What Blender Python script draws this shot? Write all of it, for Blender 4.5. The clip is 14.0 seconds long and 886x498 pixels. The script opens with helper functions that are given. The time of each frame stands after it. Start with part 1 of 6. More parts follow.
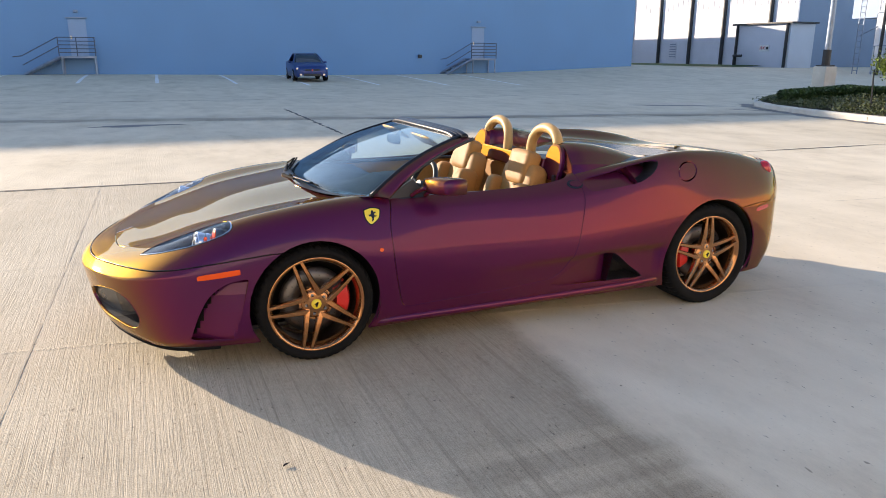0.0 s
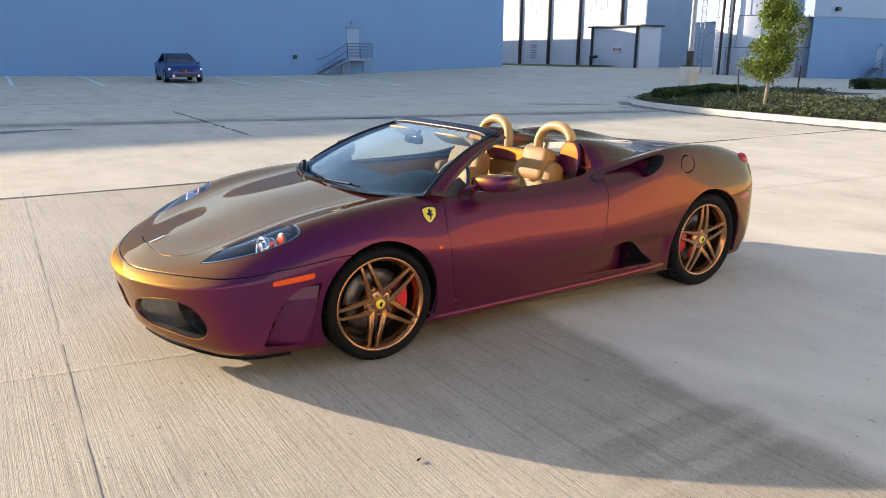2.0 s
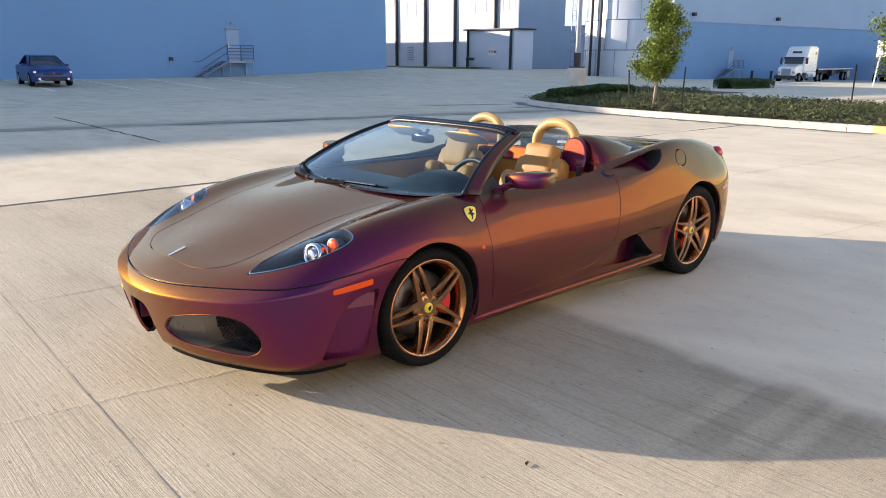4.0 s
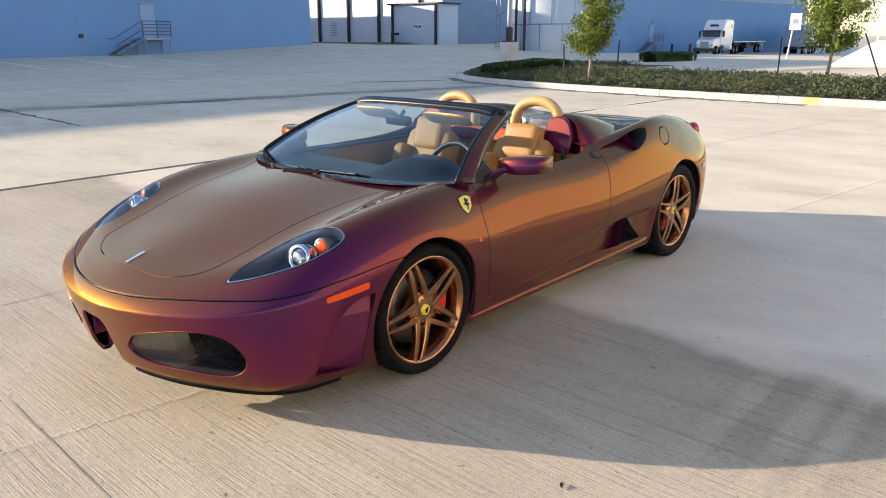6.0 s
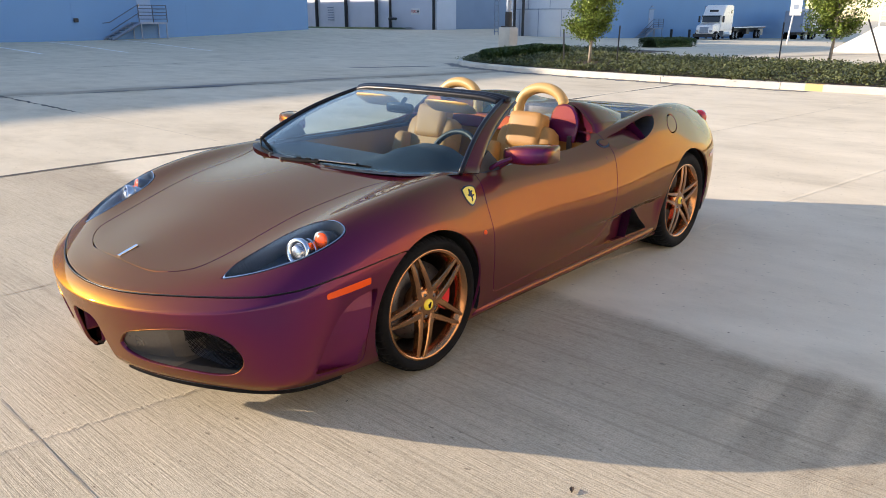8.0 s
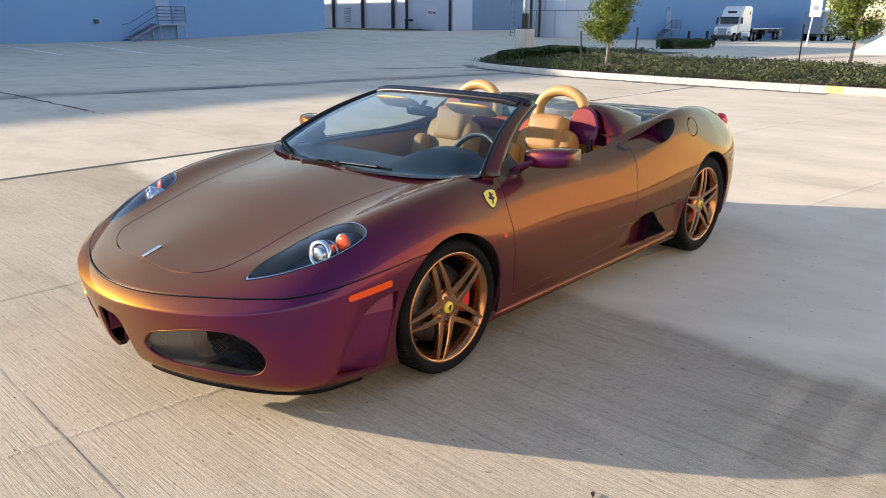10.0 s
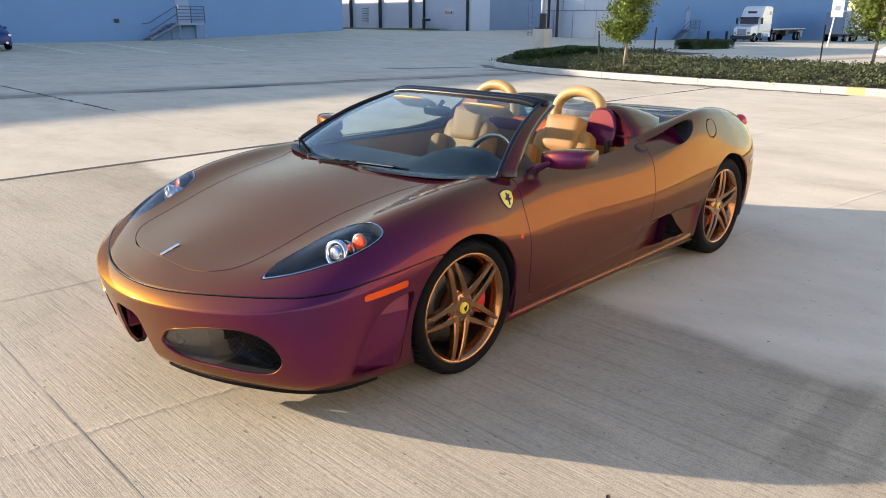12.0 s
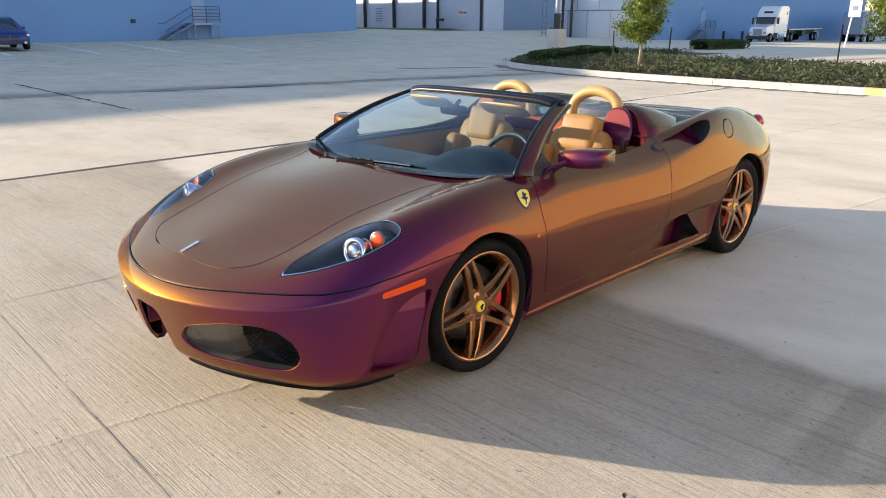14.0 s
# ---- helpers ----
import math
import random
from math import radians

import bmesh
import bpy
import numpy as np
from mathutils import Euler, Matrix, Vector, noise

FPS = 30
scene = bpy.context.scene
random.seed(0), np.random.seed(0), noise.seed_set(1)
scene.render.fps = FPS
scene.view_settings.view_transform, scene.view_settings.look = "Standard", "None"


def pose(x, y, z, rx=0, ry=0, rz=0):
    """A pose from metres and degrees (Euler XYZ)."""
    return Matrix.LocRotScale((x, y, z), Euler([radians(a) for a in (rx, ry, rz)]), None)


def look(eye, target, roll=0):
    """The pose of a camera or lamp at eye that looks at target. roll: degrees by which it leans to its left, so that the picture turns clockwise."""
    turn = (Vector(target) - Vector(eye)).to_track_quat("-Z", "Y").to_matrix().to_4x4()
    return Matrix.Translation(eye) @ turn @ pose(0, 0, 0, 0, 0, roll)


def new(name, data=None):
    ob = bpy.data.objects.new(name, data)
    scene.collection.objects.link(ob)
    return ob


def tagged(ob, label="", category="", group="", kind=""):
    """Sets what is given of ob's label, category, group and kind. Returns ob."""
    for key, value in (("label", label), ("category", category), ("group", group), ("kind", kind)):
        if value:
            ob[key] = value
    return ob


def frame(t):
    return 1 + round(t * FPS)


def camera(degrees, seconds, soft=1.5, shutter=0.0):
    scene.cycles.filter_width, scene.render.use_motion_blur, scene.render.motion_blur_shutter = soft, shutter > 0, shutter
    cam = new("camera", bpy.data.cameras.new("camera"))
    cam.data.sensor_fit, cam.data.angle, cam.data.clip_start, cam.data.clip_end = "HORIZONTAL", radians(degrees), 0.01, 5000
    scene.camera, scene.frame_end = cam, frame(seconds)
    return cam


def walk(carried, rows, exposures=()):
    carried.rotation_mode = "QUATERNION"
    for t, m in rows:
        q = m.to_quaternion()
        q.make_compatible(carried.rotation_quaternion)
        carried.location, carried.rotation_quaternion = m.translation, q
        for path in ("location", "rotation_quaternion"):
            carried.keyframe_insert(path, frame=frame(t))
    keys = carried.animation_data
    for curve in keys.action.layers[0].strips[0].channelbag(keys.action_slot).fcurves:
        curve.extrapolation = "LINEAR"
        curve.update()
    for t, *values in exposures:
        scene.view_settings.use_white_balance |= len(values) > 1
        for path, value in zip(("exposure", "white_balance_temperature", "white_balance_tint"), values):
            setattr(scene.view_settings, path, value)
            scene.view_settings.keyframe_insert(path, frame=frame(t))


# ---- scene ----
cam = camera(62.4, 14.0, 0.6)
PATH = [
    (0, (-2.073, -4.577, 1.597), (-1.341, -2.788, 1.084), 0.3),
    (0.5, (-2.308, -4.512, 1.593), (-1.487, -2.763, 1.075), 0.3),
    (1, (-2.522, -4.404, 1.596), (-1.634, -2.687, 1.083), 0.3),
    (1.5, (-2.781, -4.311, 1.591), (-1.827, -2.628, 1.083), 0.4),
    (2, (-3.021, -4.212, 1.597), (-1.976, -2.585, 1.087), 0.4),
    (2.5, (-3.217, -4.052, 1.583), (-2.099, -2.475, 1.068), 0.4),
    (3, (-3.432, -3.916, 1.571), (-2.235, -2.398, 1.06), 0.4),
    (5.5, (-3.722, -3.205, 1.552), (-2.323, -1.881, 1.014), 0.1),
    (6, (-3.631, -3.129, 1.551), (-2.205, -1.845, 0.989), -0.0),
    (6.5, (-3.548, -3.109, 1.547), (-2.12, -1.827, 0.983), -0.0),
    (7, (-3.539, -3.083, 1.538), (-2.115, -1.809, 0.947), 0.1),
    (7.5, (-3.552, -3.047, 1.544), (-2.129, -1.776, 0.945), 0.1),
    (8, (-3.562, -3.03, 1.549), (-2.14, -1.758, 0.951), 0.1),
    (10.5, (-3.583, -3.01, 1.558), (-2.195, -1.698, 0.963), 0.1),
    (11, (-3.58, -3.009, 1.558), (-2.2, -1.689, 0.963), 0.1),
    (11.5, (-3.579, -3.01, 1.56), (-2.206, -1.683, 0.963), 0.2),
    (12, (-3.582, -3.008, 1.56), (-2.215, -1.675, 0.964), 0.2),
    (12.5, (-3.593, -3.006, 1.561), (-2.233, -1.666, 0.965), 0.2),
    (13, (-3.598, -3.009, 1.559), (-2.244, -1.663, 0.963), 0.2),
    (13.5, (-3.603, -3.007, 1.559), (-2.254, -1.656, 0.963), 0.2),
    (14, (-3.609, -3.007, 1.558), (-2.266, -1.65, 0.962), 0.2),
]
walk(cam, [(t, look(eye, target, roll)) for t, eye, target, roll in PATH], [(0, 1.65, 6430, 18), (14, 1.65, 6430, 18)])

# ---- light ----
SUN_EL, SUN_X, SUN_Y = 15.5, -0.552, 0.834
world = bpy.data.worlds.new("sky")
scene.world = world
world.use_nodes = True
wn = world.node_tree.nodes
sky = wn.new("ShaderNodeTexSky")
sky.sky_type = "NISHITA"
sky.sun_disc = False
sky.sun_elevation = radians(SUN_EL)
sky.sun_rotation = math.atan2(SUN_X, SUN_Y)
sky.air_density, sky.dust_density, sky.ozone_density = 1.0, 0.25, 1.1
wn["Background"].inputs["Strength"].default_value = 0.105
world.node_tree.links.new(sky.outputs[0], wn["Background"].inputs["Color"])
sun = new("sun", bpy.data.lights.new("sun", "SUN"))
sun.data.energy, sun.data.angle, sun.data.color = 3.05, radians(0.6), (1.0, 0.85, 0.62)
sun.matrix_world = look((SUN_X * 60, SUN_Y * 60, 60 * math.tan(radians(SUN_EL))), (0, 0, 0))


# ---- materials ----
class Mat:
    """A node material: nodes by short calls."""

    def __init__(self, name, color=(0.5, 0.5, 0.5), rough=0.5, metal=0.0, **extra):
        self.m = bpy.data.materials.new(name)
        self.m.use_nodes = True
        self.t = self.m.node_tree
        self.b = self.t.nodes["Principled BSDF"]
        self.set("Base Color", (*color, 1)), self.set("Roughness", rough), self.set("Metallic", metal)
        for key, value in extra.items():
            self.set(key.replace("_", " ").title().replace("Ior", "IOR"), value)

    def set(self, key, value):
        self.b.inputs[key].default_value = value

    def node(self, kind, **props):
        n = self.t.nodes.new("ShaderNode" + kind)
        for key, value in props.items():
            n.inputs[key.replace("_", " ")].default_value = value
        return n

    def link(self, a, b):
        self.t.links.new(a, b)

    def coords(self, scale=(1, 1, 1), turn=0.0):
        """World-like coordinates, scaled and turned about z."""
        c = self.node("NewGeometry")
        m = self.node("Mapping")
        m.inputs["Scale"].default_value = scale
        m.inputs["Rotation"].default_value = (0, 0, radians(turn))
        self.link(c.outputs["Position"], m.inputs["Vector"])
        return m.outputs[0]

    def noise(self, scale, detail=4, stretch=(1, 1, 1), rough=0.55, turn=0.0):
        n = self.node("TexNoise", Scale=scale, Detail=detail, Roughness=rough)
        self.link(self.coords(stretch, turn), n.inputs["Vector"])
        return n.outputs["Fac"]

    def ramp(self, fac, stops):
        r = self.node("ValToRGB")
        while len(r.color_ramp.elements) < len(stops):
            r.color_ramp.elements.new(0.5)
        for e, (p, c) in zip(r.color_ramp.elements, stops):
            e.position, e.color = p, (*c, 1) if len(c) == 3 else c
        self.link(fac, r.inputs["Fac"])
        return r.outputs["Color"]

    def mix(self, a, b, fac=1.0, how="MULTIPLY"):
        n = self.t.nodes.new("ShaderNodeMix")
        n.data_type, n.blend_type = "RGBA", how
        for sock, value in ((n.inputs[0], fac), (n.inputs[6], a), (n.inputs[7], b)):
            if isinstance(value, bpy.types.NodeSocket):
                self.link(value, sock)
            else:
                sock.default_value = value if isinstance(value, float) else (*value, 1)
        return n.outputs[2]

    def color(self, sock):
        self.link(sock, self.b.inputs["Base Color"])
        return self

    def bump(self, height, strength=0.3, distance=0.01):
        n = self.node("Bump", Strength=strength, Distance=distance)
        self.link(height, n.inputs["Height"])
        self.link(n.outputs[0], self.b.inputs["Normal"])
        return self

    def rough(self, fac, low, high):
        n = self.node("MapRange")
        n.inputs["To Min"].default_value, n.inputs["To Max"].default_value = low, high
        self.link(fac, n.inputs["Value"])
        self.link(n.outputs[0], self.b.inputs["Roughness"])
        return self


def grainy(name, color, rough=0.6, vary=0.25, scale=6.0, fine=60.0, bump=0.15, metal=0.0, depth=0.004, **extra):
    """A surface with blotches and grain round one colour."""
    m = Mat(name, color, rough, metal, **extra)
    lo, hi = [c * (1 - vary) for c in color], [min(1, c * (1 + vary)) for c in color]
    a = m.ramp(m.noise(scale, 5), [(0.3, lo), (0.7, hi)])
    g = m.ramp(m.noise(fine, 3), [(0.25, (0.82,) * 3), (0.75, (1.0,) * 3)])
    m.color(m.mix(a, g, 0.6))
    if bump:
        m.bump(m.noise(fine, 3), bump, depth)
    m.rough(m.noise(scale * 2, 3), max(0.02, rough - 0.12), min(1, rough + 0.12))
    return m.m


def concrete():
    """Broom-finished concrete: fine streaks along y, pits, blotches, tyre dust."""
    m = Mat("broomed_concrete", rough=0.85)
    big = m.ramp(m.noise(0.22, 5), [(0.3, (0.635, 0.565, 0.44)), (0.5, (0.67, 0.60, 0.475)), (0.72, (0.70, 0.63, 0.505))])
    mid = m.ramp(m.noise(1.7, 6, (1.0, 0.6, 1)), [(0.3, (0.74, 0.73, 0.71)), (0.62, (1, 1, 1))])
    broom = m.noise(66, 3, (1.0, 0.016, 1), 0.8)
    fine = m.noise(170, 2, (1.0, 0.035, 1), 0.7)
    brush = m.ramp(broom, [(0.35, (0.77, 0.755, 0.73)), (0.44, (0.955, 0.95, 0.94)), (0.60, (1.02, 1.02, 1.02))])
    hair = m.ramp(fine, [(0.34, (0.86, 0.85, 0.84)), (0.54, (1.01, 1.01, 1.01))])
    groove = m.ramp(m.noise(21, 2, (1.0, 0.014, 1), 0.7), [(0.33, (0.66, 0.64, 0.62)), (0.40, (1, 1, 1))])
    grit = m.ramp(m.noise(46, 4, (1.0, 0.7, 1), 0.75), [(0.36, (0.78, 0.77, 0.755)), (0.48, (0.98, 0.98, 0.975)), (0.60, (1.06, 1.06, 1.06))])
    brush = m.mix(m.mix(brush, groove, 0.4), grit, 0.8)
    pits = m.ramp(m.noise(42, 2, (1, 0.45, 1)), [(0.25, (0.30, 0.28, 0.26)), (0.33, (1, 1, 1))])
    cross = m.ramp(m.noise(0.8, 4, (0.05, 1.0, 1)), [(0.38, (0.86, 0.855, 0.85)), (0.6, (1, 1, 1))])
    tracks = m.ramp(m.noise(0.9, 3, (1.0, 0.05, 1), turn=-64), [(0.35, (0.86, 0.855, 0.85)), (0.6, (1, 1, 1))])
    place = m.node("SeparateXYZ")
    m.link(m.coords(), place.inputs[0])
    edge = m.node("Math")
    edge.operation = "MULTIPLY_ADD"
    m.link(m.noise(1.6, 4), edge.inputs[0])
    edge.inputs[1].default_value = 0.5
    past = m.node("MapRange")
    past.inputs["From Min"].default_value, past.inputs["From Max"].default_value = 5.3, 5.7
    past.inputs["To Max"].default_value = 40.0
    m.link(place.outputs[1], past.inputs["Value"])
    over = m.node("Math")
    m.link(place.outputs[0], over.inputs[0]), m.link(past.outputs[0], over.inputs[1])
    m.link(over.outputs[0], edge.inputs[2])
    patch = m.ramp(edge.outputs[0], [(0.0, (0.12, 0.12, 0.12)), (0.16, (1, 1, 1))])
    speck = m.ramp(m.noise(150, 2), [(0.34, (0.66, 0.645, 0.62)), (0.56, (1.05, 1.05, 1.05))])
    comb = m.ramp(m.noise(48, 2, (0.02, 1.0, 1)), [(0.34, (0.91, 0.905, 0.90)), (0.5, (1, 1, 1))])
    streaks = m.mix(m.mix(m.mix(m.mix(brush, hair, 1.0), speck, 0.8), comb, 0.35), (1.0, 1.0, 1.0), m.mix(patch, (0.9, 0.9, 0.9), 1.0), "MIX")
    run = m.node("VectorMath")
    run.operation = "DOT_PRODUCT"
    m.link(m.coords(), run.inputs[0])
    run.inputs[1].default_value = (0.215, 1.0, 0.0)
    wave = m.node("Math")
    wave.operation = "MULTIPLY_ADD"
    m.link(m.noise(0.7, 4), wave.inputs[0])
    wave.inputs[1].default_value = 1.5
    m.link(run.outputs["Value"], wave.inputs[2])
    zone = m.node("MapRange")
    zone.inputs["From Min"].default_value, zone.inputs["From Max"].default_value = 14.3, 17.3
    m.link(wave.outputs[0], zone.inputs["Value"])
    seep = m.ramp(zone.outputs[0], [(0.15, (1, 1, 1)), (0.28, (0.78, 0.78, 0.78)), (0.34, (0.50, 0.50, 0.51)), (0.48, (0.52, 0.52, 0.53)), (0.60, (0.85, 0.85, 0.85)), (0.85, (1, 1, 1))])
    grime = m.ramp(m.noise(1.1, 8, (1.0, 0.5, 1), 0.72), [(0.36, (0.66, 0.63, 0.585)), (0.47, (0.93, 0.92, 0.90)), (0.56, (1.04, 1.04, 1.04)), (0.7, (1.08, 1.08, 1.085))])
    big = m.mix(m.mix(big, seep, 0.95), grime, 0.45)
    c = m.mix(m.mix(m.mix(m.mix(m.mix(big, mid, 0.42), streaks, 0.95), pits, 0.75), cross, 0.15), tracks, 0.3)
    span = m.node("MapRange")
    span.inputs["From Min"].default_value, span.inputs["From Max"].default_value = -2.5, 1.0
    m.link(edge.outputs[0], span.inputs["Value"])
    slab = m.ramp(span.outputs[0], [(0.0, (0.85, 0.835, 0.80)), (0.42, (0.84, 0.82, 0.78)), (0.58, (0.73, 0.70, 0.655)), (0.72, (0.75, 0.72, 0.675)), (0.765, (1.07, 1.06, 1.03))])
    yard = m.ramp(past.outputs[0], [(0.0, (1, 1, 1)), (1.0, (0.89, 0.885, 0.87))])
    wipe = m.node("MapRange")
    wipe.inputs["From Min"].default_value, wipe.inputs["From Max"].default_value = -2.75, -1.85
    bent = m.node("Math")
    bent.operation = "MULTIPLY_ADD"
    m.link(m.noise(3.0, 3), bent.inputs[0])
    bent.inputs[1].default_value = 0.05
    m.link(place.outputs[1], bent.inputs[2]), m.link(bent.outputs[0], wipe.inputs["Value"])
    dull, pale = (0.90, 0.89, 0.875), (1.10, 1.09, 1.07)
    scuff = m.ramp(wipe.outputs[0], [(0.0, (1, 1, 1)), (0.16, dull), (0.20, pale), (0.25, pale), (0.30, dull), (0.38, pale), (0.43, pale), (0.47, dull), (0.60, dull), (0.64, pale), (0.70, pale), (0.76, (0.95, 0.95, 0.94)), (1.0, (1, 1, 1))])
    side = m.ramp(span.outputs[0], [(0.38, (0, 0, 0)), (0.56, (1, 1, 1)), (0.72, (1, 1, 1)), (0.765, (0, 0, 0))])
    m.color(m.mix(m.mix(m.mix(c, slab, 1.0), yard, 1.0), m.mix((1.0, 1.0, 1.0), scuff, side, "MIX")))
    ridge = m.node("Math")
    ridge.operation = "MULTIPLY_ADD"
    m.link(m.noise(120, 2), ridge.inputs[0])
    ridge.inputs[1].default_value = 0.35
    m.link(broom, ridge.inputs[2])
    comb_up = m.node("Math")
    comb_up.operation = "MULTIPLY_ADD"
    m.link(fine, comb_up.inputs[0])
    comb_up.inputs[1].default_value = 0.45
    m.link(ridge.outputs[0], comb_up.inputs[2])
    # a rough seam where two pours of the slab meet
    across = m.node("VectorMath")
    across.operation = "DOT_PRODUCT"
    m.link(m.coords(), across.inputs[0])
    across.inputs[1].default_value = (0.14, 1.0, 0.0)
    uneven = m.node("Math")
    uneven.operation = "MULTIPLY_ADD"
    m.link(m.noise(9, 4), uneven.inputs[0])
    uneven.inputs[1].default_value = 0.06
    m.link(across.outputs["Value"], uneven.inputs[2])
    band = m.node("MapRange")
    band.inputs["From Min"].default_value, band.inputs["From Max"].default_value = -0.655, -0.495
    m.link(uneven.outputs[0], band.inputs["Value"])
    heap = m.ramp(band.outputs[0], [(0.30, (0, 0, 0)), (0.48, (1, 1, 1)), (0.56, (0.5, 0.5, 0.5)), (0.72, (0, 0, 0))])
    seam = m.node("Math")
    seam.operation = "MULTIPLY"
    m.link(m.noise(55, 4), seam.inputs[0]), m.link(heap, seam.inputs[1])
    relief = m.node("Math")
    relief.operation = "MULTIPLY_ADD"
    m.link(seam.outputs[0], relief.inputs[0])
    relief.inputs[1].default_value = 2.4
    m.link(comb_up.outputs[0], relief.inputs[2])
    m.bump(relief.outputs[0], 0.65, 0.005)
    return m.m


def colour_shift():
    """Colour-shift car paint: interference flakes, most lying flat and some tilted, under clear lacquer."""
    m = Mat("colour_shift_paint", (0.042, 0.006, 0.24), 0.08)
    flakes = m.node("TexVoronoi", Scale=900)
    m.link(m.coords(), flakes.inputs["Vector"])
    m.bump(flakes.outputs["Distance"], 0.03, 0.0004)
    tilted = m.node("BsdfPrincipled")
    tilted.inputs["Base Color"].default_value, tilted.inputs["Roughness"].default_value = (0.042, 0.006, 0.24, 1), 0.45
    for b in (m.b, tilted):
        b.inputs["IOR"].default_value = 2.15
        b.inputs["Thin Film Thickness"].default_value, b.inputs["Thin Film IOR"].default_value = 335.0, 1.27
        b.inputs["Coat Weight"].default_value, b.inputs["Coat Roughness"].default_value, b.inputs["Coat IOR"].default_value = 1.0, 0.006, 1.20
        b.inputs["Coat Tint"].default_value = (1.0, 0.75, 0.24, 1)
    both = m.node("MixShader", Fac=0.47)
    m.link(m.b.outputs[0], both.inputs[1]), m.link(tilted.outputs[0], both.inputs[2])
    m.link(both.outputs[0], m.t.nodes["Material Output"].inputs[0])
    return m.m


CONCRETE = concrete()
PAINT = colour_shift()
# blue of the open shade is mixed into this wall's base colour
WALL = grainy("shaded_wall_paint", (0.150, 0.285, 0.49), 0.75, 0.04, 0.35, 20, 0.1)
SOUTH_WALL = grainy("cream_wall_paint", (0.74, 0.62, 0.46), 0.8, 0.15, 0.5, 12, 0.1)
WHITE_WALL = grainy("white_metal_cladding", (0.60, 0.62, 0.68), 0.5, 0.05, 0.4, 12, 0.06)
GREY_WALL = grainy("grey_block_wall", (0.24, 0.30, 0.40), 0.75, 0.05, 0.4, 15, 0.1)
UPPER_WALL = grainy("pale_blue_wall", (0.26, 0.36, 0.52), 0.6, 0.04, 0.35, 20, 0.1)
RAIL_STEEL = grainy("dull_rail_steel", (0.085, 0.11, 0.155), 0.5, 0.15, 3, 40, 0.05, 0.4)
STEEL = grainy("galvanised_steel", (0.25, 0.30, 0.38), 0.45, 0.15, 3, 40, 0.05, 0.6)
SILO_M = grainy("silo_steel", (0.50, 0.53, 0.58), 0.4, 0.05, 0.5, 10, 0.05, 0.25)
DARK = grainy("dark_trim", (0.022, 0.022, 0.025), 0.5, 0.25, 8, 80, 0.1)
INTAKE = grainy("satin_intake_plastic", (0.17, 0.16, 0.15), 0.32, 0.08, 6, 90, 0.03, 0.7)
WIPER = grainy("matt_wiper_black", (0.006, 0.006, 0.007), 0.9, 0.2, 20, 150, 0.05, specular_ior_level=0.1)
HEADER_M = Mat("header_trim_black", (0.007, 0.008, 0.013), 0.34, specular_ior_level=0.22).m
BLACK_GLOSS = Mat("black_gloss", (0.012, 0.012, 0.014), 0.12).m
RUBBER = grainy("tyre_rubber", (0.007, 0.007, 0.0075), 0.7, 0.25, 12, 140, 0.15, specular_ior_level=0.12)
# barrel colour is darkened to stand for the shade inside the wheel
BARREL = grainy("shade_dark_barrel", (0.040, 0.022, 0.013), 0.5, 0.15, 10, 200, 0.03, 0.5)
BRONZE = grainy("bronze_wheel_paint", (0.46, 0.215, 0.082), 0.22, 0.06, 10, 300, 0.03, 0.9, coat_weight=0.6, coat_roughness=0.08)
LEATHER = grainy("tan_leather", (0.37, 0.185, 0.045), 0.6, 0.10, 7, 220, 0.25)
HOOP_LEATHER = grainy("hoop_leather", (0.50, 0.31, 0.105), 0.45, 0.07, 7, 220, 0.2)
DASH = grainy("dark_dash_leather", (0.016, 0.026, 0.036), 0.5, 0.2, 7, 200, 0.2)
RED_CAL = Mat("caliper_red", (0.62, 0.02, 0.015), 0.3, coat_weight=0.6).m
DISC = grainy("brake_disc", (0.13, 0.13, 0.14), 0.4, 0.15, 20, 120, 0.05, 0.9)
YELLOW = Mat("badge_yellow", (0.80, 0.62, 0.02), 0.3, coat_weight=0.8).m
ORANGE = Mat("orange_lens", (0.70, 0.075, 0.003), 0.25, coat_weight=0.25, specular_ior_level=0.3).m
RED_LENS = Mat("red_lens", (0.45, 0.008, 0.012), 0.1, coat_weight=1.0).m
CHROME = Mat("chrome", (0.62, 0.63, 0.66), 0.12, 1.0).m
LAMP_METAL = Mat("lamp_metal", (0.38, 0.40, 0.44), 0.22, 1.0).m
HOUSING = grainy("lamp_housing", (0.055, 0.075, 0.105), 0.35, 0.15, 9, 90, 0.05, 0.3)
WHITE_LINE = grainy("worn_line_paint", (0.78, 0.78, 0.76), 0.7, 0.12, 5, 40, 0.1)
HAIRLINE = grainy("hairline_joint", (0.36, 0.32, 0.26), 0.85, 0.4, 3, 60, 0.3)
JOINT = grainy("joint_sealant", (0.085, 0.075, 0.065), 0.85, 0.35, 4, 60, 0.3)
STAIN = grainy("damp_stain", (0.16, 0.15, 0.145), 0.7, 0.25, 1.5, 40, 0.2)
KERB_M = grainy("kerb_concrete", (0.58, 0.545, 0.48), 0.85, 0.12, 2, 60, 0.3)
YELLOW_PAINT = grainy("kerb_yellow", (0.68, 0.52, 0.22), 0.7, 0.15, 4, 40, 0.2)
SOIL = grainy("mulch", (0.07, 0.045, 0.03), 0.95, 0.4, 6, 60, 0.6)
BLUE_CAR = Mat("blue_car_paint", (0.001, 0.026, 0.15), 0.35, 0.1, coat_weight=0.2, coat_roughness=0.04).m
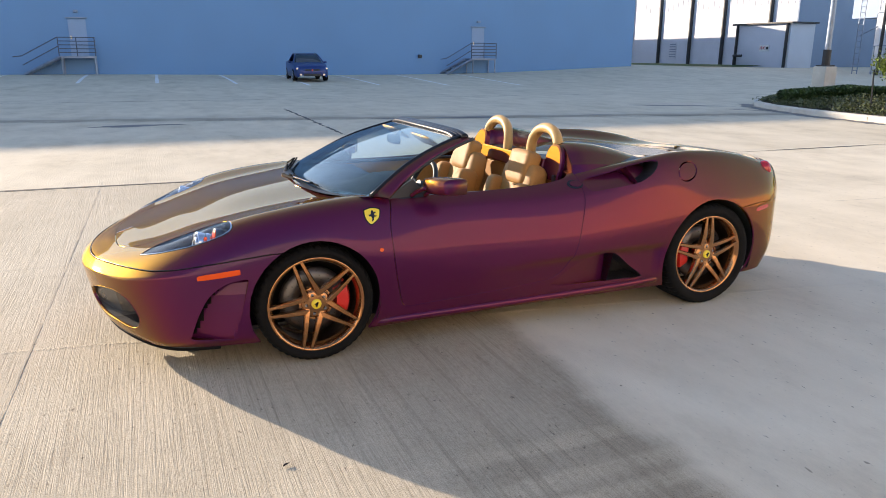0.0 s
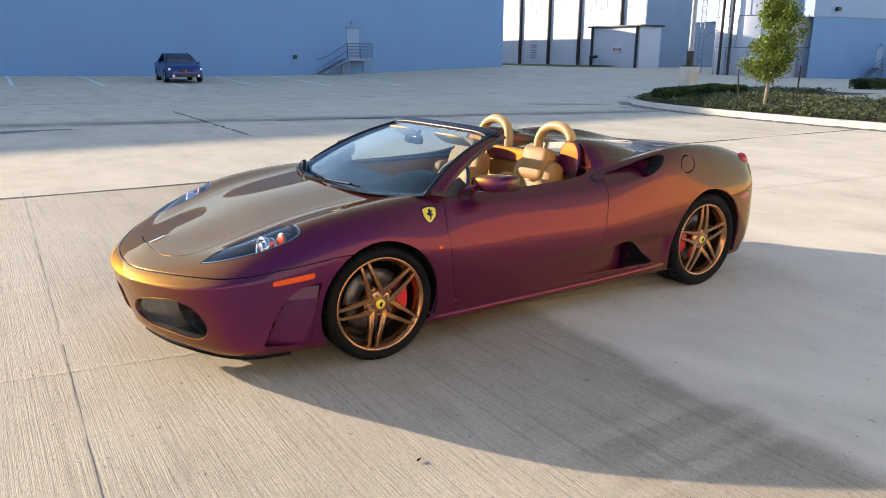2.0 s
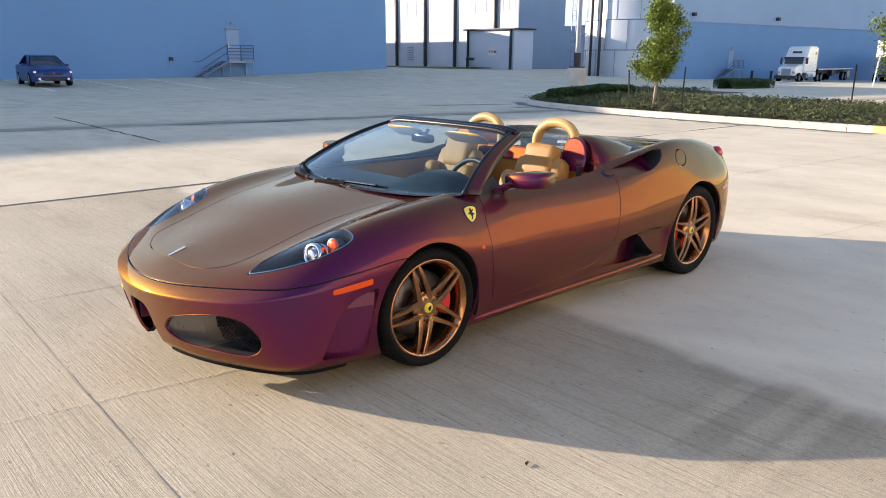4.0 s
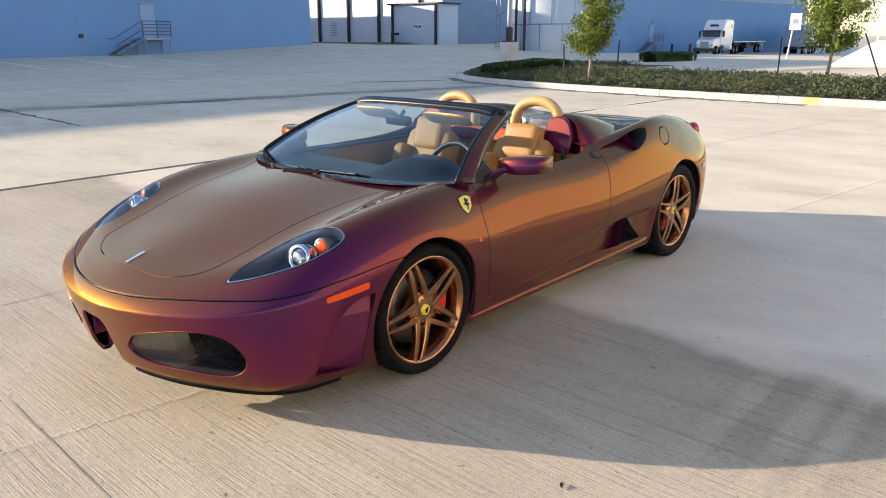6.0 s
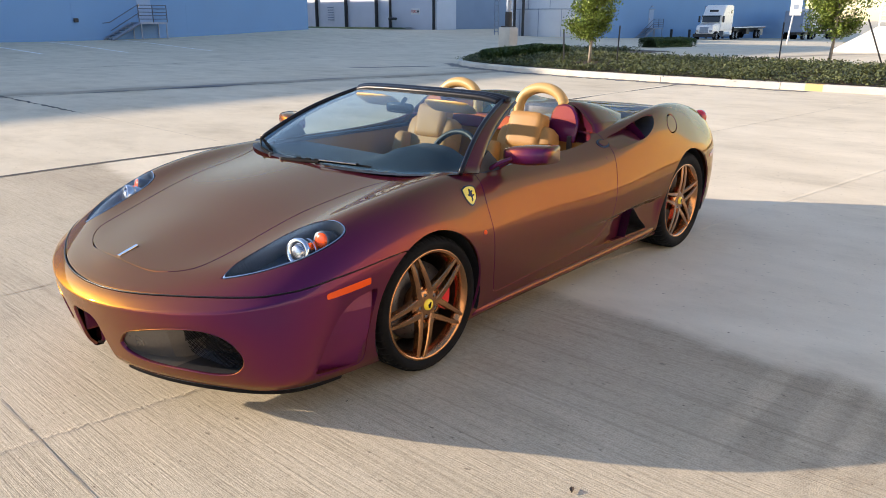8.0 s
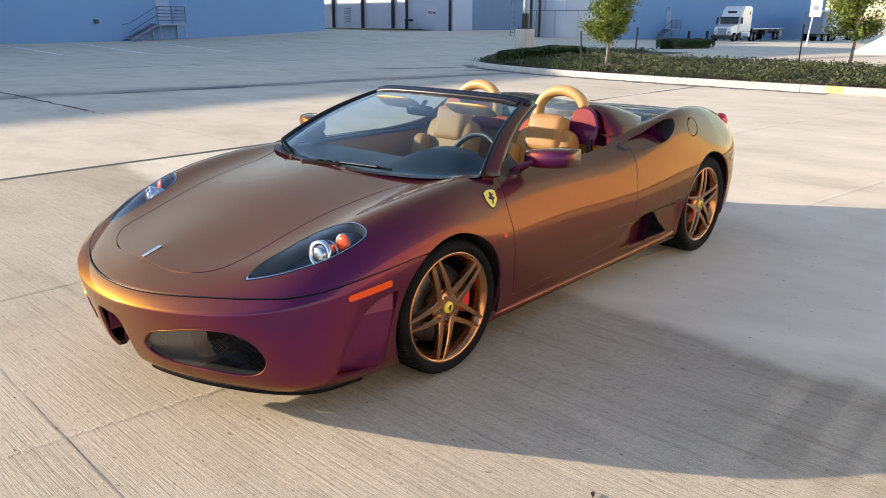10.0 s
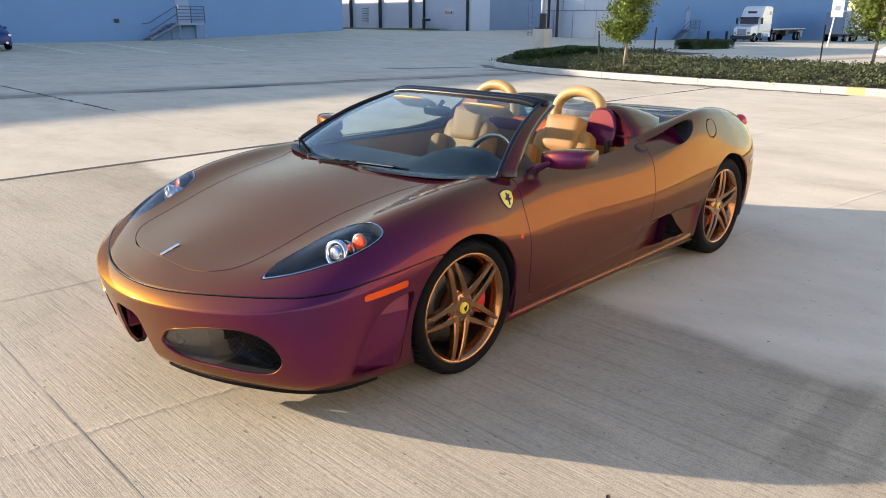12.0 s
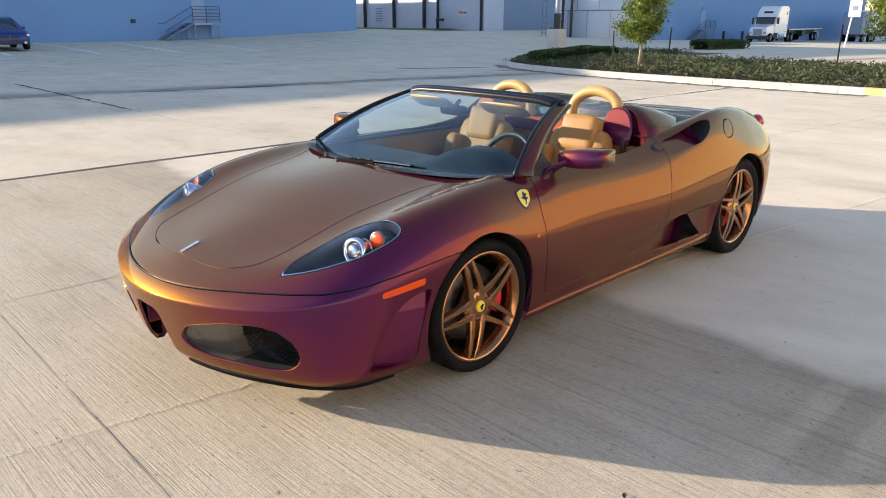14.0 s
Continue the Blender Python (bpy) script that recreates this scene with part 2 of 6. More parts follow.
TRUCK_WHITE = grainy("truck_white", (0.78, 0.78, 0.78), 0.3, 0.05, 2, 30, 0.02, coat_weight=0.6)


def glass(name, tint):
    """A thin clear pane: tinted see-through, with a mirror gloss that grows towards the edge of sight."""
    m = Mat(name, tint, 0.0)
    clear, gloss, both = m.node("BsdfTransparent", Color=(*tint, 1)), m.node("BsdfGlossy", Roughness=0.0), m.node("MixShader")
    rim = m.node("Math")
    rim.operation = "POWER"
    m.link(m.node("LayerWeight", Blend=0.5).outputs["Facing"], rim.inputs[0])
    rim.inputs[1].default_value = 5.0
    share = m.node("MapRange")
    share.inputs["To Min"].default_value = 0.022
    m.link(rim.outputs[0], share.inputs["Value"]), m.link(share.outputs[0], both.inputs[0])
    m.link(clear.outputs[0], both.inputs[1]), m.link(gloss.outputs[0], both.inputs[2])
    m.link(both.outputs[0], m.t.nodes["Material Output"].inputs[0])
    return m.m


GLASS = glass("clear_glass", (0.74, 0.84, 0.86))
LAMP_GLASS = glass("lamp_cover", (0.97, 0.98, 1.0))
SMOKED = Mat("smoked_cover", (0.02, 0.026, 0.034), 0.26).m
DARK_GLASS = Mat("dark_glass", (0.015, 0.02, 0.025), 0.05).m


# ---- building blocks ----
def mesh_of(name, verts, faces, material, smooth=True, normals=None):
    me = bpy.data.meshes.new(name)
    me.from_pydata([tuple(v) for v in verts], [], [tuple(f) for f in faces])
    me.materials.append(material)
    me.update()
    if smooth:
        me.polygons.foreach_set("use_smooth", [True] * len(me.polygons))
    if normals is not None and len(me.vertices):
        me.normals_split_custom_set_from_vertices([tuple(n) for n in normals])
    return me


def part(name, bm, material, parent=None, label="", smooth=False):
    """A bmesh, or a ready mesh, as one object under its thing."""
    if isinstance(bm, bmesh.types.BMesh):
        me = bpy.data.meshes.new(name)
        bm.to_mesh(me)
        bm.free()
        me.materials.append(material)
        if smooth:
            me.polygons.foreach_set("use_smooth", [True] * len(me.polygons))
    else:
        me = bm
    ob = new(name, me)
    if parent is not None:
        ob.parent = parent
    if label:
        ob["label"] = label
    return ob


def thing(name, at=(0, 0, 0), turn=0.0, label="", category="", group="", kind=""):
    ob = new(name)
    ob.empty_display_size = 0.1
    ob.matrix_world = pose(*at, 0, 0, turn)
    return tagged(ob, label, category, group, kind)


def box(bm, x0, x1, y0, y1, z0, z1, bevel=0.0, m=None):
    """Adds a box, bevelled, to bm."""
    r = bmesh.ops.create_cube(bm, size=1.0)
    vs = r["verts"]
    for v in vs:
        v.co = ((x0 + x1) / 2 + v.co.x * (x1 - x0), (y0 + y1) / 2 + v.co.y * (y1 - y0), (z0 + z1) / 2 + v.co.z * (z1 - z0))
    if m is not None:
        bmesh.ops.transform(bm, matrix=m, verts=vs)
    if bevel:
        es = list({e for v in vs for e in v.link_edges})
        bmesh.ops.bevel(bm, geom=es, offset=bevel, segments=2, profile=0.6, affect="EDGES")
    return bm


def boxed(x0, x1, y0, y1, z0, z1, bevel=0.0, m=None):
    return box(bmesh.new(), x0, x1, y0, y1, z0, z1, bevel, m)


def rod(bm, a, b, r, sides=10, r2=None):
    """Adds a round bar from a to b."""
    a, b = Vector(a), Vector(b)
    d = b - a
    m = Matrix.Translation((a + b) / 2) @ d.to_track_quat("Z", "Y").to_matrix().to_4x4()
    bmesh.ops.create_cone(bm, cap_ends=True, segments=sides, radius1=r, radius2=r if r2 is None else r2, depth=d.length, matrix=m)
    return bm


def tube(points, r, sides=10, closed=False, flat=1.0):
    """A swept round bar through points; flat squeezes it."""
    pts = [Vector(p) for p in points]
    n = len(pts)
    vs, fs = [], []
    up = Vector((0, 0, 1))
    for i, p in enumerate(pts):
        a = pts[(i - 1) % n] if closed or i else p
        b = pts[(i + 1) % n] if closed or i < n - 1 else p
        d = (b - a).normalized()
        if i == 0:
            side = d.cross(up if abs(d.z) < 0.95 else Vector((0, 1, 0))).normalized()
        else:
            side = (side - d * side.dot(d)).normalized()
        top = side.cross(d)
        rr = r(i / max(1, n - 1)) if callable(r) else r
        for k in range(sides):
            w = 2 * math.pi * k / sides
            vs.append(p + side * (math.cos(w) * rr) + top * (math.sin(w) * rr * flat))
    for i in range(n if closed else n - 1):
        j = (i + 1) % n
        for k in range(sides):
            l = (k + 1) % sides
            fs.append((i * sides + k, i * sides + l, j * sides + l, j * sides + k))
    if not closed:
        fs += [tuple(range(sides))[::-1], tuple(range((n - 1) * sides, n * sides))]
    return vs, fs


def spline(points, per=8, before=None, after=None):
    """Catmull-Rom through points, as an array; before and after stand for the points past its ends."""
    p = np.array(points, float)
    q = np.vstack([2 * p[0] - p[1] if before is None else before, p, 2 * p[-1] - p[-2] if after is None else after])
    out = []
    for i in range(len(p) - 1):
        a, b, c, d = q[i:i + 4]
        for t in np.linspace(0, 1, per, endpoint=False):
            out.append(0.5 * ((2 * b) + (c - a) * t + (2 * a - 5 * b + 4 * c - d) * t * t + (3 * b - a - 3 * c + d) * t ** 3))
    out.append(p[-1])
    return np.array(out)


def lathe(profile, sides=48, axis="Y"):
    """Turns (radius, along) points about an axis."""
    vs, fs = [], []
    n = len(profile)
    for k in range(sides):
        w = 2 * math.pi * k / sides
        for r, a in profile:
            c, s = r * math.cos(w), r * math.sin(w)
            vs.append((c, a, s) if axis == "Y" else (c, s, a))
    for k in range(sides):
        l = (k + 1) % sides
        for i in range(n - 1):
            f = (k * n + i, l * n + i, l * n + i + 1, k * n + i + 1)
            fs.append(f if axis == "Y" else f[::-1])
    return vs, fs


def text_mesh(words, size, depth, material, name="lettering"):
    cu = bpy.data.curves.new(name, "FONT")
    cu.body, cu.size, cu.extrude = words, size, depth
    cu.align_x, cu.align_y = "CENTER", "CENTER"
    ob = bpy.data.objects.new(name, cu)
    scene.collection.objects.link(ob)
    bpy.context.view_layer.update()
    me = bpy.data.meshes.new_from_object(ob.evaluated_get(bpy.context.evaluated_depsgraph_get()))
    bpy.data.objects.remove(ob)
    me.materials.append(material)
    return me


# ---- ground ----
def bell(v, mid, width):
    return math.exp(-((v - mid) / width) ** 2 / 2)


def ease(v, a, b):
    t = min(1.0, max(0.0, (v - a) / (b - a)))
    return t * t * (3 - 2 * t)


def ground_z(x, y):
    """The yard is flat round the car and falls and rises gently further off."""
    z = 0.37 * bell(x, -8, 14) * ease(y, 26, 44) + 0.15 * bell(x, 20, 10) * ease(y, 26, 44) + 0.85 * bell(x, 38, 9) * ease(y, 30, 46)
    z -= 0.0128 * max(0.0, x - 34) * (1 - ease(y, 34, 72))
    return max(z, -3.0)


def build_ground():
    xs = np.concatenate([[-1500, -600, -250, -120], np.arange(-70, 150.1, 4), [200, 400, 900, 2000]])
    ys = np.concatenate([[-1500, -500, -200, -90], np.arange(-50, 150.1, 4), [200, 400, 900, 2000]])
    vs = [(x, y, ground_z(x, y)) for x in xs for y in ys]
    m = len(ys)
    fs = [(i * m + j, (i + 1) * m + j, (i + 1) * m + j + 1, i * m + j + 1) for i in range(len(xs) - 1) for j in range(m - 1)]
    ob = new("ground", mesh_of("ground", vs, fs, CONCRETE))
    return tagged(ob, "pale broom-finished concrete yard with stains and saw-cut joints", "ground", kind="structure")


build_ground()


def strip_on_ground(name, points, width, material, label, category, lift=0.004, wobble=0.0, seed=1):
    """A thin line along points, laid on the ground."""
    rnd = random.Random(seed)
    p = spline(points, 14) if len(points) > 2 else np.array([np.array(points[0]) + (np.array(points[1]) - np.array(points[0])) * t for t in np.linspace(0, 1, 60)])
    vs, fs = [], []
    for i, q in enumerate(p):
        d = p[min(i + 1, len(p) - 1)] - p[max(i - 1, 0)]
        d = np.array([-d[1], d[0]]) / (np.hypot(*d) + 1e-9)
        w = width * (1 + wobble * (rnd.random() - 0.5) * 2) / 2
        o = d * wobble * width * (rnd.random() - 0.5)
        for s in (-1, 1):
            x, y = q + d * w * s + o
            vs.append((x, y, ground_z(x, y) + lift))
    for i in range(len(p) - 1):
        fs.append((2 * i, 2 * i + 1, 2 * i + 3, 2 * i + 2))
    return tagged(new(name, mesh_of(name, vs, fs, material)), label, category, kind="structure")


JOINT_LABEL = "dark worn joint between the yard's concrete slabs"
for k, (a, b, w, wob) in enumerate([
        ((-40, 5.78), (14.4, 5.1), 0.05, 0.8), ((-2.60, 5.7), (-2.84, -3.2), 0.0045, 0.9), ((-30, 1.66), (-1.7, 1.57), 0.007, 0.5),
        ((1.95, 18.0), (1.78, 10.4), 0.06, 0.9), ((1.78, 10.4), (1.68, 5.7), 0.011, 0.9), ((-40, 22.4), (13.6, 11.6), 0.06, 0.9), ((-40, 24.0), (17, 22.5), 0.06, 0.5),
        ((5.2, 1.35), (14.5, 0.35), 0.010, 0.3), ((-13.5, 20), (-13.9, -8), 0.02, 0.4)]):
    strip_on_ground("slab_joint", [a, b], w, JOINT if w > 0.012 else HAIRLINE, JOINT_LABEL, "joint", 0.004, wob, k)


def stain(x, y, rx, ry, seed, turn=0.0):
    """An irregular damp patch on the concrete."""
    rnd = random.Random(seed)
    amp = [(rnd.random() * 0.5 / k, rnd.random() * 6.28) for k in range(2, 9)]
    vs = [(x, y, ground_z(x, y) + 0.004)]
    c, s = math.cos(radians(turn)), math.sin(radians(turn))
    for k in range(64):
        w = 2 * math.pi * k / 64
        r = 1 + sum(a * math.cos(n * w + p) for n, (a, p) in enumerate(amp, 2))
        dx, dy = rx * r * math.cos(w), ry * r * math.sin(w)
        px, py = x + c * dx - s * dy, y + s * dx + c * dy
        vs.append((px, py, ground_z(px, py) + 0.004))
    fs = [(0, 1 + k, 1 + (k + 1) % 64) for k in range(64)]
    tagged(new("damp_stain", mesh_of("damp_stain", vs, fs, STAIN)), "dark damp stain on the concrete yard", "stain", kind="structure")


for sx, sy, rx, ry, sd, tn in ((6.0, 13.3, 1.1, 0.28, 3, -10), (3.9, 13.6, 0.45, 0.10, 4, 0), (-2.2, 13.6, 0.9, 0.25, 5, 0), (14.6, 15.4, 1.6, 0.22, 6, -30),
                               (15.6, 12.4, 1.3, 0.12, 8, -60), (9.5, 13.0, 0.8, 0.08, 9, -5)):
    stain(sx, sy, rx, ry, sd, tn)

# parking lines before the long wall
for k, (x0, y0, x1) in enumerate(((-12.4, 35.5, -13.0), (-8.7, 35.3, -8.9), (-4.75, 35.2, -4.7), (-1.17, 34.9, -0.95), (2.55, 34.1, 2.7), (5.9, 32.6, 6.3), (9.5, 32.4, 10.1), (13.0, 31.6, 14.2), (17.0, 31.0, 18.6))):
    strip_on_ground("parking_line", [(x0, y0), (x1, 44.2)], 0.17, WHITE_LINE, "worn white painted parking line on concrete", "parking line", 0.006, 0.1, 20 + k)


# ---- buildings round the yard ----
def prism(bm, base, z0, z1):
    """An upright block on a plan polygon."""
    a = [bm.verts.new((x, y, z0)) for x, y in base]
    b = [bm.verts.new((x, y, z1)) for x, y in base]
    n = len(base)
    for i in range(n):
        bm.faces.new((a[i], a[(i + 1) % n], b[(i + 1) % n], b[i]))
    bm.faces.new(a[::-1]), bm.faces.new(b)
    bmesh.ops.recalc_face_normals(bm, faces=bm.faces)
    return bm


# long warehouse wall across the yard
W0, W1 = Vector((-75.0, 45.0)), Vector((34.2, 45.0))
WALL_TOP = 11.5
along = (W1 - W0).normalized()
back = Vector((-along.y, along.x))
warehouse = thing("warehouse", label="long windowless pale blue warehouse wall in shade across the yard", category="warehouse", kind="structure")
bm = bmesh.new()
prism(bm, [W0, W1, W1 + back * 40, W0 + back * 40], -2, WALL_TOP)
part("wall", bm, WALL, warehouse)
# upright joints between the wall panels
for k in range(1, 14):
    p = W0 + along * (k * 7.6)
    m = Matrix.Translation((p.x, p.y, 0)) @ Matrix.Rotation(math.atan2(along.y, along.x), 4, "Z")
    part("panel_joint", boxed(-0.012, 0.012, -0.006, 0.02, -0.5, WALL_TOP, 0, m), WALL, warehouse)
bm = bmesh.new()
m = Matrix.Translation((W0.x, W0.y, 0)) @ Matrix.Rotation(math.atan2(along.y, along.x), 4, "Z")
part("parapet", boxed(0, (W1 - W0).length, -0.06, 0.3, WALL_TOP, WALL_TOP + 0.25, 0.02, m), GREY_WALL, warehouse)

part("wall_fixture", boxed(16.25, 16.51, 44.86, 45.0, 1.36, 1.60, 0.03), DARK, warehouse, "small dark fixture on the wall")

STAIR_LABEL = "galvanised steel stair and landing with railings against the warehouse door"


def wall_stair(s, wall_from, wall_dir, label=STAIR_LABEL, height=1.05):
    """Steps rising along a wall to a landing, its rails, and the door above."""
    d = wall_dir.normalized()
    out = Vector((d.y, -d.x))
    p = wall_from + d * s
    z0 = ground_z(p.x, p.y)
    t = thing("stair", (p.x, p.y, z0), math.degrees(math.atan2(d.y, d.x)), label, "stair", "stairs at the doors")
    land, run, depth = 1.9, 1.75, 1.25
    part("landing", boxed(0, land, -depth, -0.02, height - 0.12, height, 0.01), STEEL, t)
    n = 6
    for k in range(n):
        x = -run + run * k / n
        z = height * (k + 1) / (n + 1)
        part("tread", boxed(x, x + run / n + 0.02, -depth, -0.03, z - 0.05, z, 0.005), STEEL, t)
    for y in (-depth, -0.06):
        bm = bmesh.new()
        a, b = (-run - 0.1, y, 0.02), (0.05, y, height - 0.05)
        rod(bm, a, b, 0.09, 4)
        part("stringer", bm, STEEL, t)
    for x in (0.12, land - 0.06):
        for y in (-depth + 0.05, -0.12):
            part("leg", rod(bmesh.new(), (x, y, 0), (x, y, height - 0.1), 0.05, 8), STEEL, t)
    for k in range(5):
        z = height + 0.2 + 0.21 * k
        part("rail", rod(bmesh.new(), (0, -depth, z), (land, -depth, z), 0.025, 6), RAIL_STEEL, t)
        part("rail", rod(bmesh.new(), (land, -depth, z), (land, -0.02, z), 0.025, 6), RAIL_STEEL, t)
    for k in range(2):
        z = 0.55 + 0.5 * k
        part("stair_rail", rod(bmesh.new(), (-run - 0.15, -depth, z), (0, -depth, height + z), 0.028, 6), RAIL_STEEL, t)
    part("rail_end", rod(bmesh.new(), (-run - 0.6, -depth, 1.0), (-run - 0.15, -depth, 1.05), 0.028, 6), RAIL_STEEL, t)
    for x in (0.0, land * 0.5, land):
        part("post", rod(bmesh.new(), (x, -depth, height), (x, -depth, height + 1.05), 0.03, 6), RAIL_STEEL, t)
    door = part("door", boxed(0.55, 1.5, -0.04, 0.01, height, height + 2.1, 0.008), UPPER_WALL, t, "pale flush steel door")
    part("door_handle", boxed(0.62, 0.68, -0.09, -0.04, height + 0.95, height + 1.15, 0.01), CHROME, door)
    part("door_hood", boxed(0.45, 1.6, -0.16, 0.0, height + 2.14, height + 2.19, 0.006), STEEL, t)
    part("wall_lamp", boxed(0.9, 1.15, -0.18, 0.0, height + 2.45, height + 2.6, 0.03), GREY_WALL, t)
    return t


def on_wall(az, eye=(-2.07, -4.58)):
    """Distance along the warehouse wall at a bearing from where the walk begins."""
    return eye[0] + (W0.y - eye[1]) / math.tan(radians(az)) - W0.x


wall_stair(on_wall(94.6), W0, along)
wall_stair(on_wall(66.2), W0, along)

# unseen block behind the walk, hinted by reflections, added to bounce warm light
south = thing("south_block", label="plain cream block out of view behind the walk, added to bounce warm light", category="warehouse", kind="structure")
part("wall", prism(bmesh.new(), [(-60, -60), (90, -60), (90, -17), (-60, -17)], -2, 9.6), SOUTH_WALL, south)

# unseen block added behind the warehouse to shade the factory, shed and yard
works = thing("shade_caster_block", label="plain unseen block added behind the warehouse to cast shade", category="building", kind="structure")
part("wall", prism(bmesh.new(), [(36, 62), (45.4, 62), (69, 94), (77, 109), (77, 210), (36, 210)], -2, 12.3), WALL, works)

# ---- lit building and its shed beyond the corner ----
mill = thing("mill_building", label="tall white metal-clad factory building with dark downpipes, sunlit above", category="factory", kind="structure")
bm = bmesh.new()
MX, MY = 92.0, 83.0
prism(bm, [(MX, MY), (MX + 60, MY + 3), (MX + 60, 190), (MX, 190)], -3, 28)
part("wall", bm, WHITE_WALL, mill)
bm = bmesh.new()
prism(bm, [(MX - 0.03, MY - 0.06), (MX + 60, MY - 0.06 + 3), (MX + 60, MY + 2.9), (MX - 0.03, MY + 0.2)], -3, 27.9)
part("end_wall", bm, GREY_WALL, mill, "shaded grey end wall")
for az in (53.9, 51.9, 49.8, 47.6, 44.6):
    y = -4.58 + (MX + 2.07) * math.tan(radians(az))
    part("downpipe", rod(bmesh.new(), (MX - 0.25, y, ground_z(MX, y)), (MX - 0.25, y, 28), 0.32, 10), DARK, mill)
for k in range(60):
    y = MY + 0.9 + k * 1.35
    part("cladding_rib", boxed(MX - 0.05, MX, y, y + 0.12, 9.5, 28), WHITE_WALL, mill)
vent = part("wall_vent", boxed(MX - 0.08, MX, 110.4, 112.3, 1.2, 4.2, 0.02), WHITE_WALL, mill, "pale louvred wall vent")
for k in range(6):
    part("louvre", boxed(MX - 0.16, MX - 0.06, 110.5, 112.2, 1.4 + 0.45 * k, 1.56 + 0.45 * k, 0.01), STEEL, vent)
shed = thing("pump_shed", label="low flat-roofed white shed against the factory wall", category="shed", kind="structure")
bm = bmesh.new()
SX = MX - 5
prism(bm, [(SX, 79.4), (SX + 4.7, 79.4), (SX + 4.7, 90.2), (SX, 90.2)], -3, 6.3)
part("wall", bm, WHITE_WALL, shed)
part("roof", boxed(SX - 0.5, SX + 4.8, 78.8, 90.7, 6.3, 6.55, 0.05), DARK, shed)
for y in (79.9, 89.8):
    part("corner_pipe", rod(bmesh.new(), (SX - 0.2, y, 0), (SX - 0.2, y, 6.3), 0.22, 8), DARK, shed)
part("sign_board", boxed(SX - 0.12, SX - 0.04, 83.1, 85.0, 2.35, 3.3, 0.02), WHITE_LINE, shed, "white sign with red lettering FDC")
lettering = text_mesh("FDC", 0.62, 0.02, RED_CAL)
tx = part("lettering", lettering, RED_CAL, shed)
tx.matrix_local = pose(SX - 0.15, 84.28, 2.83, 90, 0, -90)
part("sign_dot", rod(bmesh.new(), (SX - 0.12, 83.42, 2.83), (SX - 0.16, 83.42, 2.83), 0.2, 16), DARK, shed)
part("standpipe", rod(bmesh.new(), (SX - 1.2, 88.9, 0), (SX - 1.2, 88.9, 1.7), 0.2, 10), DARK, shed)
part("standpipe", rod(bmesh.new(), (SX - 1.2, 89.1, 1.7), (SX - 1.2, 87.4, 1.7), 0.2, 10), DARK, shed)

# silos
def silo(x, y, r, h, label):
    z0 = ground_z(x, y) - 0.3
    t = thing("silo", (x, y, z0), 0, label, "silo", "silos")
    vs, fs = lathe([(r, 0), (r, h), (0, h + r * 0.3)], 48, "Z")
    tm = SILO_M if r > 5.5 else GREY_WALL
    part("tank", mesh_of("tank", vs, fs, tm), tm, t)
    for k in range(1, int(h / 3.4) + 1):
        vs, fs = lathe([(r + 0.001, k * 3.4 - 0.05), (r + 0.05, k * 3.4 - 0.04), (r + 0.05, k * 3.4 + 0.04), (r + 0.001, k * 3.4 + 0.05)], 48, "Z")
        part("band", mesh_of("band", vs, fs, STEEL), STEEL, t)
        for j in range(14):
            a = (j + 0.5 * (k % 2)) * 2 * math.pi / 14
            part("seam", boxed(-0.03, 0.03, -0.04, 0.02, (k - 1) * 3.4, k * 3.4, 0, Matrix.Translation((r * math.cos(a), r * math.sin(a), 0)) @ Matrix.Rotation(a + math.pi / 2, 4, "Z")), STEEL, t)
    return t


silo(76.5, 49.8, 6.0, 20, "pale banded steel silo beside the factory")
ladder = thing("ladder", (70.6, 54.6, ground_z(70, 54)), 0, "dark caged steel ladder up the silo's side", "ladder")
for y in (-0.3, 0.3):
    part("rail", rod(bmesh.new(), (0, y, 0), (0, y, 17), 0.06, 6), STEEL, ladder)
for k in range(28):
    part("rung", rod(bmesh.new(), (0, -0.3, 0.4 + 0.6 * k), (0, 0.3, 0.4 + 0.6 * k), 0.04, 5), STEEL, ladder)
for k in range(3):
    part("bracket", rod(bmesh.new(), (0, 0, 4 + 5 * k), (1.6, -1.2, 5.2 + 5 * k), 0.07, 5), STEEL, ladder)
for k, (px, py) in enumerate(((70.2, 51.6), (70.0, 50.2))):
    t = thing("silo_pipe", (px, py, ground_z(px, py)), 0, "dark pipe running up the silo", "pipe", "silo pipes")
    part("pipe", rod(bmesh.new(), (0, 0, 0), (0, 0, 19), 0.16, 8), DARK, t)

# far shaded warehouse
F0, F1 = Vector((73.0, 42.5)), Vector((122.0, 34.5))
far_wall = thing("far_warehouse", label="long low blue-grey warehouse in shade behind the trucks", category="warehouse", kind="structure")
bm = bmesh.new()
fd = (F1 - F0).normalized()
prism(bm, [F0, F1, F1 + Vector((30, 20)), F0 + Vector((40, 19))], -4, 5.9)
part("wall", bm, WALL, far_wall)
m = Matrix.Translation((F0.x, F0.y, 0)) @ Matrix.Rotation(math.atan2(fd.y, fd.x), 4, "Z")
part("upper_wall", boxed(0, (F1 - F0).length - 0.2, 0.06, 18.0, 5.9, 12.5, 0.02, m), UPPER_WALL, far_wall, "paler upper part of the wall")
part("parapet", boxed(0, (F1 - F0).length, -0.08, 0.3, 5.86, 5.96, 0.02, m), GREY_WALL, far_wall)
for k in (3.0, 19.0):
    part("wall_lamp", boxed(k, k + 0.5, -0.35, 0.06, 6.5, 6.9, 0.05, m), DARK, far_wall)
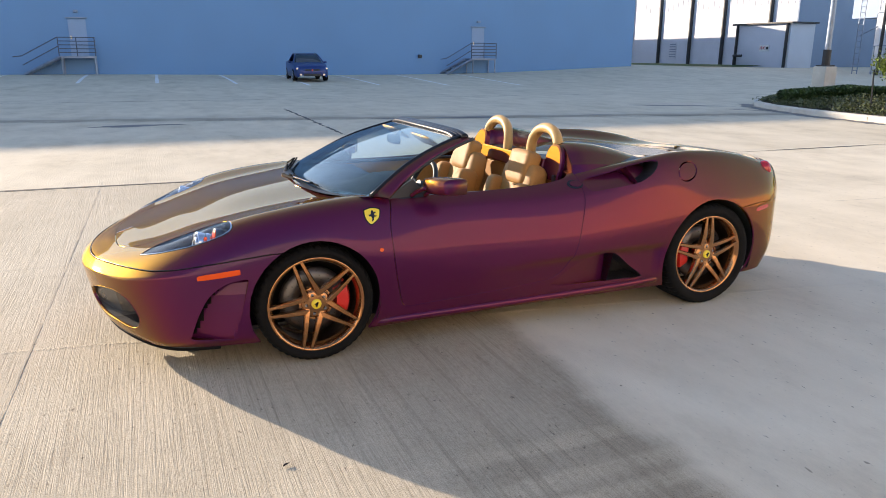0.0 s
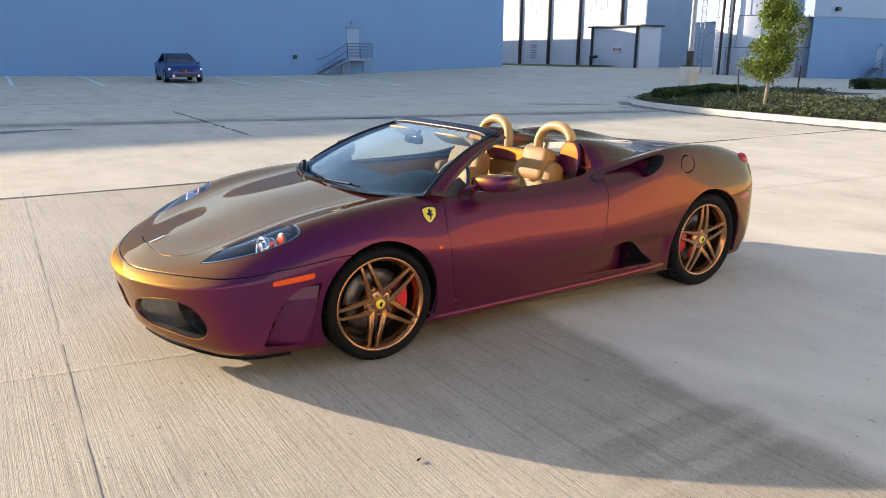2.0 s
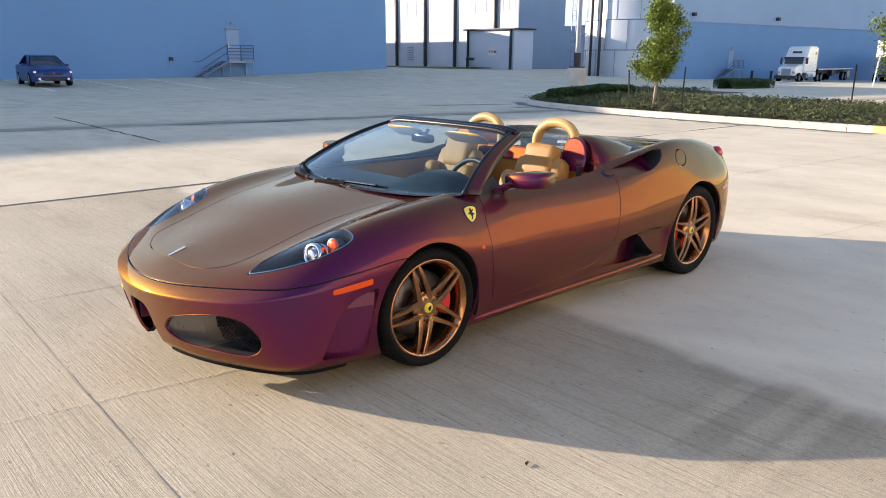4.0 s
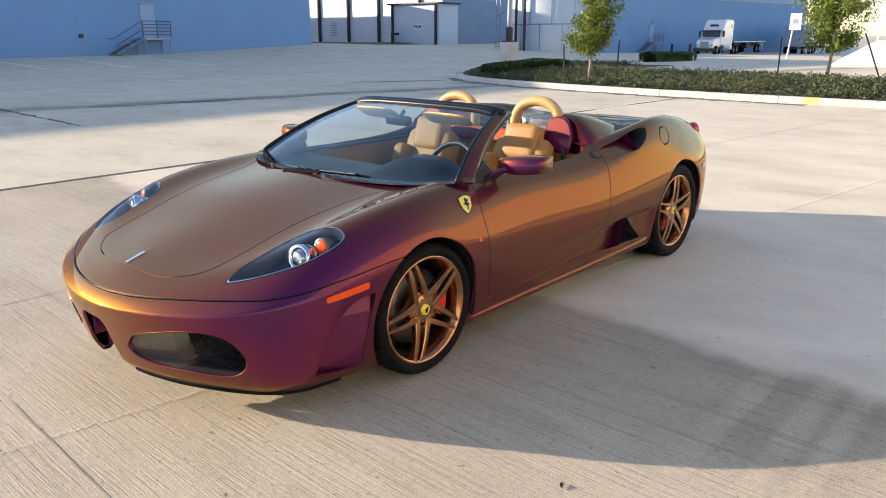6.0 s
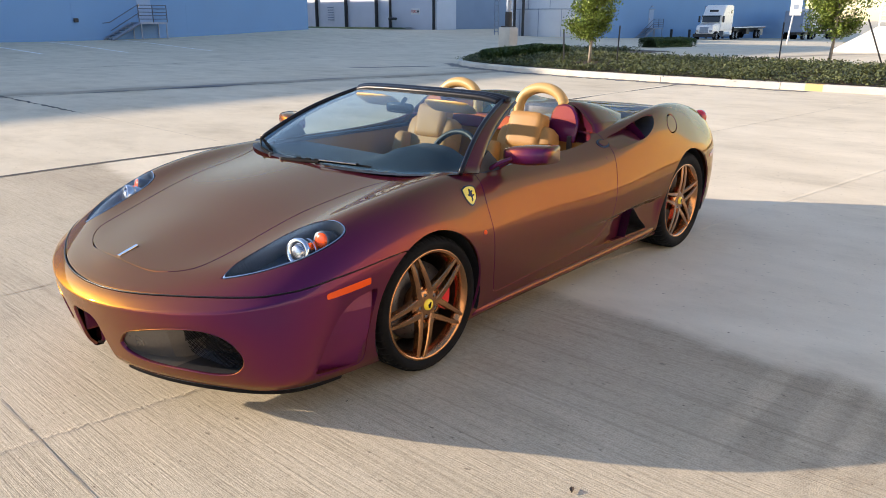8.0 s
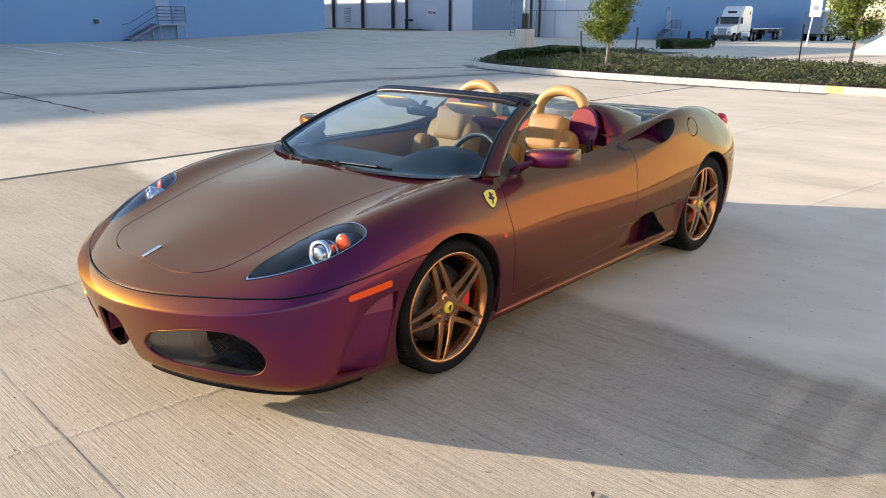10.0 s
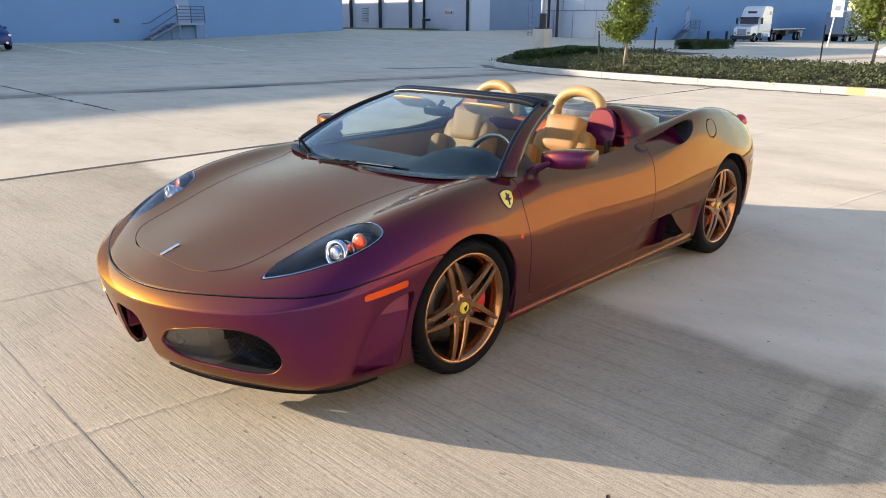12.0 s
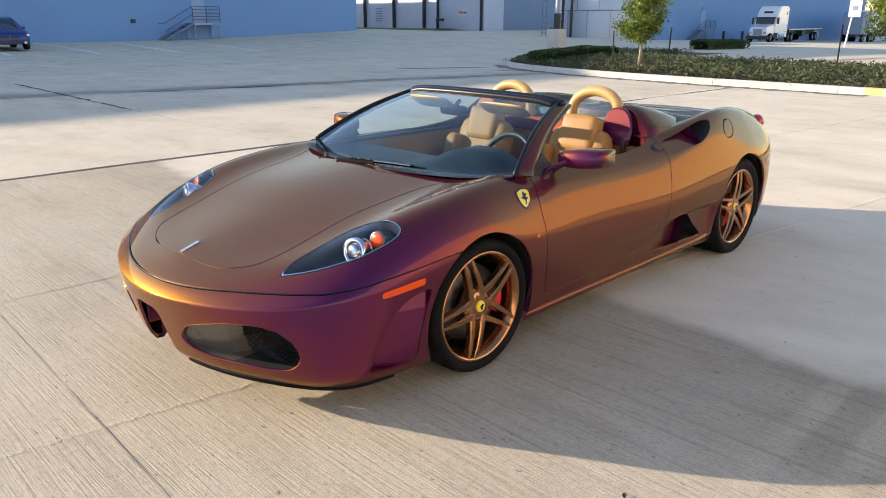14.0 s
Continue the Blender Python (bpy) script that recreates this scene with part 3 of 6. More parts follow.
wall_stair(2.2, F0 + fd * 7.5, fd, "grey steel stair at a door of the far warehouse", 1.2)


# ---- the car: body surface ----
# Guide curves of one half, from the middle of the nose round the side to the middle of the tail: (x, y, z) at 15 stations.
SILL = [(-2.365, 0, .152), (-2.315, .35, .150), (-2.165, .68, .146), (-1.985, .855, .142), (-1.65, .90, .138), (-1.3, .90, .125), (-.92, .885, .13), (-.4, .88, .135),
        (.3, .885, .145), (.9, .905, .155), (1.3, .91, .16), (1.65, .90, .17), (1.925, .84, .19), (2.03, .5, .2), (2.05, 0, .2)]
LOW = [(-2.405, 0, 0.215), (-2.35, 0.36, 0.215), (-2.19, 0.71, 0.213), (-1.995, 0.89, 0.21), (-1.65, 0.925, 0.21), (-1.3, 0.93, 0.22), (-0.9, 0.91, 0.22), (-0.4, 0.905, 0.23),
        (0.3, 0.92, 0.24), (0.9, 0.945, 0.26), (1.3, 0.95, 0.28), (1.65, 0.94, 0.3), (1.985, 0.855, 0.33), (2.10, 0.51, 0.34), (2.12, 0, 0.34)]
WIDE = [(-2.452, 0, 0.42), (-2.398, 0.37, 0.42), (-2.225, 0.73, 0.43), (-1.985, 0.91, 0.45), (-1.65, 0.955, 0.46), (-1.3, 0.965, 0.5), (-0.93, 0.96, 0.5), (-0.4, 0.945, 0.45),
        (0.3, 0.975, 0.45), (0.9, 0.985, 0.5), (1.3, 0.985, 0.55), (1.65, 0.965, 0.55), (1.99, 0.86, 0.54), (2.11, 0.52, 0.55), (2.12, 0, 0.55)]
UPPER = [(-2.425, 0, 0.495), (-2.37, 0.36, 0.505), (-2.19, 0.7, 0.535), (-1.96, 0.885, 0.585), (-1.65, 0.945, 0.64), (-1.3, 0.95, 0.69), (-0.95, 0.938, 0.65), (-0.4, 0.927, 0.64),
        (0.3, 0.955, 0.65), (0.9, 0.968, 0.70), (1.3, 0.962, 0.73), (1.65, 0.925, 0.74), (1.98, 0.845, 0.745), (2.1, 0.56, 0.75), (2.12, 0, 0.75)]
CREST = [(-2.34, 0, 0.545), (-2.27, 0.32, 0.56), (-2.1, 0.6, 0.61), (-1.9, 0.735, 0.69), (-1.65, 0.8, 0.77), (-1.3, 0.815, 0.825), (-0.95, 0.810, 0.838), (-0.4, 0.818, 0.835),
        (0.3, 0.832, 0.865), (0.9, 0.84, 0.975), (1.3, 0.79, 0.994), (1.68, 0.745, 0.952), (1.96, 0.70, 0.882), (2.08, 0.49, 0.866), (2.1, 0, 0.866)]
INNER = [(-2.28, 0, 0.572), (-2.2, 0.2, 0.59), (-2.02, 0.4, 0.635), (-1.85, 0.5, 0.69), (-1.62, 0.54, 0.755), (-1.3, 0.55, 0.808), (-0.98, 0.56, 0.843), (-0.4, 0.6, 0.86),
        (0.38, 0.62, 0.905), (0.9, 0.6, 0.948), (1.3, 0.56, 0.925), (1.6, 0.5, 0.892), (1.84, 0.44, 0.876), (1.99, 0.27, 0.868), (2.03, 0, 0.868)]
SPINE = [(-2.2, 0, 0.6), (-2.1, 0, 0.625), (-1.95, 0, 0.672), (-1.82, 0, 0.71), (-1.6, 0, 0.777), (-1.3, 0, 0.832), (-1.0, 0, 0.867), (-0.4, 0, 0.9),
        (0.38, 0, 0.95), (0.9, 0, 0.95), (1.3, 0, 0.93), (1.57, 0, 0.908), (1.75, 0, 0.886), (1.9, 0, 0.871), (1.97, 0, 0.868)]


def a_mid(rows):
    """The grid point of the bumper's front, which faces -x."""
    k = int(np.argmin(rows[2, :, 0]))
    return 2, k


def body_grid(per_v=18, per_w=12):
    m = np.array([1, -1, 1])
    g = np.array([spline(l, per_v, l[1] * m, l[-2] * m) for l in (np.array(q) for q in (SILL, LOW, WIDE, UPPER, CREST, INNER, SPINE))])
    rows = np.array([spline(g[:, k], per_w, None, g[-2, k] * m) for k in range(g.shape[1])])
    # even out the guide curves: round the car as one closed loop, then over it from sill to sill
    loop = np.concatenate([rows, rows[-2:0:-1] * m])
    w = 2 * np.pi * np.fft.rfftfreq(len(loop))
    keep = 1 / (1 + 9000 * (2 - 2 * np.cos(w)) ** 3)
    rows = np.fft.irfft(np.fft.rfft(loop, axis=0) * keep[:, None, None], len(loop), axis=0)[:len(rows)]
    over = np.concatenate([rows, rows[:, -2::-1] * m], axis=1)
    third = np.diff(np.eye(over.shape[1]), 3, axis=0)
    rows = np.einsum("ij,kjc->kic", np.linalg.inv(np.eye(over.shape[1]) + 16 * third.T @ third), over)[:, :rows.shape[1]]
    rows[0, :, 1], rows[-1, :, 1], rows[:, -1, 1] = 0, 0, 0
    # crease along the top of the front bumper
    d = np.cross(np.gradient(rows, axis=0), np.gradient(rows, axis=1))
    d /= np.linalg.norm(d, axis=2, keepdims=True) + 1e-12
    d *= np.where(d[a_mid(rows)][0] < 0, 1, -1)
    line = np.interp(rows[:, :, 0], [-2.45, -2.435, -2.40, -2.326, -2.207, -2.135, -2.016, -1.85], [0.455, 0.460, 0.4685, 0.4806, 0.498, 0.513, 0.533, 0.555])
    ridge = 0.013 * np.exp(-np.abs(rows[:, :, 2] - line) / 0.020) * np.clip((-1.85 - rows[:, :, 0]) / 0.25, 0, 1)
    rows = rows + d * ridge[:, :, None]
    rows[0, :, 1] = 0
    rows[:, :, 1] *= -1
    tail = rows[:, :, 0] > 1.45
    bow = 0.87 + 0.33 * (1 - np.clip(np.abs(rows[:, :, 1]) / 0.85, 0, 1) ** 2)
    rows[:, :, 0] = np.where(tail, 1.45 + (rows[:, :, 0] - 1.45) * bow, rows[:, :, 0])
    # scallop under the door's lower crease, deepening towards the duct
    x, z = rows[:, :, 0], rows[:, :, 2]
    top = np.interp(x, [-0.35, -0.175, 0.004, 0.245, 0.38, 0.577, 0.9], [0.395, 0.4045, 0.417, 0.43, 0.439, 0.4496, 0.4506])
    s = np.clip((top - z) / (top - 0.20), 0, 1)
    deep = 0.042 * np.clip((x + 0.35) / 1.0, 0, 1) * np.clip((0.93 - x) / 0.06, 0, 1)
    rows[:, :, 1] += np.where(rows[:, :, 1] < -0.8, deep * (1 - np.exp(-s / 0.07)) * (1 - s), 0)
    # belt: over the shoulder line the flank turns in towards the cabin
    line = np.interp(x, [-1.0, -0.6, 0.0, 0.35, 0.6], [0.805, 0.785, 0.782, 0.80, 0.83])
    over = np.clip(z - line, 0, 0.06) * np.clip((x + 1.05) / 0.25, 0, 1) * np.clip((0.75 - x) / 0.35, 0, 1)
    rows[:, :, 1] += np.where(rows[:, :, 1] < -0.6, 0.5 * over, 0)
    rows[:, :, 2] += np.where(rows[:, :, 1] < -0.6, 0.12 * over, 0)
    return rows


class Skin:
    """A polygon sheet with normals that can be cut along the zero line of a function."""

    def __init__(self, v, n, f):
        self.v, self.n, self.f = np.asarray(v, float).reshape(-1, 3), np.asarray(n, float).reshape(-1, 3), f

    def cut(self, values):
        """Two sheets: where values are below zero, and above."""
        sides = []
        for sign in (-1, 1):
            val = values * sign
            keep, vs, ns, fs, made = {}, [], [], [], {}

            def old(i):
                if i not in keep:
                    keep[i] = len(vs)
                    vs.append(self.v[i]), ns.append(self.n[i])
                return keep[i]

            def between(i, j):
                key = (min(i, j), max(i, j))
                if key not in made:
                    t = val[i] / (val[i] - val[j])
                    made[key] = len(vs)
                    vs.append(self.v[i] * (1 - t) + self.v[j] * t), ns.append(self.n[i] * (1 - t) + self.n[j] * t)
                return made[key]

            for f in self.f:
                inside = [val[i] >= 0 for i in f]
                if all(inside):
                    fs.append(tuple(old(i) for i in f))
                elif any(inside):
                    poly = []
                    for k, i in enumerate(f):
                        j = f[(k + 1) % len(f)]
                        if inside[k]:
                            poly.append(old(i))
                        if inside[k] != inside[(k + 1) % len(f)]:
                            poly.append(between(i, j))
                    if len(poly) > 2:
                        fs.append(tuple(poly))
            sides.append(Skin(vs, ns, fs))
        return sides

    def split(self, fn, gap=0.0):
        """(inside, outside) of fn, with a gap left between them."""
        inner, rest = self.cut(fn(self.v) + gap)
        _, outer = rest.cut(fn(rest.v) - gap) if gap else (None, rest)
        return inner, outer

    def edges(self):
        """The open border's edges."""
        seen = {}
        for f in self.f:
            for k, i in enumerate(f):
                j = f[(k + 1) % len(f)]
                key = (min(i, j), max(i, j))
                seen[key] = None if key in seen else (i, j)
        return [e for e in seen.values() if e]

    def finer(self, low, high, cuts=6):
        """The four-sided faces within a box, each divided cuts times both ways."""
        vs, ns, fs = [], [], []
        k = np.linspace(0, 1, cuts + 1)
        for f in self.f:
            c = self.v[list(f)]
            if len(f) != 4 or (c.max(axis=0) < low).any() or (c.min(axis=0) > high).any():
                continue
            base = len(vs)
            for a in k:
                for b in k:
                    w = np.array([(1 - a) * (1 - b), a * (1 - b), a * b, (1 - a) * b])
                    vs.append(w @ c), ns.append(w @ self.n[list(f)])
            s = cuts + 1
            fs += [(base + i * s + j, base + (i + 1) * s + j, base + (i + 1) * s + j + 1, base + i * s + j + 1) for i in range(cuts) for j in range(cuts)]
        keys, back = np.unique(np.round(np.array(vs), 6), axis=0, return_inverse=True)
        back = back.reshape(-1)
        norm = np.zeros_like(keys)
        norm[back] = np.array(ns)
        return Skin(keys, norm, [tuple(int(back[i]) for i in f) for f in fs])

    def moved(self, fn):
        return Skin(fn(self.v, self.n), self.n, self.f)

    def walls(self, where, fn):
        """A strip from the border edges that where() picks, to those points moved by fn."""
        es = [e for e in self.edges() if where(self.v[e[0]]) and where(self.v[e[1]])]
        ids, vs, fs = {}, [], []
        far = fn(self.v, self.n)
        for i, j in es:
            for k in (i, j):
                if k not in ids:
                    ids[k] = len(vs)
                    vs += [self.v[k], far[k]]
            fs.append((ids[j], ids[i], ids[i] + 1, ids[j] + 1))
        return vs, fs

    def lip(self, depth=0.012):
        """Folds the open border inwards, so that the sheet shows a thickness."""
        es = self.edges()
        base = len(self.v)
        ids, vs, ns = {}, [], []
        fs = list(self.f)
        for i, j in es:
            for k in (i, j):
                if k not in ids:
                    n = self.n[k] / (np.linalg.norm(self.n[k]) + 1e-9)
                    ids[k] = base + len(vs)
                    vs.append(self.v[k] - n * depth), ns.append(self.n[k])
            fs.append((j, i, ids[i], ids[j]))
        if not vs:
            return self
        return Skin(np.vstack([self.v, vs]), np.vstack([self.n, ns]), fs)

    def mirrored(self):
        m = np.array([1, -1, 1])
        return Skin(self.v * m, self.n * m, [f[::-1] for f in self.f])

    def joined(self, other):
        b = len(self.v)
        return Skin(np.vstack([self.v, other.v]), np.vstack([self.n, other.n]), list(self.f) + [tuple(i + b for i in f) for f in other.f])

    def mesh(self, name, material):
        return mesh_of(name, self.v, self.f, material, True, self.n)


def half_skin():
    rows = body_grid()
    a, b = rows.shape[:2]
    d1, d2 = rows[1:, 1:] - rows[:-1, :-1], rows[:-1, 1:] - rows[1:, :-1]
    fn = np.cross(d1, d2)
    n = np.zeros_like(rows)
    for oi in (0, 1):
        for oj in (0, 1):
            n[oi:a - 1 + oi, oj:b - 1 + oj] += fn
    if n[a // 2, 20][1] > 0:
        n = -n
    n[:, -1, 1], n[0, :, 1], n[-1, :, 1] = 0, 0, 0
    n /= np.linalg.norm(n, axis=2, keepdims=True) + 1e-12
    v = rows.reshape(-1, 3)
    f = []
    for i in range(a - 1):
        for j in range(b - 1):
            q = (i * b + j, i * b + j + 1, (i + 1) * b + j + 1, (i + 1) * b + j)
            f.append(q)
    s = Skin(v, n.reshape(-1, 3), f)
    q = f[(a // 2) * (b - 1) + 20]
    fn = np.cross(v[q[1]] - v[q[0]], v[q[2]] - v[q[0]])
    if fn[1] > 0:
        s.f = [p[::-1] for p in f]
    return s


def rounded_poly(points, inside_below=True):
    """A signed distance in a plane to a closed smooth outline: below zero inside."""
    p = spline(list(points) + [points[0]], 10)[:-1]

    def fn(q):
        a, b = p, np.roll(p, -1, axis=0)
        d = np.full(len(q), 1e9)
        inside = np.zeros(len(q), bool)
        for (ax, ay), (bx, by) in zip(a, b):
            ex, ey = bx - ax, by - ay
            t = np.clip(((q[:, 0] - ax) * ex + (q[:, 1] - ay) * ey) / (ex * ex + ey * ey + 1e-12), 0, 1)
            d = np.minimum(d, np.hypot(q[:, 0] - ax - t * ex, q[:, 1] - ay - t * ey))
            cross = (ay > q[:, 1]) != (by > q[:, 1])
            with np.errstate(divide="ignore", invalid="ignore"):
                inside ^= cross & (q[:, 0] < (bx - ax) * (q[:, 1] - ay) / (by - ay) + ax)
        return np.where(inside, -d, d)
    return fn


def in_side(fn, z_top=9):
    """An outline drawn on the car's flank (x, z)."""
    return lambda v: np.where(v[:, 1] < -0.4, fn(v[:, [0, 2]]), 0.5)


def in_plan(fn, z_min=0.4):
    """An outline drawn from above (x, y)."""
    return lambda v: np.where(v[:, 2] > z_min, fn(v[:, [0, 1]]), 0.5)


def in_front(fn, x_max=-1.7):
    """An outline drawn from the front (y, z)."""
    return lambda v: np.where(v[:, 0] < x_max, fn(v[:, [1, 2]]), 0.5)


# ---- the car: panels ----
car = thing("sports_car", label="low convertible sports car in purple-to-gold colour-shift paint, roof down", category="sports car")
FRONT_X, REAR_X, FRONT_R, REAR_R = -1.3, 1.3, 0.318, 0.338


def arch(xc, zc, r):
    return lambda v: np.where((v[:, 1] < -0.45) & (v[:, 2] < 0.8), np.hypot(v[:, 0] - xc, v[:, 2] - zc) - r, 0.5)


COCKPIT = [(-1.225, 0.4), (-1.225, 0.0), (-1.205, -0.3), (-1.15, -0.54), (-1.04, -0.70), (-0.90, -0.775), (-0.7, -0.797), (-0.2, -0.80), (0.2, -0.797), (0.30, -0.76), (0.335, -0.66), (0.36, -0.5), (0.40, -0.2), (0.40, 0.0), (0.40, 0.4)]
LAMP = [(-2.15, -0.608), (-2.06, -0.590), (-1.956, -0.600), (-1.824, -0.622), (-1.737, -0.668), (-1.702, -0.735), (-1.692, -0.805), (-1.704, -0.842), (-1.751, -0.853), (-1.832, -0.843), (-1.923, -0.813), (-2.015, -0.755), (-2.085, -0.69)]
MOUTH = [(-0.232, 0.30), (-0.30, 0.36), (-0.43, 0.398), (-0.56, 0.422), (-0.66, 0.424), (-0.735, 0.392), (-0.77, 0.325), (-0.762, 0.272), (-0.72, 0.233), (-0.64, 0.220), (-0.50, 0.222), (-0.34, 0.232), (-0.25, 0.262)]
VENT = [(-1.945, 0.19), (-1.897, 0.323), (-1.843, 0.42), (-1.77, 0.478), (-1.70, 0.497), (-1.648, 0.498), (-1.663, 0.424), (-1.690, 0.302), (-1.712, 0.186), (-1.828, 0.18)]
DUCT = [(0.10, 0.262), (0.164, 0.285), (0.25, 0.357), (0.389, 0.417), (0.487, 0.432), (0.572, 0.413), (0.672, 0.331), (0.785, 0.240), (0.634, 0.236), (0.429, 0.234), (0.22, 0.240)]
SCOOP = [(0.37, 0.84), (0.386, 0.873), (0.555, 0.908), (0.75, 0.953), (0.867, 0.969), (0.90, 0.955), (0.86, 0.905), (0.787, 0.864), (0.698, 0.838), (0.515, 0.817), (0.405, 0.808)]
DOOR = [(-0.84, 0.90), (-0.855, 0.81), (-0.876, 0.705), (-0.874, 0.555), (-0.848, 0.389), (-0.82, 0.27), (-0.79, 0.236), (-0.654, 0.240), (-0.338, 0.257), (0.027, 0.286), (0.16, 0.318), (0.248, 0.43), (0.30, 0.617), (0.340, 0.746), (0.347, 0.816), (0.345, 0.9), (0.3, 1.05), (-0.3, 1.1), (-0.8, 1.05)]
HOOD = [(-2.272, 0.5), (-2.272, 0.0), (-2.268, -0.15), (-2.25, -0.28), (-2.20, -0.385), (-2.14, -0.445), (-2.04, -0.47), (-1.88, -0.485), (-1.7, -0.50), (-1.53, -0.52), (-1.3, -0.545), (-1.14, -0.61), (-1.0, -0.72), (-0.9, -0.6), (-0.9, 0.0), (-0.9, 0.5)]
DECK = [(0.93, 0.3), (0.93, 0.0), (0.94, -0.28), (1.0, -0.42), (1.15, -0.45), (1.35, -0.42), (1.5, -0.36), (1.55, -0.2), (1.56, 0.0), (1.56, 0.3)]
CHIN = [(0.25, 0.02), (0.25, 0.388), (0.0, 0.388), (-0.07, 0.386), (-0.105, 0.368), (-0.118, 0.33), (-0.126, 0.27), (-0.134, 0.2), (-0.142, 0.1), (-0.145, 0.02), (0.0, 0.02)]
FUEL = [(1.108 + 0.073 * math.cos(k * math.pi / 8) + 0.02 * math.sin(k * math.pi / 8), 0.892 + 0.056 * math.sin(k * math.pi / 8)) for k in range(16)]


def seam_front(v):
    turn = np.arctan2(np.abs(v[:, 1]), -(v[:, 0] + 1.0))
    line = np.interp(turn, [0.0, 0.1, 0.185, 0.257, 0.379, 0.551, 0.634, 0.739, 0.833, 0.944, 1.057], [0.509, 0.511, 0.516, 0.522, 0.534, 0.547, 0.552, 0.567, 0.587, 0.604, 0.62])
    return np.where(v[:, 0] < -1.4, v[:, 2] - line, 0.5)


def seam_rear(v):
    return np.where(v[:, 0] > 1.5, v[:, 2] - np.interp(v[:, 0], [1.5, 1.7, 2.1], [0.642, 0.66, 0.66]), 0.5)


def both(name, skin, material, parent=None, label="", lip=0.012):
    """One panel that spans the car's middle."""
    s = skin.joined(skin.mirrored())
    if lip:
        s = skin.lip(lip)
        s = s.joined(s.mirrored())
    return part(name, s.mesh(name, material), material, parent or car, label)


def each(name, skin, material, parent=None, label="", lip=0.012):
    """A panel on the left flank and its twin on the right."""
    s = skin.lip(lip) if lip else skin
    return [part(name, t.mesh(name, material), material, parent or car, label) for t in (s, s.mirrored())]


def sunk(name, skin, fn, material, label=""):
    """A recess: the cut-out piece moved inwards, with walls round it."""
    vs, fs = skin.walls(lambda p: True, fn)
    inner = skin.moved(fn)
    made = []
    for m in (1, -1):
        v = np.vstack([inner.v, np.array(vs)]) * np.array([1, m, 1])
        b = len(inner.v)
        f = list(inner.f) + [tuple(i + b for i in q) for q in fs]
        if m < 0:
            f = [q[::-1] for q in f]
        made.append(part(name, mesh_of(name, v, f, material, False), material, car, label))
    return made


skin = half_skin()
_, skin = skin.split(arch(FRONT_X, FRONT_R, 0.350))
_, skin = skin.split(arch(REAR_X, REAR_R, 0.374))
_, skin = skin.split(in_plan(rounded_poly(COCKPIT), 0.72))
lamp_skin, skin = skin.split(in_plan(rounded_poly(LAMP), 0.55), 0.002)
_, skin = skin.split(in_front(rounded_poly(CHIN)))
mouth_skin, skin = skin.split(in_front(rounded_poly(MOUTH)))
vent_skin, skin = skin.split(in_side(rounded_poly(VENT)))
duct_skin, skin = skin.split(in_side(rounded_poly(DUCT)))
scoop_skin, skin = skin.split(in_side(rounded_poly(SCOOP)))
fuel_skin, skin = skin.split(lambda v: np.where((v[:, 1] < -0.7), rounded_poly(FUEL)(v[:, [0, 2]]), 0.5), 0.005)
door_skin, skin = skin.split(in_side(rounded_poly(DOOR)), 0.003)
deck_skin, skin = skin.split(in_plan(rounded_poly(DECK), 0.8), 0.003)
hood_skin, skin = skin.split(in_plan(rounded_poly(HOOD), 0.545), 0.003)
bumper_skin, skin = skin.split(seam_front, 0.0034)
tail_skin, skin = skin.split(seam_rear, 0.003)

# dark joint between bumper and body
rim_v = bumper_skin.v[(np.abs(seam_front(bumper_skin.v) + 0.0034) < 2e-4) & (bumper_skin.v[:, 0] < -1.5)]
rim_v = rim_v[np.argsort(np.arctan2(np.abs(rim_v[:, 1]), -(rim_v[:, 0] + 1.0)))][::3]
joint = [(q[0] * 0.9985, q[1] * 0.996, q[2] + 0.0034) for q in rim_v]
vs, fs = tube([(x, -y, z) for x, y, z in joint[::-1]] + joint[1:], 0.0033, 6)
part("bumper_joint", mesh_of("bumper_joint", vs, fs, HEADER_M), HEADER_M, car)

both("body_shell", skin, PAINT)
both("bonnet", hood_skin, PAINT)
both("engine_cover", deck_skin, SMOKED, label="dark glazed engine cover")
both("front_bumper", bumper_skin, PAINT)
both("rear_bumper", tail_skin, PAINT)
each("door", door_skin, PAINT)
each("fuel_flap", fuel_skin, PAINT)


def vent_edge(z):
    """The slanted front edge of the brake vent."""
    return np.interp(z, [0.19, 0.323, 0.42, 0.478, 0.497], [-1.945, -1.897, -1.843, -1.77, -1.70])


def vent_in(v, n):
    """Deep behind the bumper's corner, running out flush towards the wheel arch."""
    t = np.clip((v[:, 0] - vent_edge(v[:, 2])) / 0.21, 0, 1)
    return v + np.stack([0 * t, 0.004 + 0.062 * (1 - t) ** 0.9, 0 * t], 1)


def duct_in(v, n):
    t = np.clip((v[:, 0] - 0.08) / 0.42, 0, 1)
    h = np.clip((v[:, 0] - 0.52) / 0.03, 0, 1)
    return v + np.stack([0 * t, 0.006 + 0.045 * t ** 1.4 + 0.14 * h, 0 * t], 1)


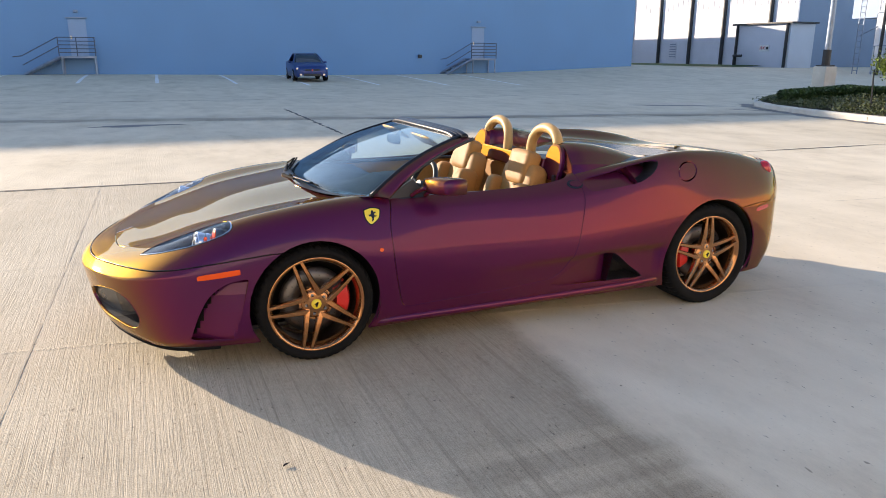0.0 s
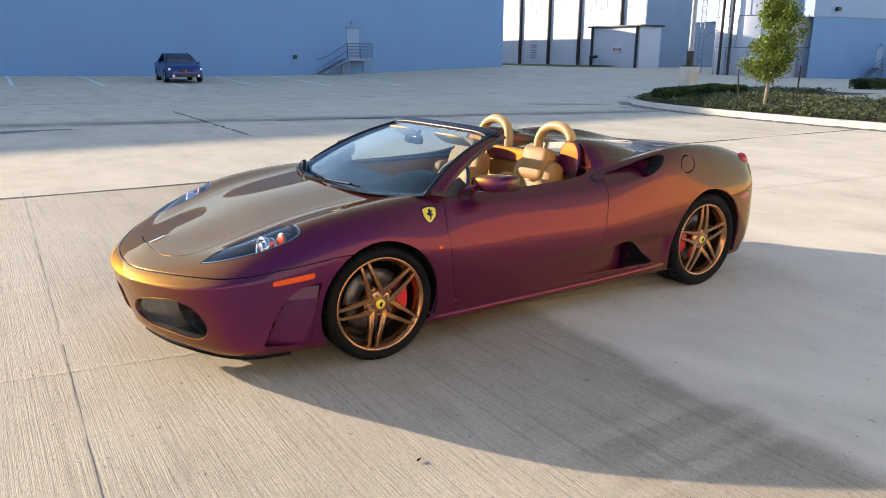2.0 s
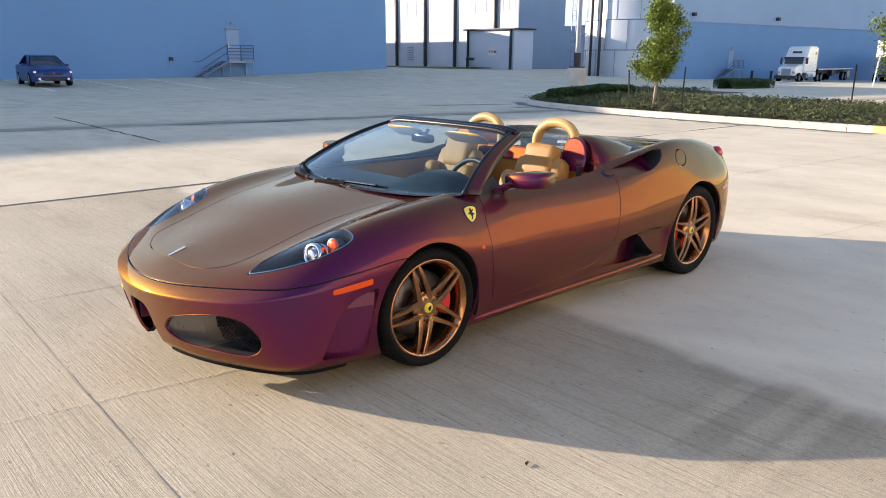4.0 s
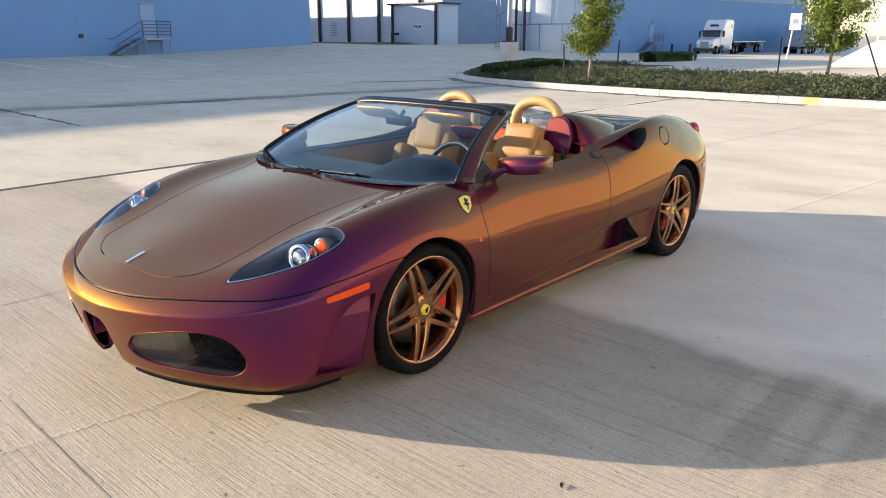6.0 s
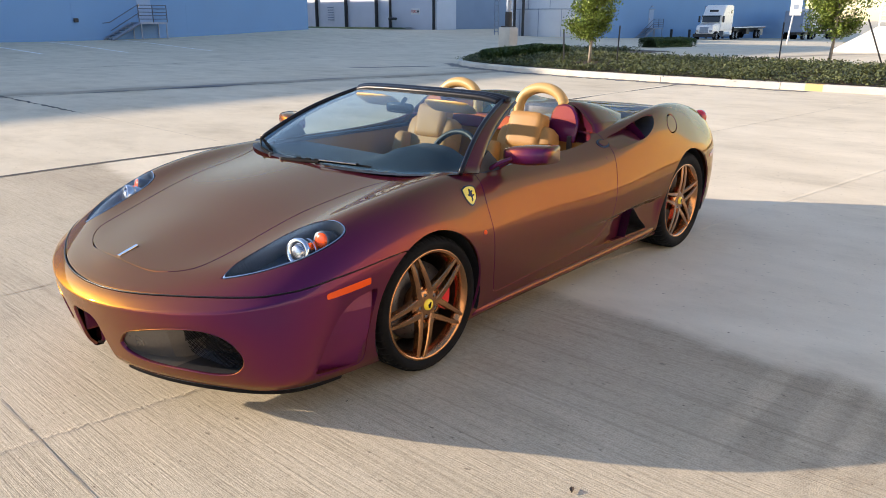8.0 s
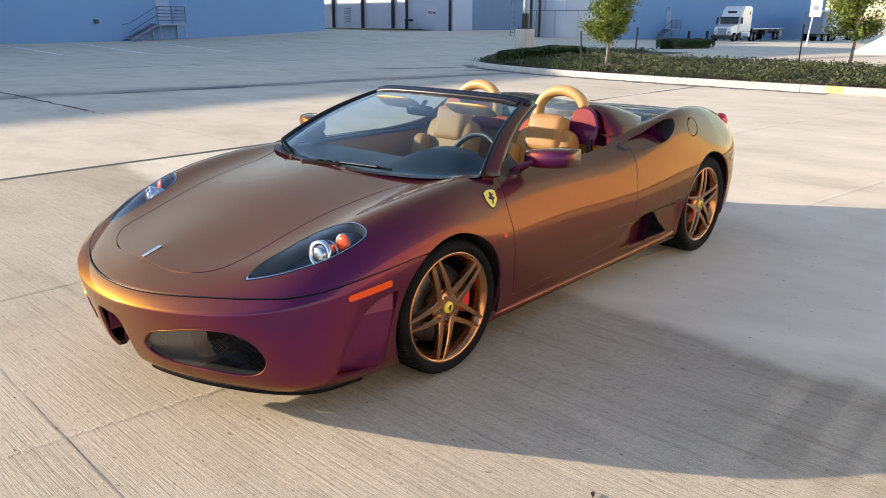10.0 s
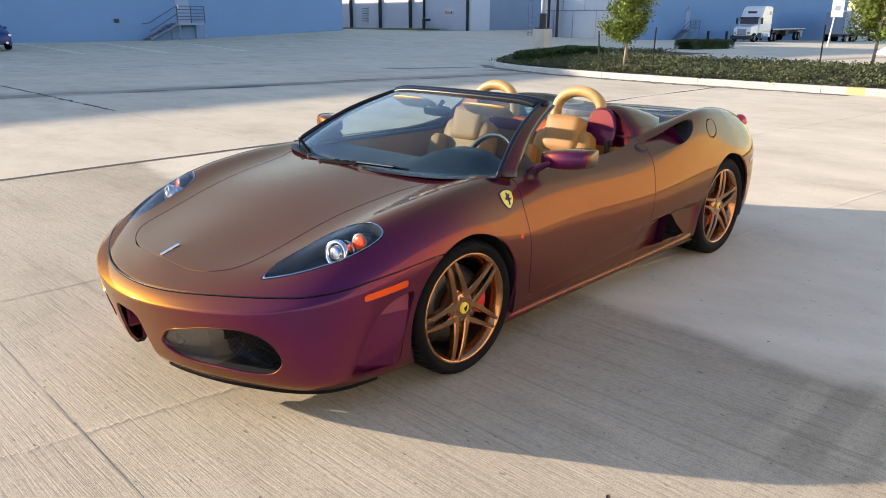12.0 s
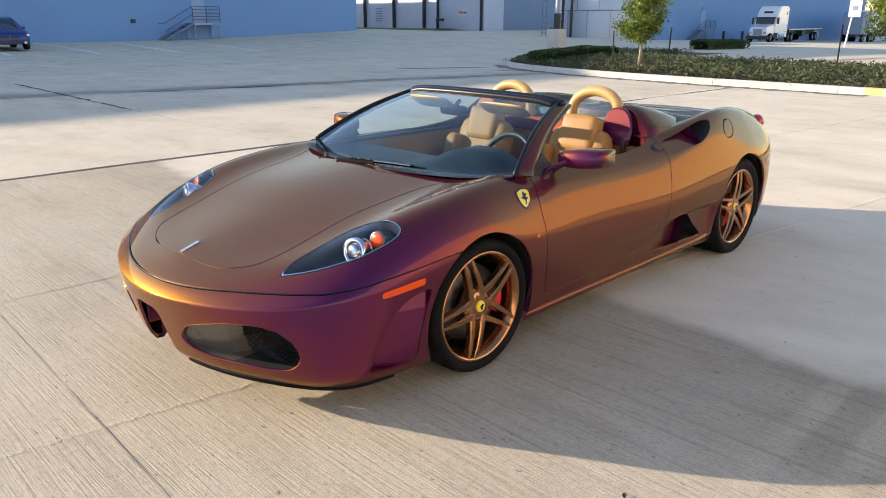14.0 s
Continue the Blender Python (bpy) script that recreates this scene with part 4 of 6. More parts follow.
def scoop_in(v, n):
    """The ramp leans inwards towards its top, so that it faces the sky, and drops into the mouth."""
    t = np.clip((v[:, 0] - 0.36) / 0.34, 0, 1)
    low = np.interp(v[:, 0], [0.37, 0.515, 0.698, 0.787, 0.90], [0.80, 0.815, 0.836, 0.862, 0.93])
    up = np.clip((v[:, 2] - low) / 0.07, 0, 1.5)
    h = np.clip((v[:, 0] - 0.69 + 0.6 * (v[:, 2] - 0.88)) / 0.03, 0, 1)
    return v + np.stack([0 * t, 0.003 + (0.012 + 0.055 * t) * up + 0.13 * h, -0.01 * t], 1)


duct_ramp, duct_hole = duct_skin.split(lambda v: v[:, 0] - 0.535 - 0.12 * (v[:, 2] - 0.33))
scoop_ramp, scoop_hole = scoop_skin.split(lambda v: v[:, 0] - 0.70 + 0.5 * (v[:, 2] - 0.88))
for vent in sunk("brake_vent", vent_skin, vent_in, PAINT, "recessed brake cooling vent, blackened at its front for the slot's shade"):
    vent.data.materials.append(WIPER)
    # faces just behind the front edge turn black, for the slot's deep shade
    for f in vent.data.polygons:
        f.material_index = 1 if f.center.x < vent_edge(f.center.z) + 0.030 and f.center.z > 0.21 else 0
sunk("side_duct_opening", duct_hole, duct_in, DARK, "black opening of the side intake")
sunk("scoop_mouth", scoop_hole, scoop_in, DARK, "black opening of the shoulder scoop")
sunk("side_duct", duct_ramp, duct_in, PAINT, "recessed side air intake ahead of the rear wheel")
sunk("shoulder_scoop", scoop_ramp, scoop_in, PAINT, "sunken ramp of the shoulder scoop on the rear haunch")


def mouth_in(v, n):
    """A shallow smooth cheek towards the car's middle, then the deep duct."""
    t = np.clip((-v[:, 1] - 0.42) / 0.035, 0, 1)
    return v + np.stack([0.012 + 0.075 * np.clip((-v[:, 1] - 0.23) / 0.2, 0, 1) + 0.12 * t, 0 * t, 0.004 + 0 * t], 1)


for intake in sunk("nose_intake", mouth_skin, mouth_in, INTAKE, "oval nose intake with a satin cheek and a black duct"):
    intake.data.materials.append(DARK)
    for f in intake.data.polygons:
        f.material_index = 1 if abs(f.center.y) > 0.435 + 0.25 * abs(f.center.z - 0.325) and min(mouth_skin.v[:, 0]) < f.center.x else 0
sunk("headlight_bowl", lamp_skin, lambda v, n: v - n * 0.075, HOUSING, "dark grey headlight housing")

# painted lip round each nose intake
for m in (1, -1):
    lip_skin = mouth_skin if m > 0 else mouth_skin.mirrored()
    middle = lip_skin.v.mean(axis=0)
    vs, fs = [], []
    for i, j in lip_skin.edges():
        k = len(vs)
        for q in (i, j):
            away = lip_skin.v[q] - middle
            away = away / (np.linalg.norm(away) + 1e-9)
            vs += [lip_skin.v[q] + away * 0.002 + np.array([0.006, 0, 0]), lip_skin.v[q] + away * 0.001 - np.array([0.004, 0, 0]), lip_skin.v[q] - away * 0.006 - np.array([0.001, 0, 0]), lip_skin.v[q] - away * 0.007 + np.array([0.010, 0, 0])]
        fs += [(k + a, k + a + 1, k + a + 5, k + a + 4) for a in range(3)]
    part("intake_lip", mesh_of("intake_lip", vs, fs, PAINT), PAINT, car, "painted lip round the nose intake")

# headlight covers, lamps inside
def lamp_unit():
    for m in (1, -1):
        s = lamp_skin if m > 0 else lamp_skin.mirrored()
        cover = part("headlight", s.mesh("headlight", LAMP_GLASS), LAMP_GLASS, car, "clear teardrop headlight cover")
        cover.visible_shadow = False
        for (x, y, z, r, mat, name) in ((-1.86, -0.733, 0.655, 0.060, CHROME, "projector"), (-1.768, -0.776, 0.694, 0.040, HOUSING, "indicator")):
            d = Vector((-0.93, -0.18 * m, 0.22)).normalized()
            turn = Matrix.Translation((x, y * m, z)) @ d.to_track_quat("Z", "Y").to_matrix().to_4x4()
            vs, fs = lathe([(0.0, 0.0), (r * 0.55, 0.002), (r * 0.60, 0.012), (r * 0.95, 0.018), (r, 0.01), (r, -0.022), (r * 0.93, -0.025), (r * 0.93, -0.034), (r * 0.97, -0.037), (r * 0.95, -0.06), (r * 0.6, -0.08)], 28, "Z")
            part(name, mesh_of(name, [turn @ Vector(v) for v in vs], fs, mat), mat, cover)
            k = 1.0 if name == "projector" else 1.5
            vs, fs = lathe([(0.0, 0.021), (r * 0.3 * k, 0.020), (r * 0.52 * k, 0.017), (r * 0.56 * k, 0.002)], 24, "Z")
            lm = LAMP_METAL if name == "projector" else ORANGE
            part("lens", mesh_of("lens", [turn @ Vector(v) for v in vs], fs, lm), lm, cover)
        vs, fs = [], []
        es = s.edges()
        for i, j in es:
            a, b = s.v[i], s.v[j]
            na, nb = s.n[i], s.n[j]
            k = len(vs)
            c = s.v.mean(axis=0)
            ia, ib = a + (c - a) * 0.03, b + (c - b) * 0.03
            vs += [a + na * 0.001, b + nb * 0.001, ib + nb * 0.003, ia + na * 0.003]
            fs.append((k, k + 1, k + 2, k + 3))
        part("headlight_rim", mesh_of("headlight_rim", vs, fs, CHROME, False), CHROME, cover, "bright rim round the headlight cover")


lamp_unit()


# ---- wheels ----
def spoke_arm(bm, angle, off0, off1, r0, r1, y_hub, y_rim, w0, w1):
    """One tapered arm of a spoke, from hub to rim, its face towards -y."""
    rings = []
    c, s = math.cos(angle), math.sin(angle)
    for k in range(7):
        t = k / 6
        r = r0 + (r1 - r0) * t
        o = off0 + (off1 - off0) * t ** 0.8
        w = (w0 + (w1 - w0) * t) / 2
        y = y_hub + (y_rim - y_hub) * t + 0.010 * math.sin(math.pi * t) * -1
        prof = [(-w, y + 0.006), (-w * 0.7, y), (w * 0.7, y), (w, y + 0.006), (w * 0.9, y + 0.035), (-w * 0.9, y + 0.035)]
        rings.append([bm.verts.new((c * r - s * (o + a), yy, s * r + c * (o + a))) for a, yy in prof])
    for a, b in zip(rings, rings[1:]):
        for k in range(6):
            bm.faces.new((a[k], a[(k + 1) % 6], b[(k + 1) % 6], b[k]))
    bm.faces.new(rings[0]), bm.faces.new(rings[-1][::-1])


def wheel(r, width, at, side, caliper_angle, start):
    """A wheel whose outer face is at y = 0, facing -y; side -1 turns it to the other flank."""
    rim = 0.257
    w = width
    flip = (lambda v: v) if side > 0 else (lambda v: (v[0], -v[1], v[2]))

    def put(name, vs, fs, mat, parent, label="", smooth=True):
        vs = [tuple(np.array(flip(v)) + at) for v in vs]
        if side < 0:
            fs = [f[::-1] for f in fs]
        return part(name, mesh_of(name, vs, fs, mat, smooth), mat, parent, label)

    def put_bm(name, bm, mat, parent, label="", smooth=False):
        bmesh.ops.recalc_face_normals(bm, faces=bm.faces)
        vs = [v.co[:] for v in bm.verts]
        bm.verts.index_update()
        fs = [tuple(v.index for v in f.verts) for f in bm.faces]
        bm.free()
        return put(name, vs, fs, mat, parent, label, smooth)

    lip = [(rim - 0.030, 0.055), (rim - 0.026, 0.035), (rim - 0.014, 0.012), (rim - 0.006, 0.004), (rim + 0.002, 0.003), (rim + 0.006, 0.010), (rim - 0.01, 0.03)]
    vs, fs = lathe(lip, 72)
    whl = put("wheel", vs, [f[::-1] for f in fs], BRONZE, car, "bronze-painted five-spoke alloy wheel with low-profile tyre")
    vs, fs = lathe([(rim - 0.030, w * 0.94), (rim + 0.004, w * 0.95), (rim - 0.022, w * 0.90), (rim - 0.030, 0.055)], 72)
    put("barrel", vs, [f[::-1] for f in fs], BARREL, whl, "inner barrel, coloured dark to stand for its shade")
    # tyre: side walls, shoulders and grooved tread
    prof = [(rim - 0.002, 0.012), (rim + 0.006, 0.004), (rim + 0.018, -0.004), ((rim + r) / 2, -0.010), (r - 0.022, -0.004), (r - 0.012, 0.004), (r - 0.005, 0.014), (r - 0.001, 0.030)]
    groove = [0.26, 0.42, 0.58, 0.74]
    tread = []
    for g in groove:
        y = g * w
        tread += [(r, y - 0.006), (r - 0.008, y - 0.004), (r - 0.008, y + 0.004), (r, y + 0.006)]
    prof = prof + tread + [(r - 0.003, w - 0.02), (r - 0.02, w + 0.002), ((rim + r) / 2, w + 0.008), (rim, w - 0.01)]
    n, sides = len(prof), 192
    vs, fs = [], []
    for k in range(sides):
        a = 2 * math.pi * k / sides
        for i, (pr, py) in enumerate(prof):
            cut = 0.005 if k % 4 == 0 and (5 <= i <= 8 or i >= n - 4 and i < n - 2 or 11 <= i <= 12) else 0.0
            lean = 0.16 * (py / w)
            vs.append(((pr - cut) * math.cos(a + lean), py, (pr - cut) * math.sin(a + lean)))
    for k in range(sides):
        l = (k + 1) % sides
        for i in range(n - 1):
            fs.append((k * n + i, k * n + i + 1, l * n + i + 1, l * n + i))
    tyre = put("tyre", vs, fs, RUBBER, whl, "black low-profile tyre with grooved tread")
    tyre.data.polygons.foreach_set("use_smooth", [i % (n - 1) < 5 for i in range(len(fs))])
    # five forked spokes
    for k in range(5):
        a = start + k * 2 * math.pi / 5
        bm = bmesh.new()
        for sgn in (-1, 1):
            spoke_arm(bm, a, 0.040 * sgn, 0.0215 * sgn, 0.035, rim - 0.008, 0.020, 0.006, 0.034, 0.0185)
        put_bm("spoke", bm, BRONZE, whl)
    vs, fs = lathe([(0.0, 0.020), (0.05, 0.020), (0.072, 0.025), (0.082, 0.036), (0.078, 0.12), (0.0, 0.12)], 40)
    put("hub", vs, [f[::-1] for f in fs], BRONZE, whl)
    vs, fs = lathe([(0.0, 0.009), (0.020, 0.010), (0.026, 0.013), (0.028, 0.024)], 32)
    put("centre_cap", vs, [f[::-1] for f in fs], YELLOW, whl, "yellow wheel centre cap with a black mark")
    bm = bmesh.new()
    box(bm, -0.004, 0.006, 0.0065, 0.0098, -0.014, 0.014, 0.001, Matrix.Rotation(0.35, 4, "Y"))
    box(bm, -0.010, 0.011, 0.0065, 0.0095, 0.001, 0.008, 0.001, Matrix.Rotation(-0.4, 4, "Y"))
    for k in range(5):
        a = start + k * 2 * math.pi / 5
        nut = bmesh.new()
        rod(nut, (0.053 * math.cos(a), 0.020, 0.053 * math.sin(a)), (0.053 * math.cos(a), 0.045, 0.053 * math.sin(a)), 0.0095, 6)
        boss = bmesh.new()
        box(boss, 0.038, 0.092, 0.032, 0.07, -0.016, 0.016, 0.005, Matrix.Rotation(-a, 4, "Y"))
        put_bm("nut_boss", boss, BRONZE, whl)
        put_bm("wheel_nut", nut, LAMP_METAL, whl)
    put_bm("cap_mark", bm, BLACK_GLOSS, whl)
    # brake disc with drilled face, caliper
    vs, fs = lathe([(0.06, 0.105), (0.085, 0.10), (0.095, 0.093), (0.182, 0.093), (0.183, 0.12), (0.09, 0.12)], 60)
    put("brake_disc", vs, [f[::-1] for f in fs], DISC, whl, "drilled steel brake disc")
    bm = bmesh.new()
    for k in range(48):
        a = k * 2 * math.pi / 48
        rr = 0.118 + 0.022 * (k % 3)
        rod(bm, (rr * math.cos(a), 0.0915, rr * math.sin(a)), (rr * math.cos(a), 0.094, rr * math.sin(a)), 0.0035, 6)
    put_bm("disc_holes", bm, DARK, whl)["kind"] = "stuff"
    bm = bmesh.new()
    last = None
    for k in range(9):
        a = caliper_angle + (k / 8 - 0.5) * 0.95
        e = 0.012 * (1 - abs(k / 4 - 1) ** 4)
        ring = [bm.verts.new((rr * math.cos(a), yy, rr * math.sin(a))) for rr, yy in ((0.118 - e * 0.3, 0.09), (0.122, 0.070 - e), (0.185, 0.066 - e), (0.198, 0.08), (0.198, 0.14), (0.118, 0.14))]
        if last:
            for i in range(6):
                bm.faces.new((last[i], last[(i + 1) % 6], ring[(i + 1) % 6], ring[i]))
        else:
            bm.faces.new(ring)
        last = ring
    bm.faces.new(last[::-1])
    put_bm("brake_caliper", bm, RED_CAL, whl, "red brake caliper")
    return whl


wheel(FRONT_R, 0.235, (FRONT_X, -0.937, FRONT_R - 0.003), 1, 0.0, radians(112))
wheel(FRONT_R, 0.235, (FRONT_X, 0.937, FRONT_R - 0.003), -1, 0.0, radians(80))
wheel(REAR_R, 0.285, (REAR_X, -0.942, REAR_R - 0.003), 1, math.pi, radians(92))
wheel(REAR_R, 0.285, (REAR_X, 0.942, REAR_R - 0.003), -1, math.pi, radians(70))


def liner(xc, zc, r):
    for m in (1, -1):
        vs, fs = [], []
        for k in range(33):
            a = -0.35 + k / 32 * (math.pi + 0.7)
            for y, rr in ((-0.935 * m, r + 0.003), (-0.90 * m, r + 0.01), (-0.6 * m, r + 0.012), (-0.58 * m, r * 0.2)):
                vs.append((xc + rr * math.cos(a), y, max(0.11, zc + rr * math.sin(a))))
        for k in range(32):
            for j in range(3):
                fs.append((k * 4 + j, k * 4 + j + 1, k * 4 + j + 5, k * 4 + j + 4))
        part("wheel_liner", mesh_of("wheel_liner", vs, fs, DARK), DARK, car)


liner(FRONT_X, FRONT_R, 0.349)
liner(REAR_X, REAR_R, 0.372)
part("floor_pan", boxed(-1.95, 1.85, -0.74, 0.74, 0.15, 0.175, 0.01), DARK, car)

# added blocks behind the nose and intakes that stop sunlight leaking through
part("nose_light_block", boxed(-2.20, -1.68, -0.27, 0.27, 0.15, 0.47, 0.02), DARK, car)
for m in (1, -1):
    part("duct_light_block", boxed(-1.99, -1.70, *sorted((-0.26 * m, -0.62 * m)), 0.15, 0.47, 0.02), DARK, car)
    part("cheek_light_block", boxed(-2.20, -1.70, *sorted((-0.228 * m, -0.42 * m)), 0.155, 0.44, 0.012), DARK, car)
# sides of the chin opening, also added to block light behind it
for m in (1, -1):
    part("chin_cheek", box(boxed(-2.385, -2.05, *sorted((-0.15 * m, -0.215 * m)), 0.225, 0.42, 0.012), -2.325, -2.05, *sorted((-0.15 * m, -0.215 * m)), 0.155, 0.226, 0.004), PAINT, car)


def chin_lip(name, material, profile, label):
    """A thin blade along the foot of the front bumper, one on each side of the chin opening."""
    foot = [(-1.80, -0.888, 0.141), (-1.95, -0.866, 0.142), (-2.057, -0.811, 0.143), (-2.15, -0.702, 0.145), (-2.23, -0.563, 0.148), (-2.295, -0.408, 0.149), (-2.338, -0.254, 0.151), (-2.352, -0.17, 0.152)]
    line = [np.array(q, float) for q in spline(foot, 6)]
    n = len(profile)
    for m in (1, -1):
        vs, fs = [], []
        for i, q in enumerate(line):
            d = line[min(i + 1, len(line) - 1)] - line[max(i - 1, 0)]
            out = np.array([d[1], -d[0], 0.0])
            out = -out / np.linalg.norm(out) if out[0] * -1 - out[1] < 0 else out / np.linalg.norm(out)
            for o, z in profile:
                p = q + out * o
                vs.append((p[0], p[1] * m, p[2] + z))
        for i in range(len(line) - 1):
            for k in range(n):
                a, b = i * n + k, i * n + (k + 1) % n
                fs.append((a, b, b + n, a + n) if m > 0 else (a, a + n, b + n, b))
        part(name, mesh_of(name, vs, fs, material, False), material, car, label)


chin_lip("chin_lip", WIPER, ((-0.04, 0.006), (0.001, 0.006), (0.005, 0.002), (0.003, -0.008), (-0.006, -0.018), (-0.04, -0.018)), "thin black lip along the bumper's foot")
chin_lip("lip_gap", DARK, ((-0.02, 0.004), (0.0045, 0.004), (0.0045, 0.012), (-0.02, 0.012)), "dark gap above the chin lip")


# ---- the car: details on the body ----
full = half_skin()


def on_body(x, z=None, y=None):
    """The point of the left flank nearest to (x, z), or of the top nearest to (x, y), and its normal."""
    v = full.v
    d = np.hypot(v[:, 0] - x, v[:, 2] - z) + np.where(v[:, 1] < -0.55, 0, 9) if z is not None else np.hypot(v[:, 0] - x, v[:, 1] - y) + np.where(v[:, 2] > 0.5, 0, 9)
    i = int(np.argmin(d))
    return Vector(v[i]), Vector(full.n[i]).normalized()


def stuck(name, x, z, rx, rz, material, label="", lift=0.004, parent=None, points=None):
    """A small plate that follows the flank's skin, on both sides."""
    pts = points or [(x + rx * math.cos(k * math.pi / 8), z + rz * math.sin(k * math.pi / 8)) for k in range(16)]
    px, pz = [p[0] for p in pts], [p[1] for p in pts]
    near = full.finer(np.array([min(px) - 0.01, -1.2, min(pz) - 0.01]), np.array([max(px) + 0.01, -0.5, max(pz) + 0.01]))
    piece, _ = near.split(lambda v: rounded_poly(pts)(v[:, [0, 2]]))
    piece = piece.moved(lambda v, n: v + n * lift).lip(lift + 0.004)
    return [part(name, t.mesh(name, material), material, parent or car, label) for t in (piece, piece.mirrored())]


stuck("side_marker", 0, 0, 0, 0, ORANGE, "orange side marker lamp", 0.004, None, [(-1.890, 0.518), (-1.887, 0.534), (-1.85, 0.541), (-1.70, 0.556), (-1.685, 0.552), (-1.686, 0.535), (-1.70, 0.529), (-1.87, 0.514)])
stuck("repeater_lamp", -0.945, 0.588, 0.011, 0.010, ORANGE, "small round orange repeater lamp", 0.004)
stuck("door_lock", 0.267, 0.772, 0.008, 0.009, PAINT, "small round door lock", 0.002)
stuck("handle", 0.312, 0.846, 0.050, 0.0215, BLACK_GLOSS, "flush dark oval door handle", 0.003)
stuck("handle_grip", 0.318, 0.848, 0.038, 0.0145, PAINT, "painted pull inside the handle recess", 0.007)
shield = [(-1.012, 0.789), (-0.972, 0.796), (-0.932, 0.788), (-0.934, 0.765), (-0.945, 0.745), (-0.984, 0.722), (-1.008, 0.745), (-1.014, 0.768)]
stuck("badge_rim", 0, 0, 0, 0, BLACK_GLOSS, "", 0.0025, None, [((x + 0.973) * 1.17 - 0.973, (z - 0.76) * 1.17 + 0.76) for x, z in shield])
stuck("shield_badge", 0, 0, 0, 0, YELLOW, "yellow enamel shield badge with a black mark", 0.0045, None, shield)
stuck("badge_mark", 0, 0, 0, 0, BLACK_GLOSS, "", 0.0065, None, [(-0.975, 0.787), (-0.964, 0.783), (-0.967, 0.776), (-0.955, 0.779), (-0.952, 0.774), (-0.963, 0.769), (-0.961, 0.760), (-0.951, 0.762), (-0.953, 0.756), (-0.966, 0.753), (-0.970, 0.742), (-0.978, 0.734), (-0.981, 0.740), (-0.976, 0.746), (-0.981, 0.757), (-0.992, 0.759), (-0.994, 0.766), (-0.984, 0.767), (-0.979, 0.774)])

stuck("rear_marker", 0, 0, 0, 0, RED_LENS, "dark red rear side marker lamp", 0.003, None, [(1.655, 0.607), (1.66, 0.626), (1.75, 0.640), (1.775, 0.640), (1.77, 0.620), (1.68, 0.606)])

# bonnet emblem
p, n = on_body(-2.224, y=-0.001)
bm = boxed(-0.010, 0.010, -0.046, 0.046, 0, 0.004, 0.001)
em = part("bonnet_emblem", bm, CHROME, car, "small chrome emblem on the bonnet")
em.matrix_local = Matrix.Translation(p) @ n.to_track_quat("Z", "Y").to_matrix().to_4x4() @ Matrix.Rotation(0, 4, "Z")

# sill ledge and front splitter
for m in (1, -1):
    pts = spline([(-0.95, -0.85 * m, 0.152), (-0.90, -0.880 * m, 0.160), (-0.4, -0.885 * m, 0.168), (0.3, -0.898 * m, 0.182), (0.8, -0.915 * m, 0.205), (0.93, -0.90 * m, 0.212)], 8)
    vs, fs = tube(pts, 0.026, 10, flat=1.0)
    part("side_sill", mesh_of("side_sill", vs, fs, PAINT), PAINT, car)
pts = []
for q in spline([np.array(p) for p in SILL[:5]], 10):
    pts.append((q[0] + 0.03, q[1] * 0.985, 0.144))
pts = [p for p in pts if p[1] > 0.16]
for m in (1, -1):
    vs, fs = tube([(x, y * m, z) for x, y, z in pts], 0.016, 8, flat=0.6)
    part("front_splitter", mesh_of("front_splitter", vs, fs, DARK), DARK, car, "dark front splitter lip")
# mesh grilles in the nose intakes
inside = rounded_poly(MOUTH)
mv = mouth_skin.v


def mouth_x(y, z):
    return mv[int(np.argmin(np.hypot(mv[:, 1] - y, mv[:, 2] - z))), 0]


for m in (1, -1):
    vs, fs = [], []
    zs = 0.16 + np.arange(60) * 0.0042
    for sgn in (-1, 1):
        for k in range(-18, 10):
            ys = -0.45 + k * 0.0235 + sgn * (zs - 0.28) * 1.25
            ok = (ys < -0.43) & (inside(np.stack([ys, zs], 1)) < -0.006)
            run = [(mouth_x(y, z) + 0.085 + 0.25 * max(0, y + 0.62), y * m, z) for y, z in zip(ys[ok], zs[ok])]
            if len(run) > 2:
                v2, f2 = tube([run[0], run[len(run) // 2], run[-1]], 0.0018, 4)
                b = len(vs)
                vs += v2
                fs += [tuple(q + b for q in f) for f in f2]
    bm = mesh_of("grille", vs, fs, BLACK_GLOSS, False)
    part("grille", bm, BLACK_GLOSS, car, "black diamond mesh grille in the intake")

# tail lamps, exhaust
for m in (1, -1):
    vs, fs = lathe([(0, 0.028), (0.025, 0.026), (0.045, 0.016), (0.052, 0.0), (0.055, -0.02), (0.052, -0.06)], 28, "Z")
    t = Matrix.Translation((1.893, -0.765 * m, 0.858)) @ Vector((0.82, -0.42 * m, 0.38)).to_track_quat("Z", "Y").to_matrix().to_4x4()
    part("tail_lamp", mesh_of("tail_lamp", [t @ Vector(v) for v in vs], fs, RED_LENS), RED_LENS, car, "round red tail lamp")
    part("exhaust", rod(bmesh.new(), (1.85, -0.62 * m, 0.36), (2.12, -0.62 * m, 0.36), 0.045, 20), CHROME, car, "steel exhaust pipe")

# ---- windscreen ----
BASE = [(-0.955, -0.805, 0.850), (-1.04, -0.71, 0.845), (-1.12, -0.58, 0.841), (-1.175, -0.36, 0.838), (-1.195, -0.15, 0.837), (-1.2, 0.0, 0.837)]
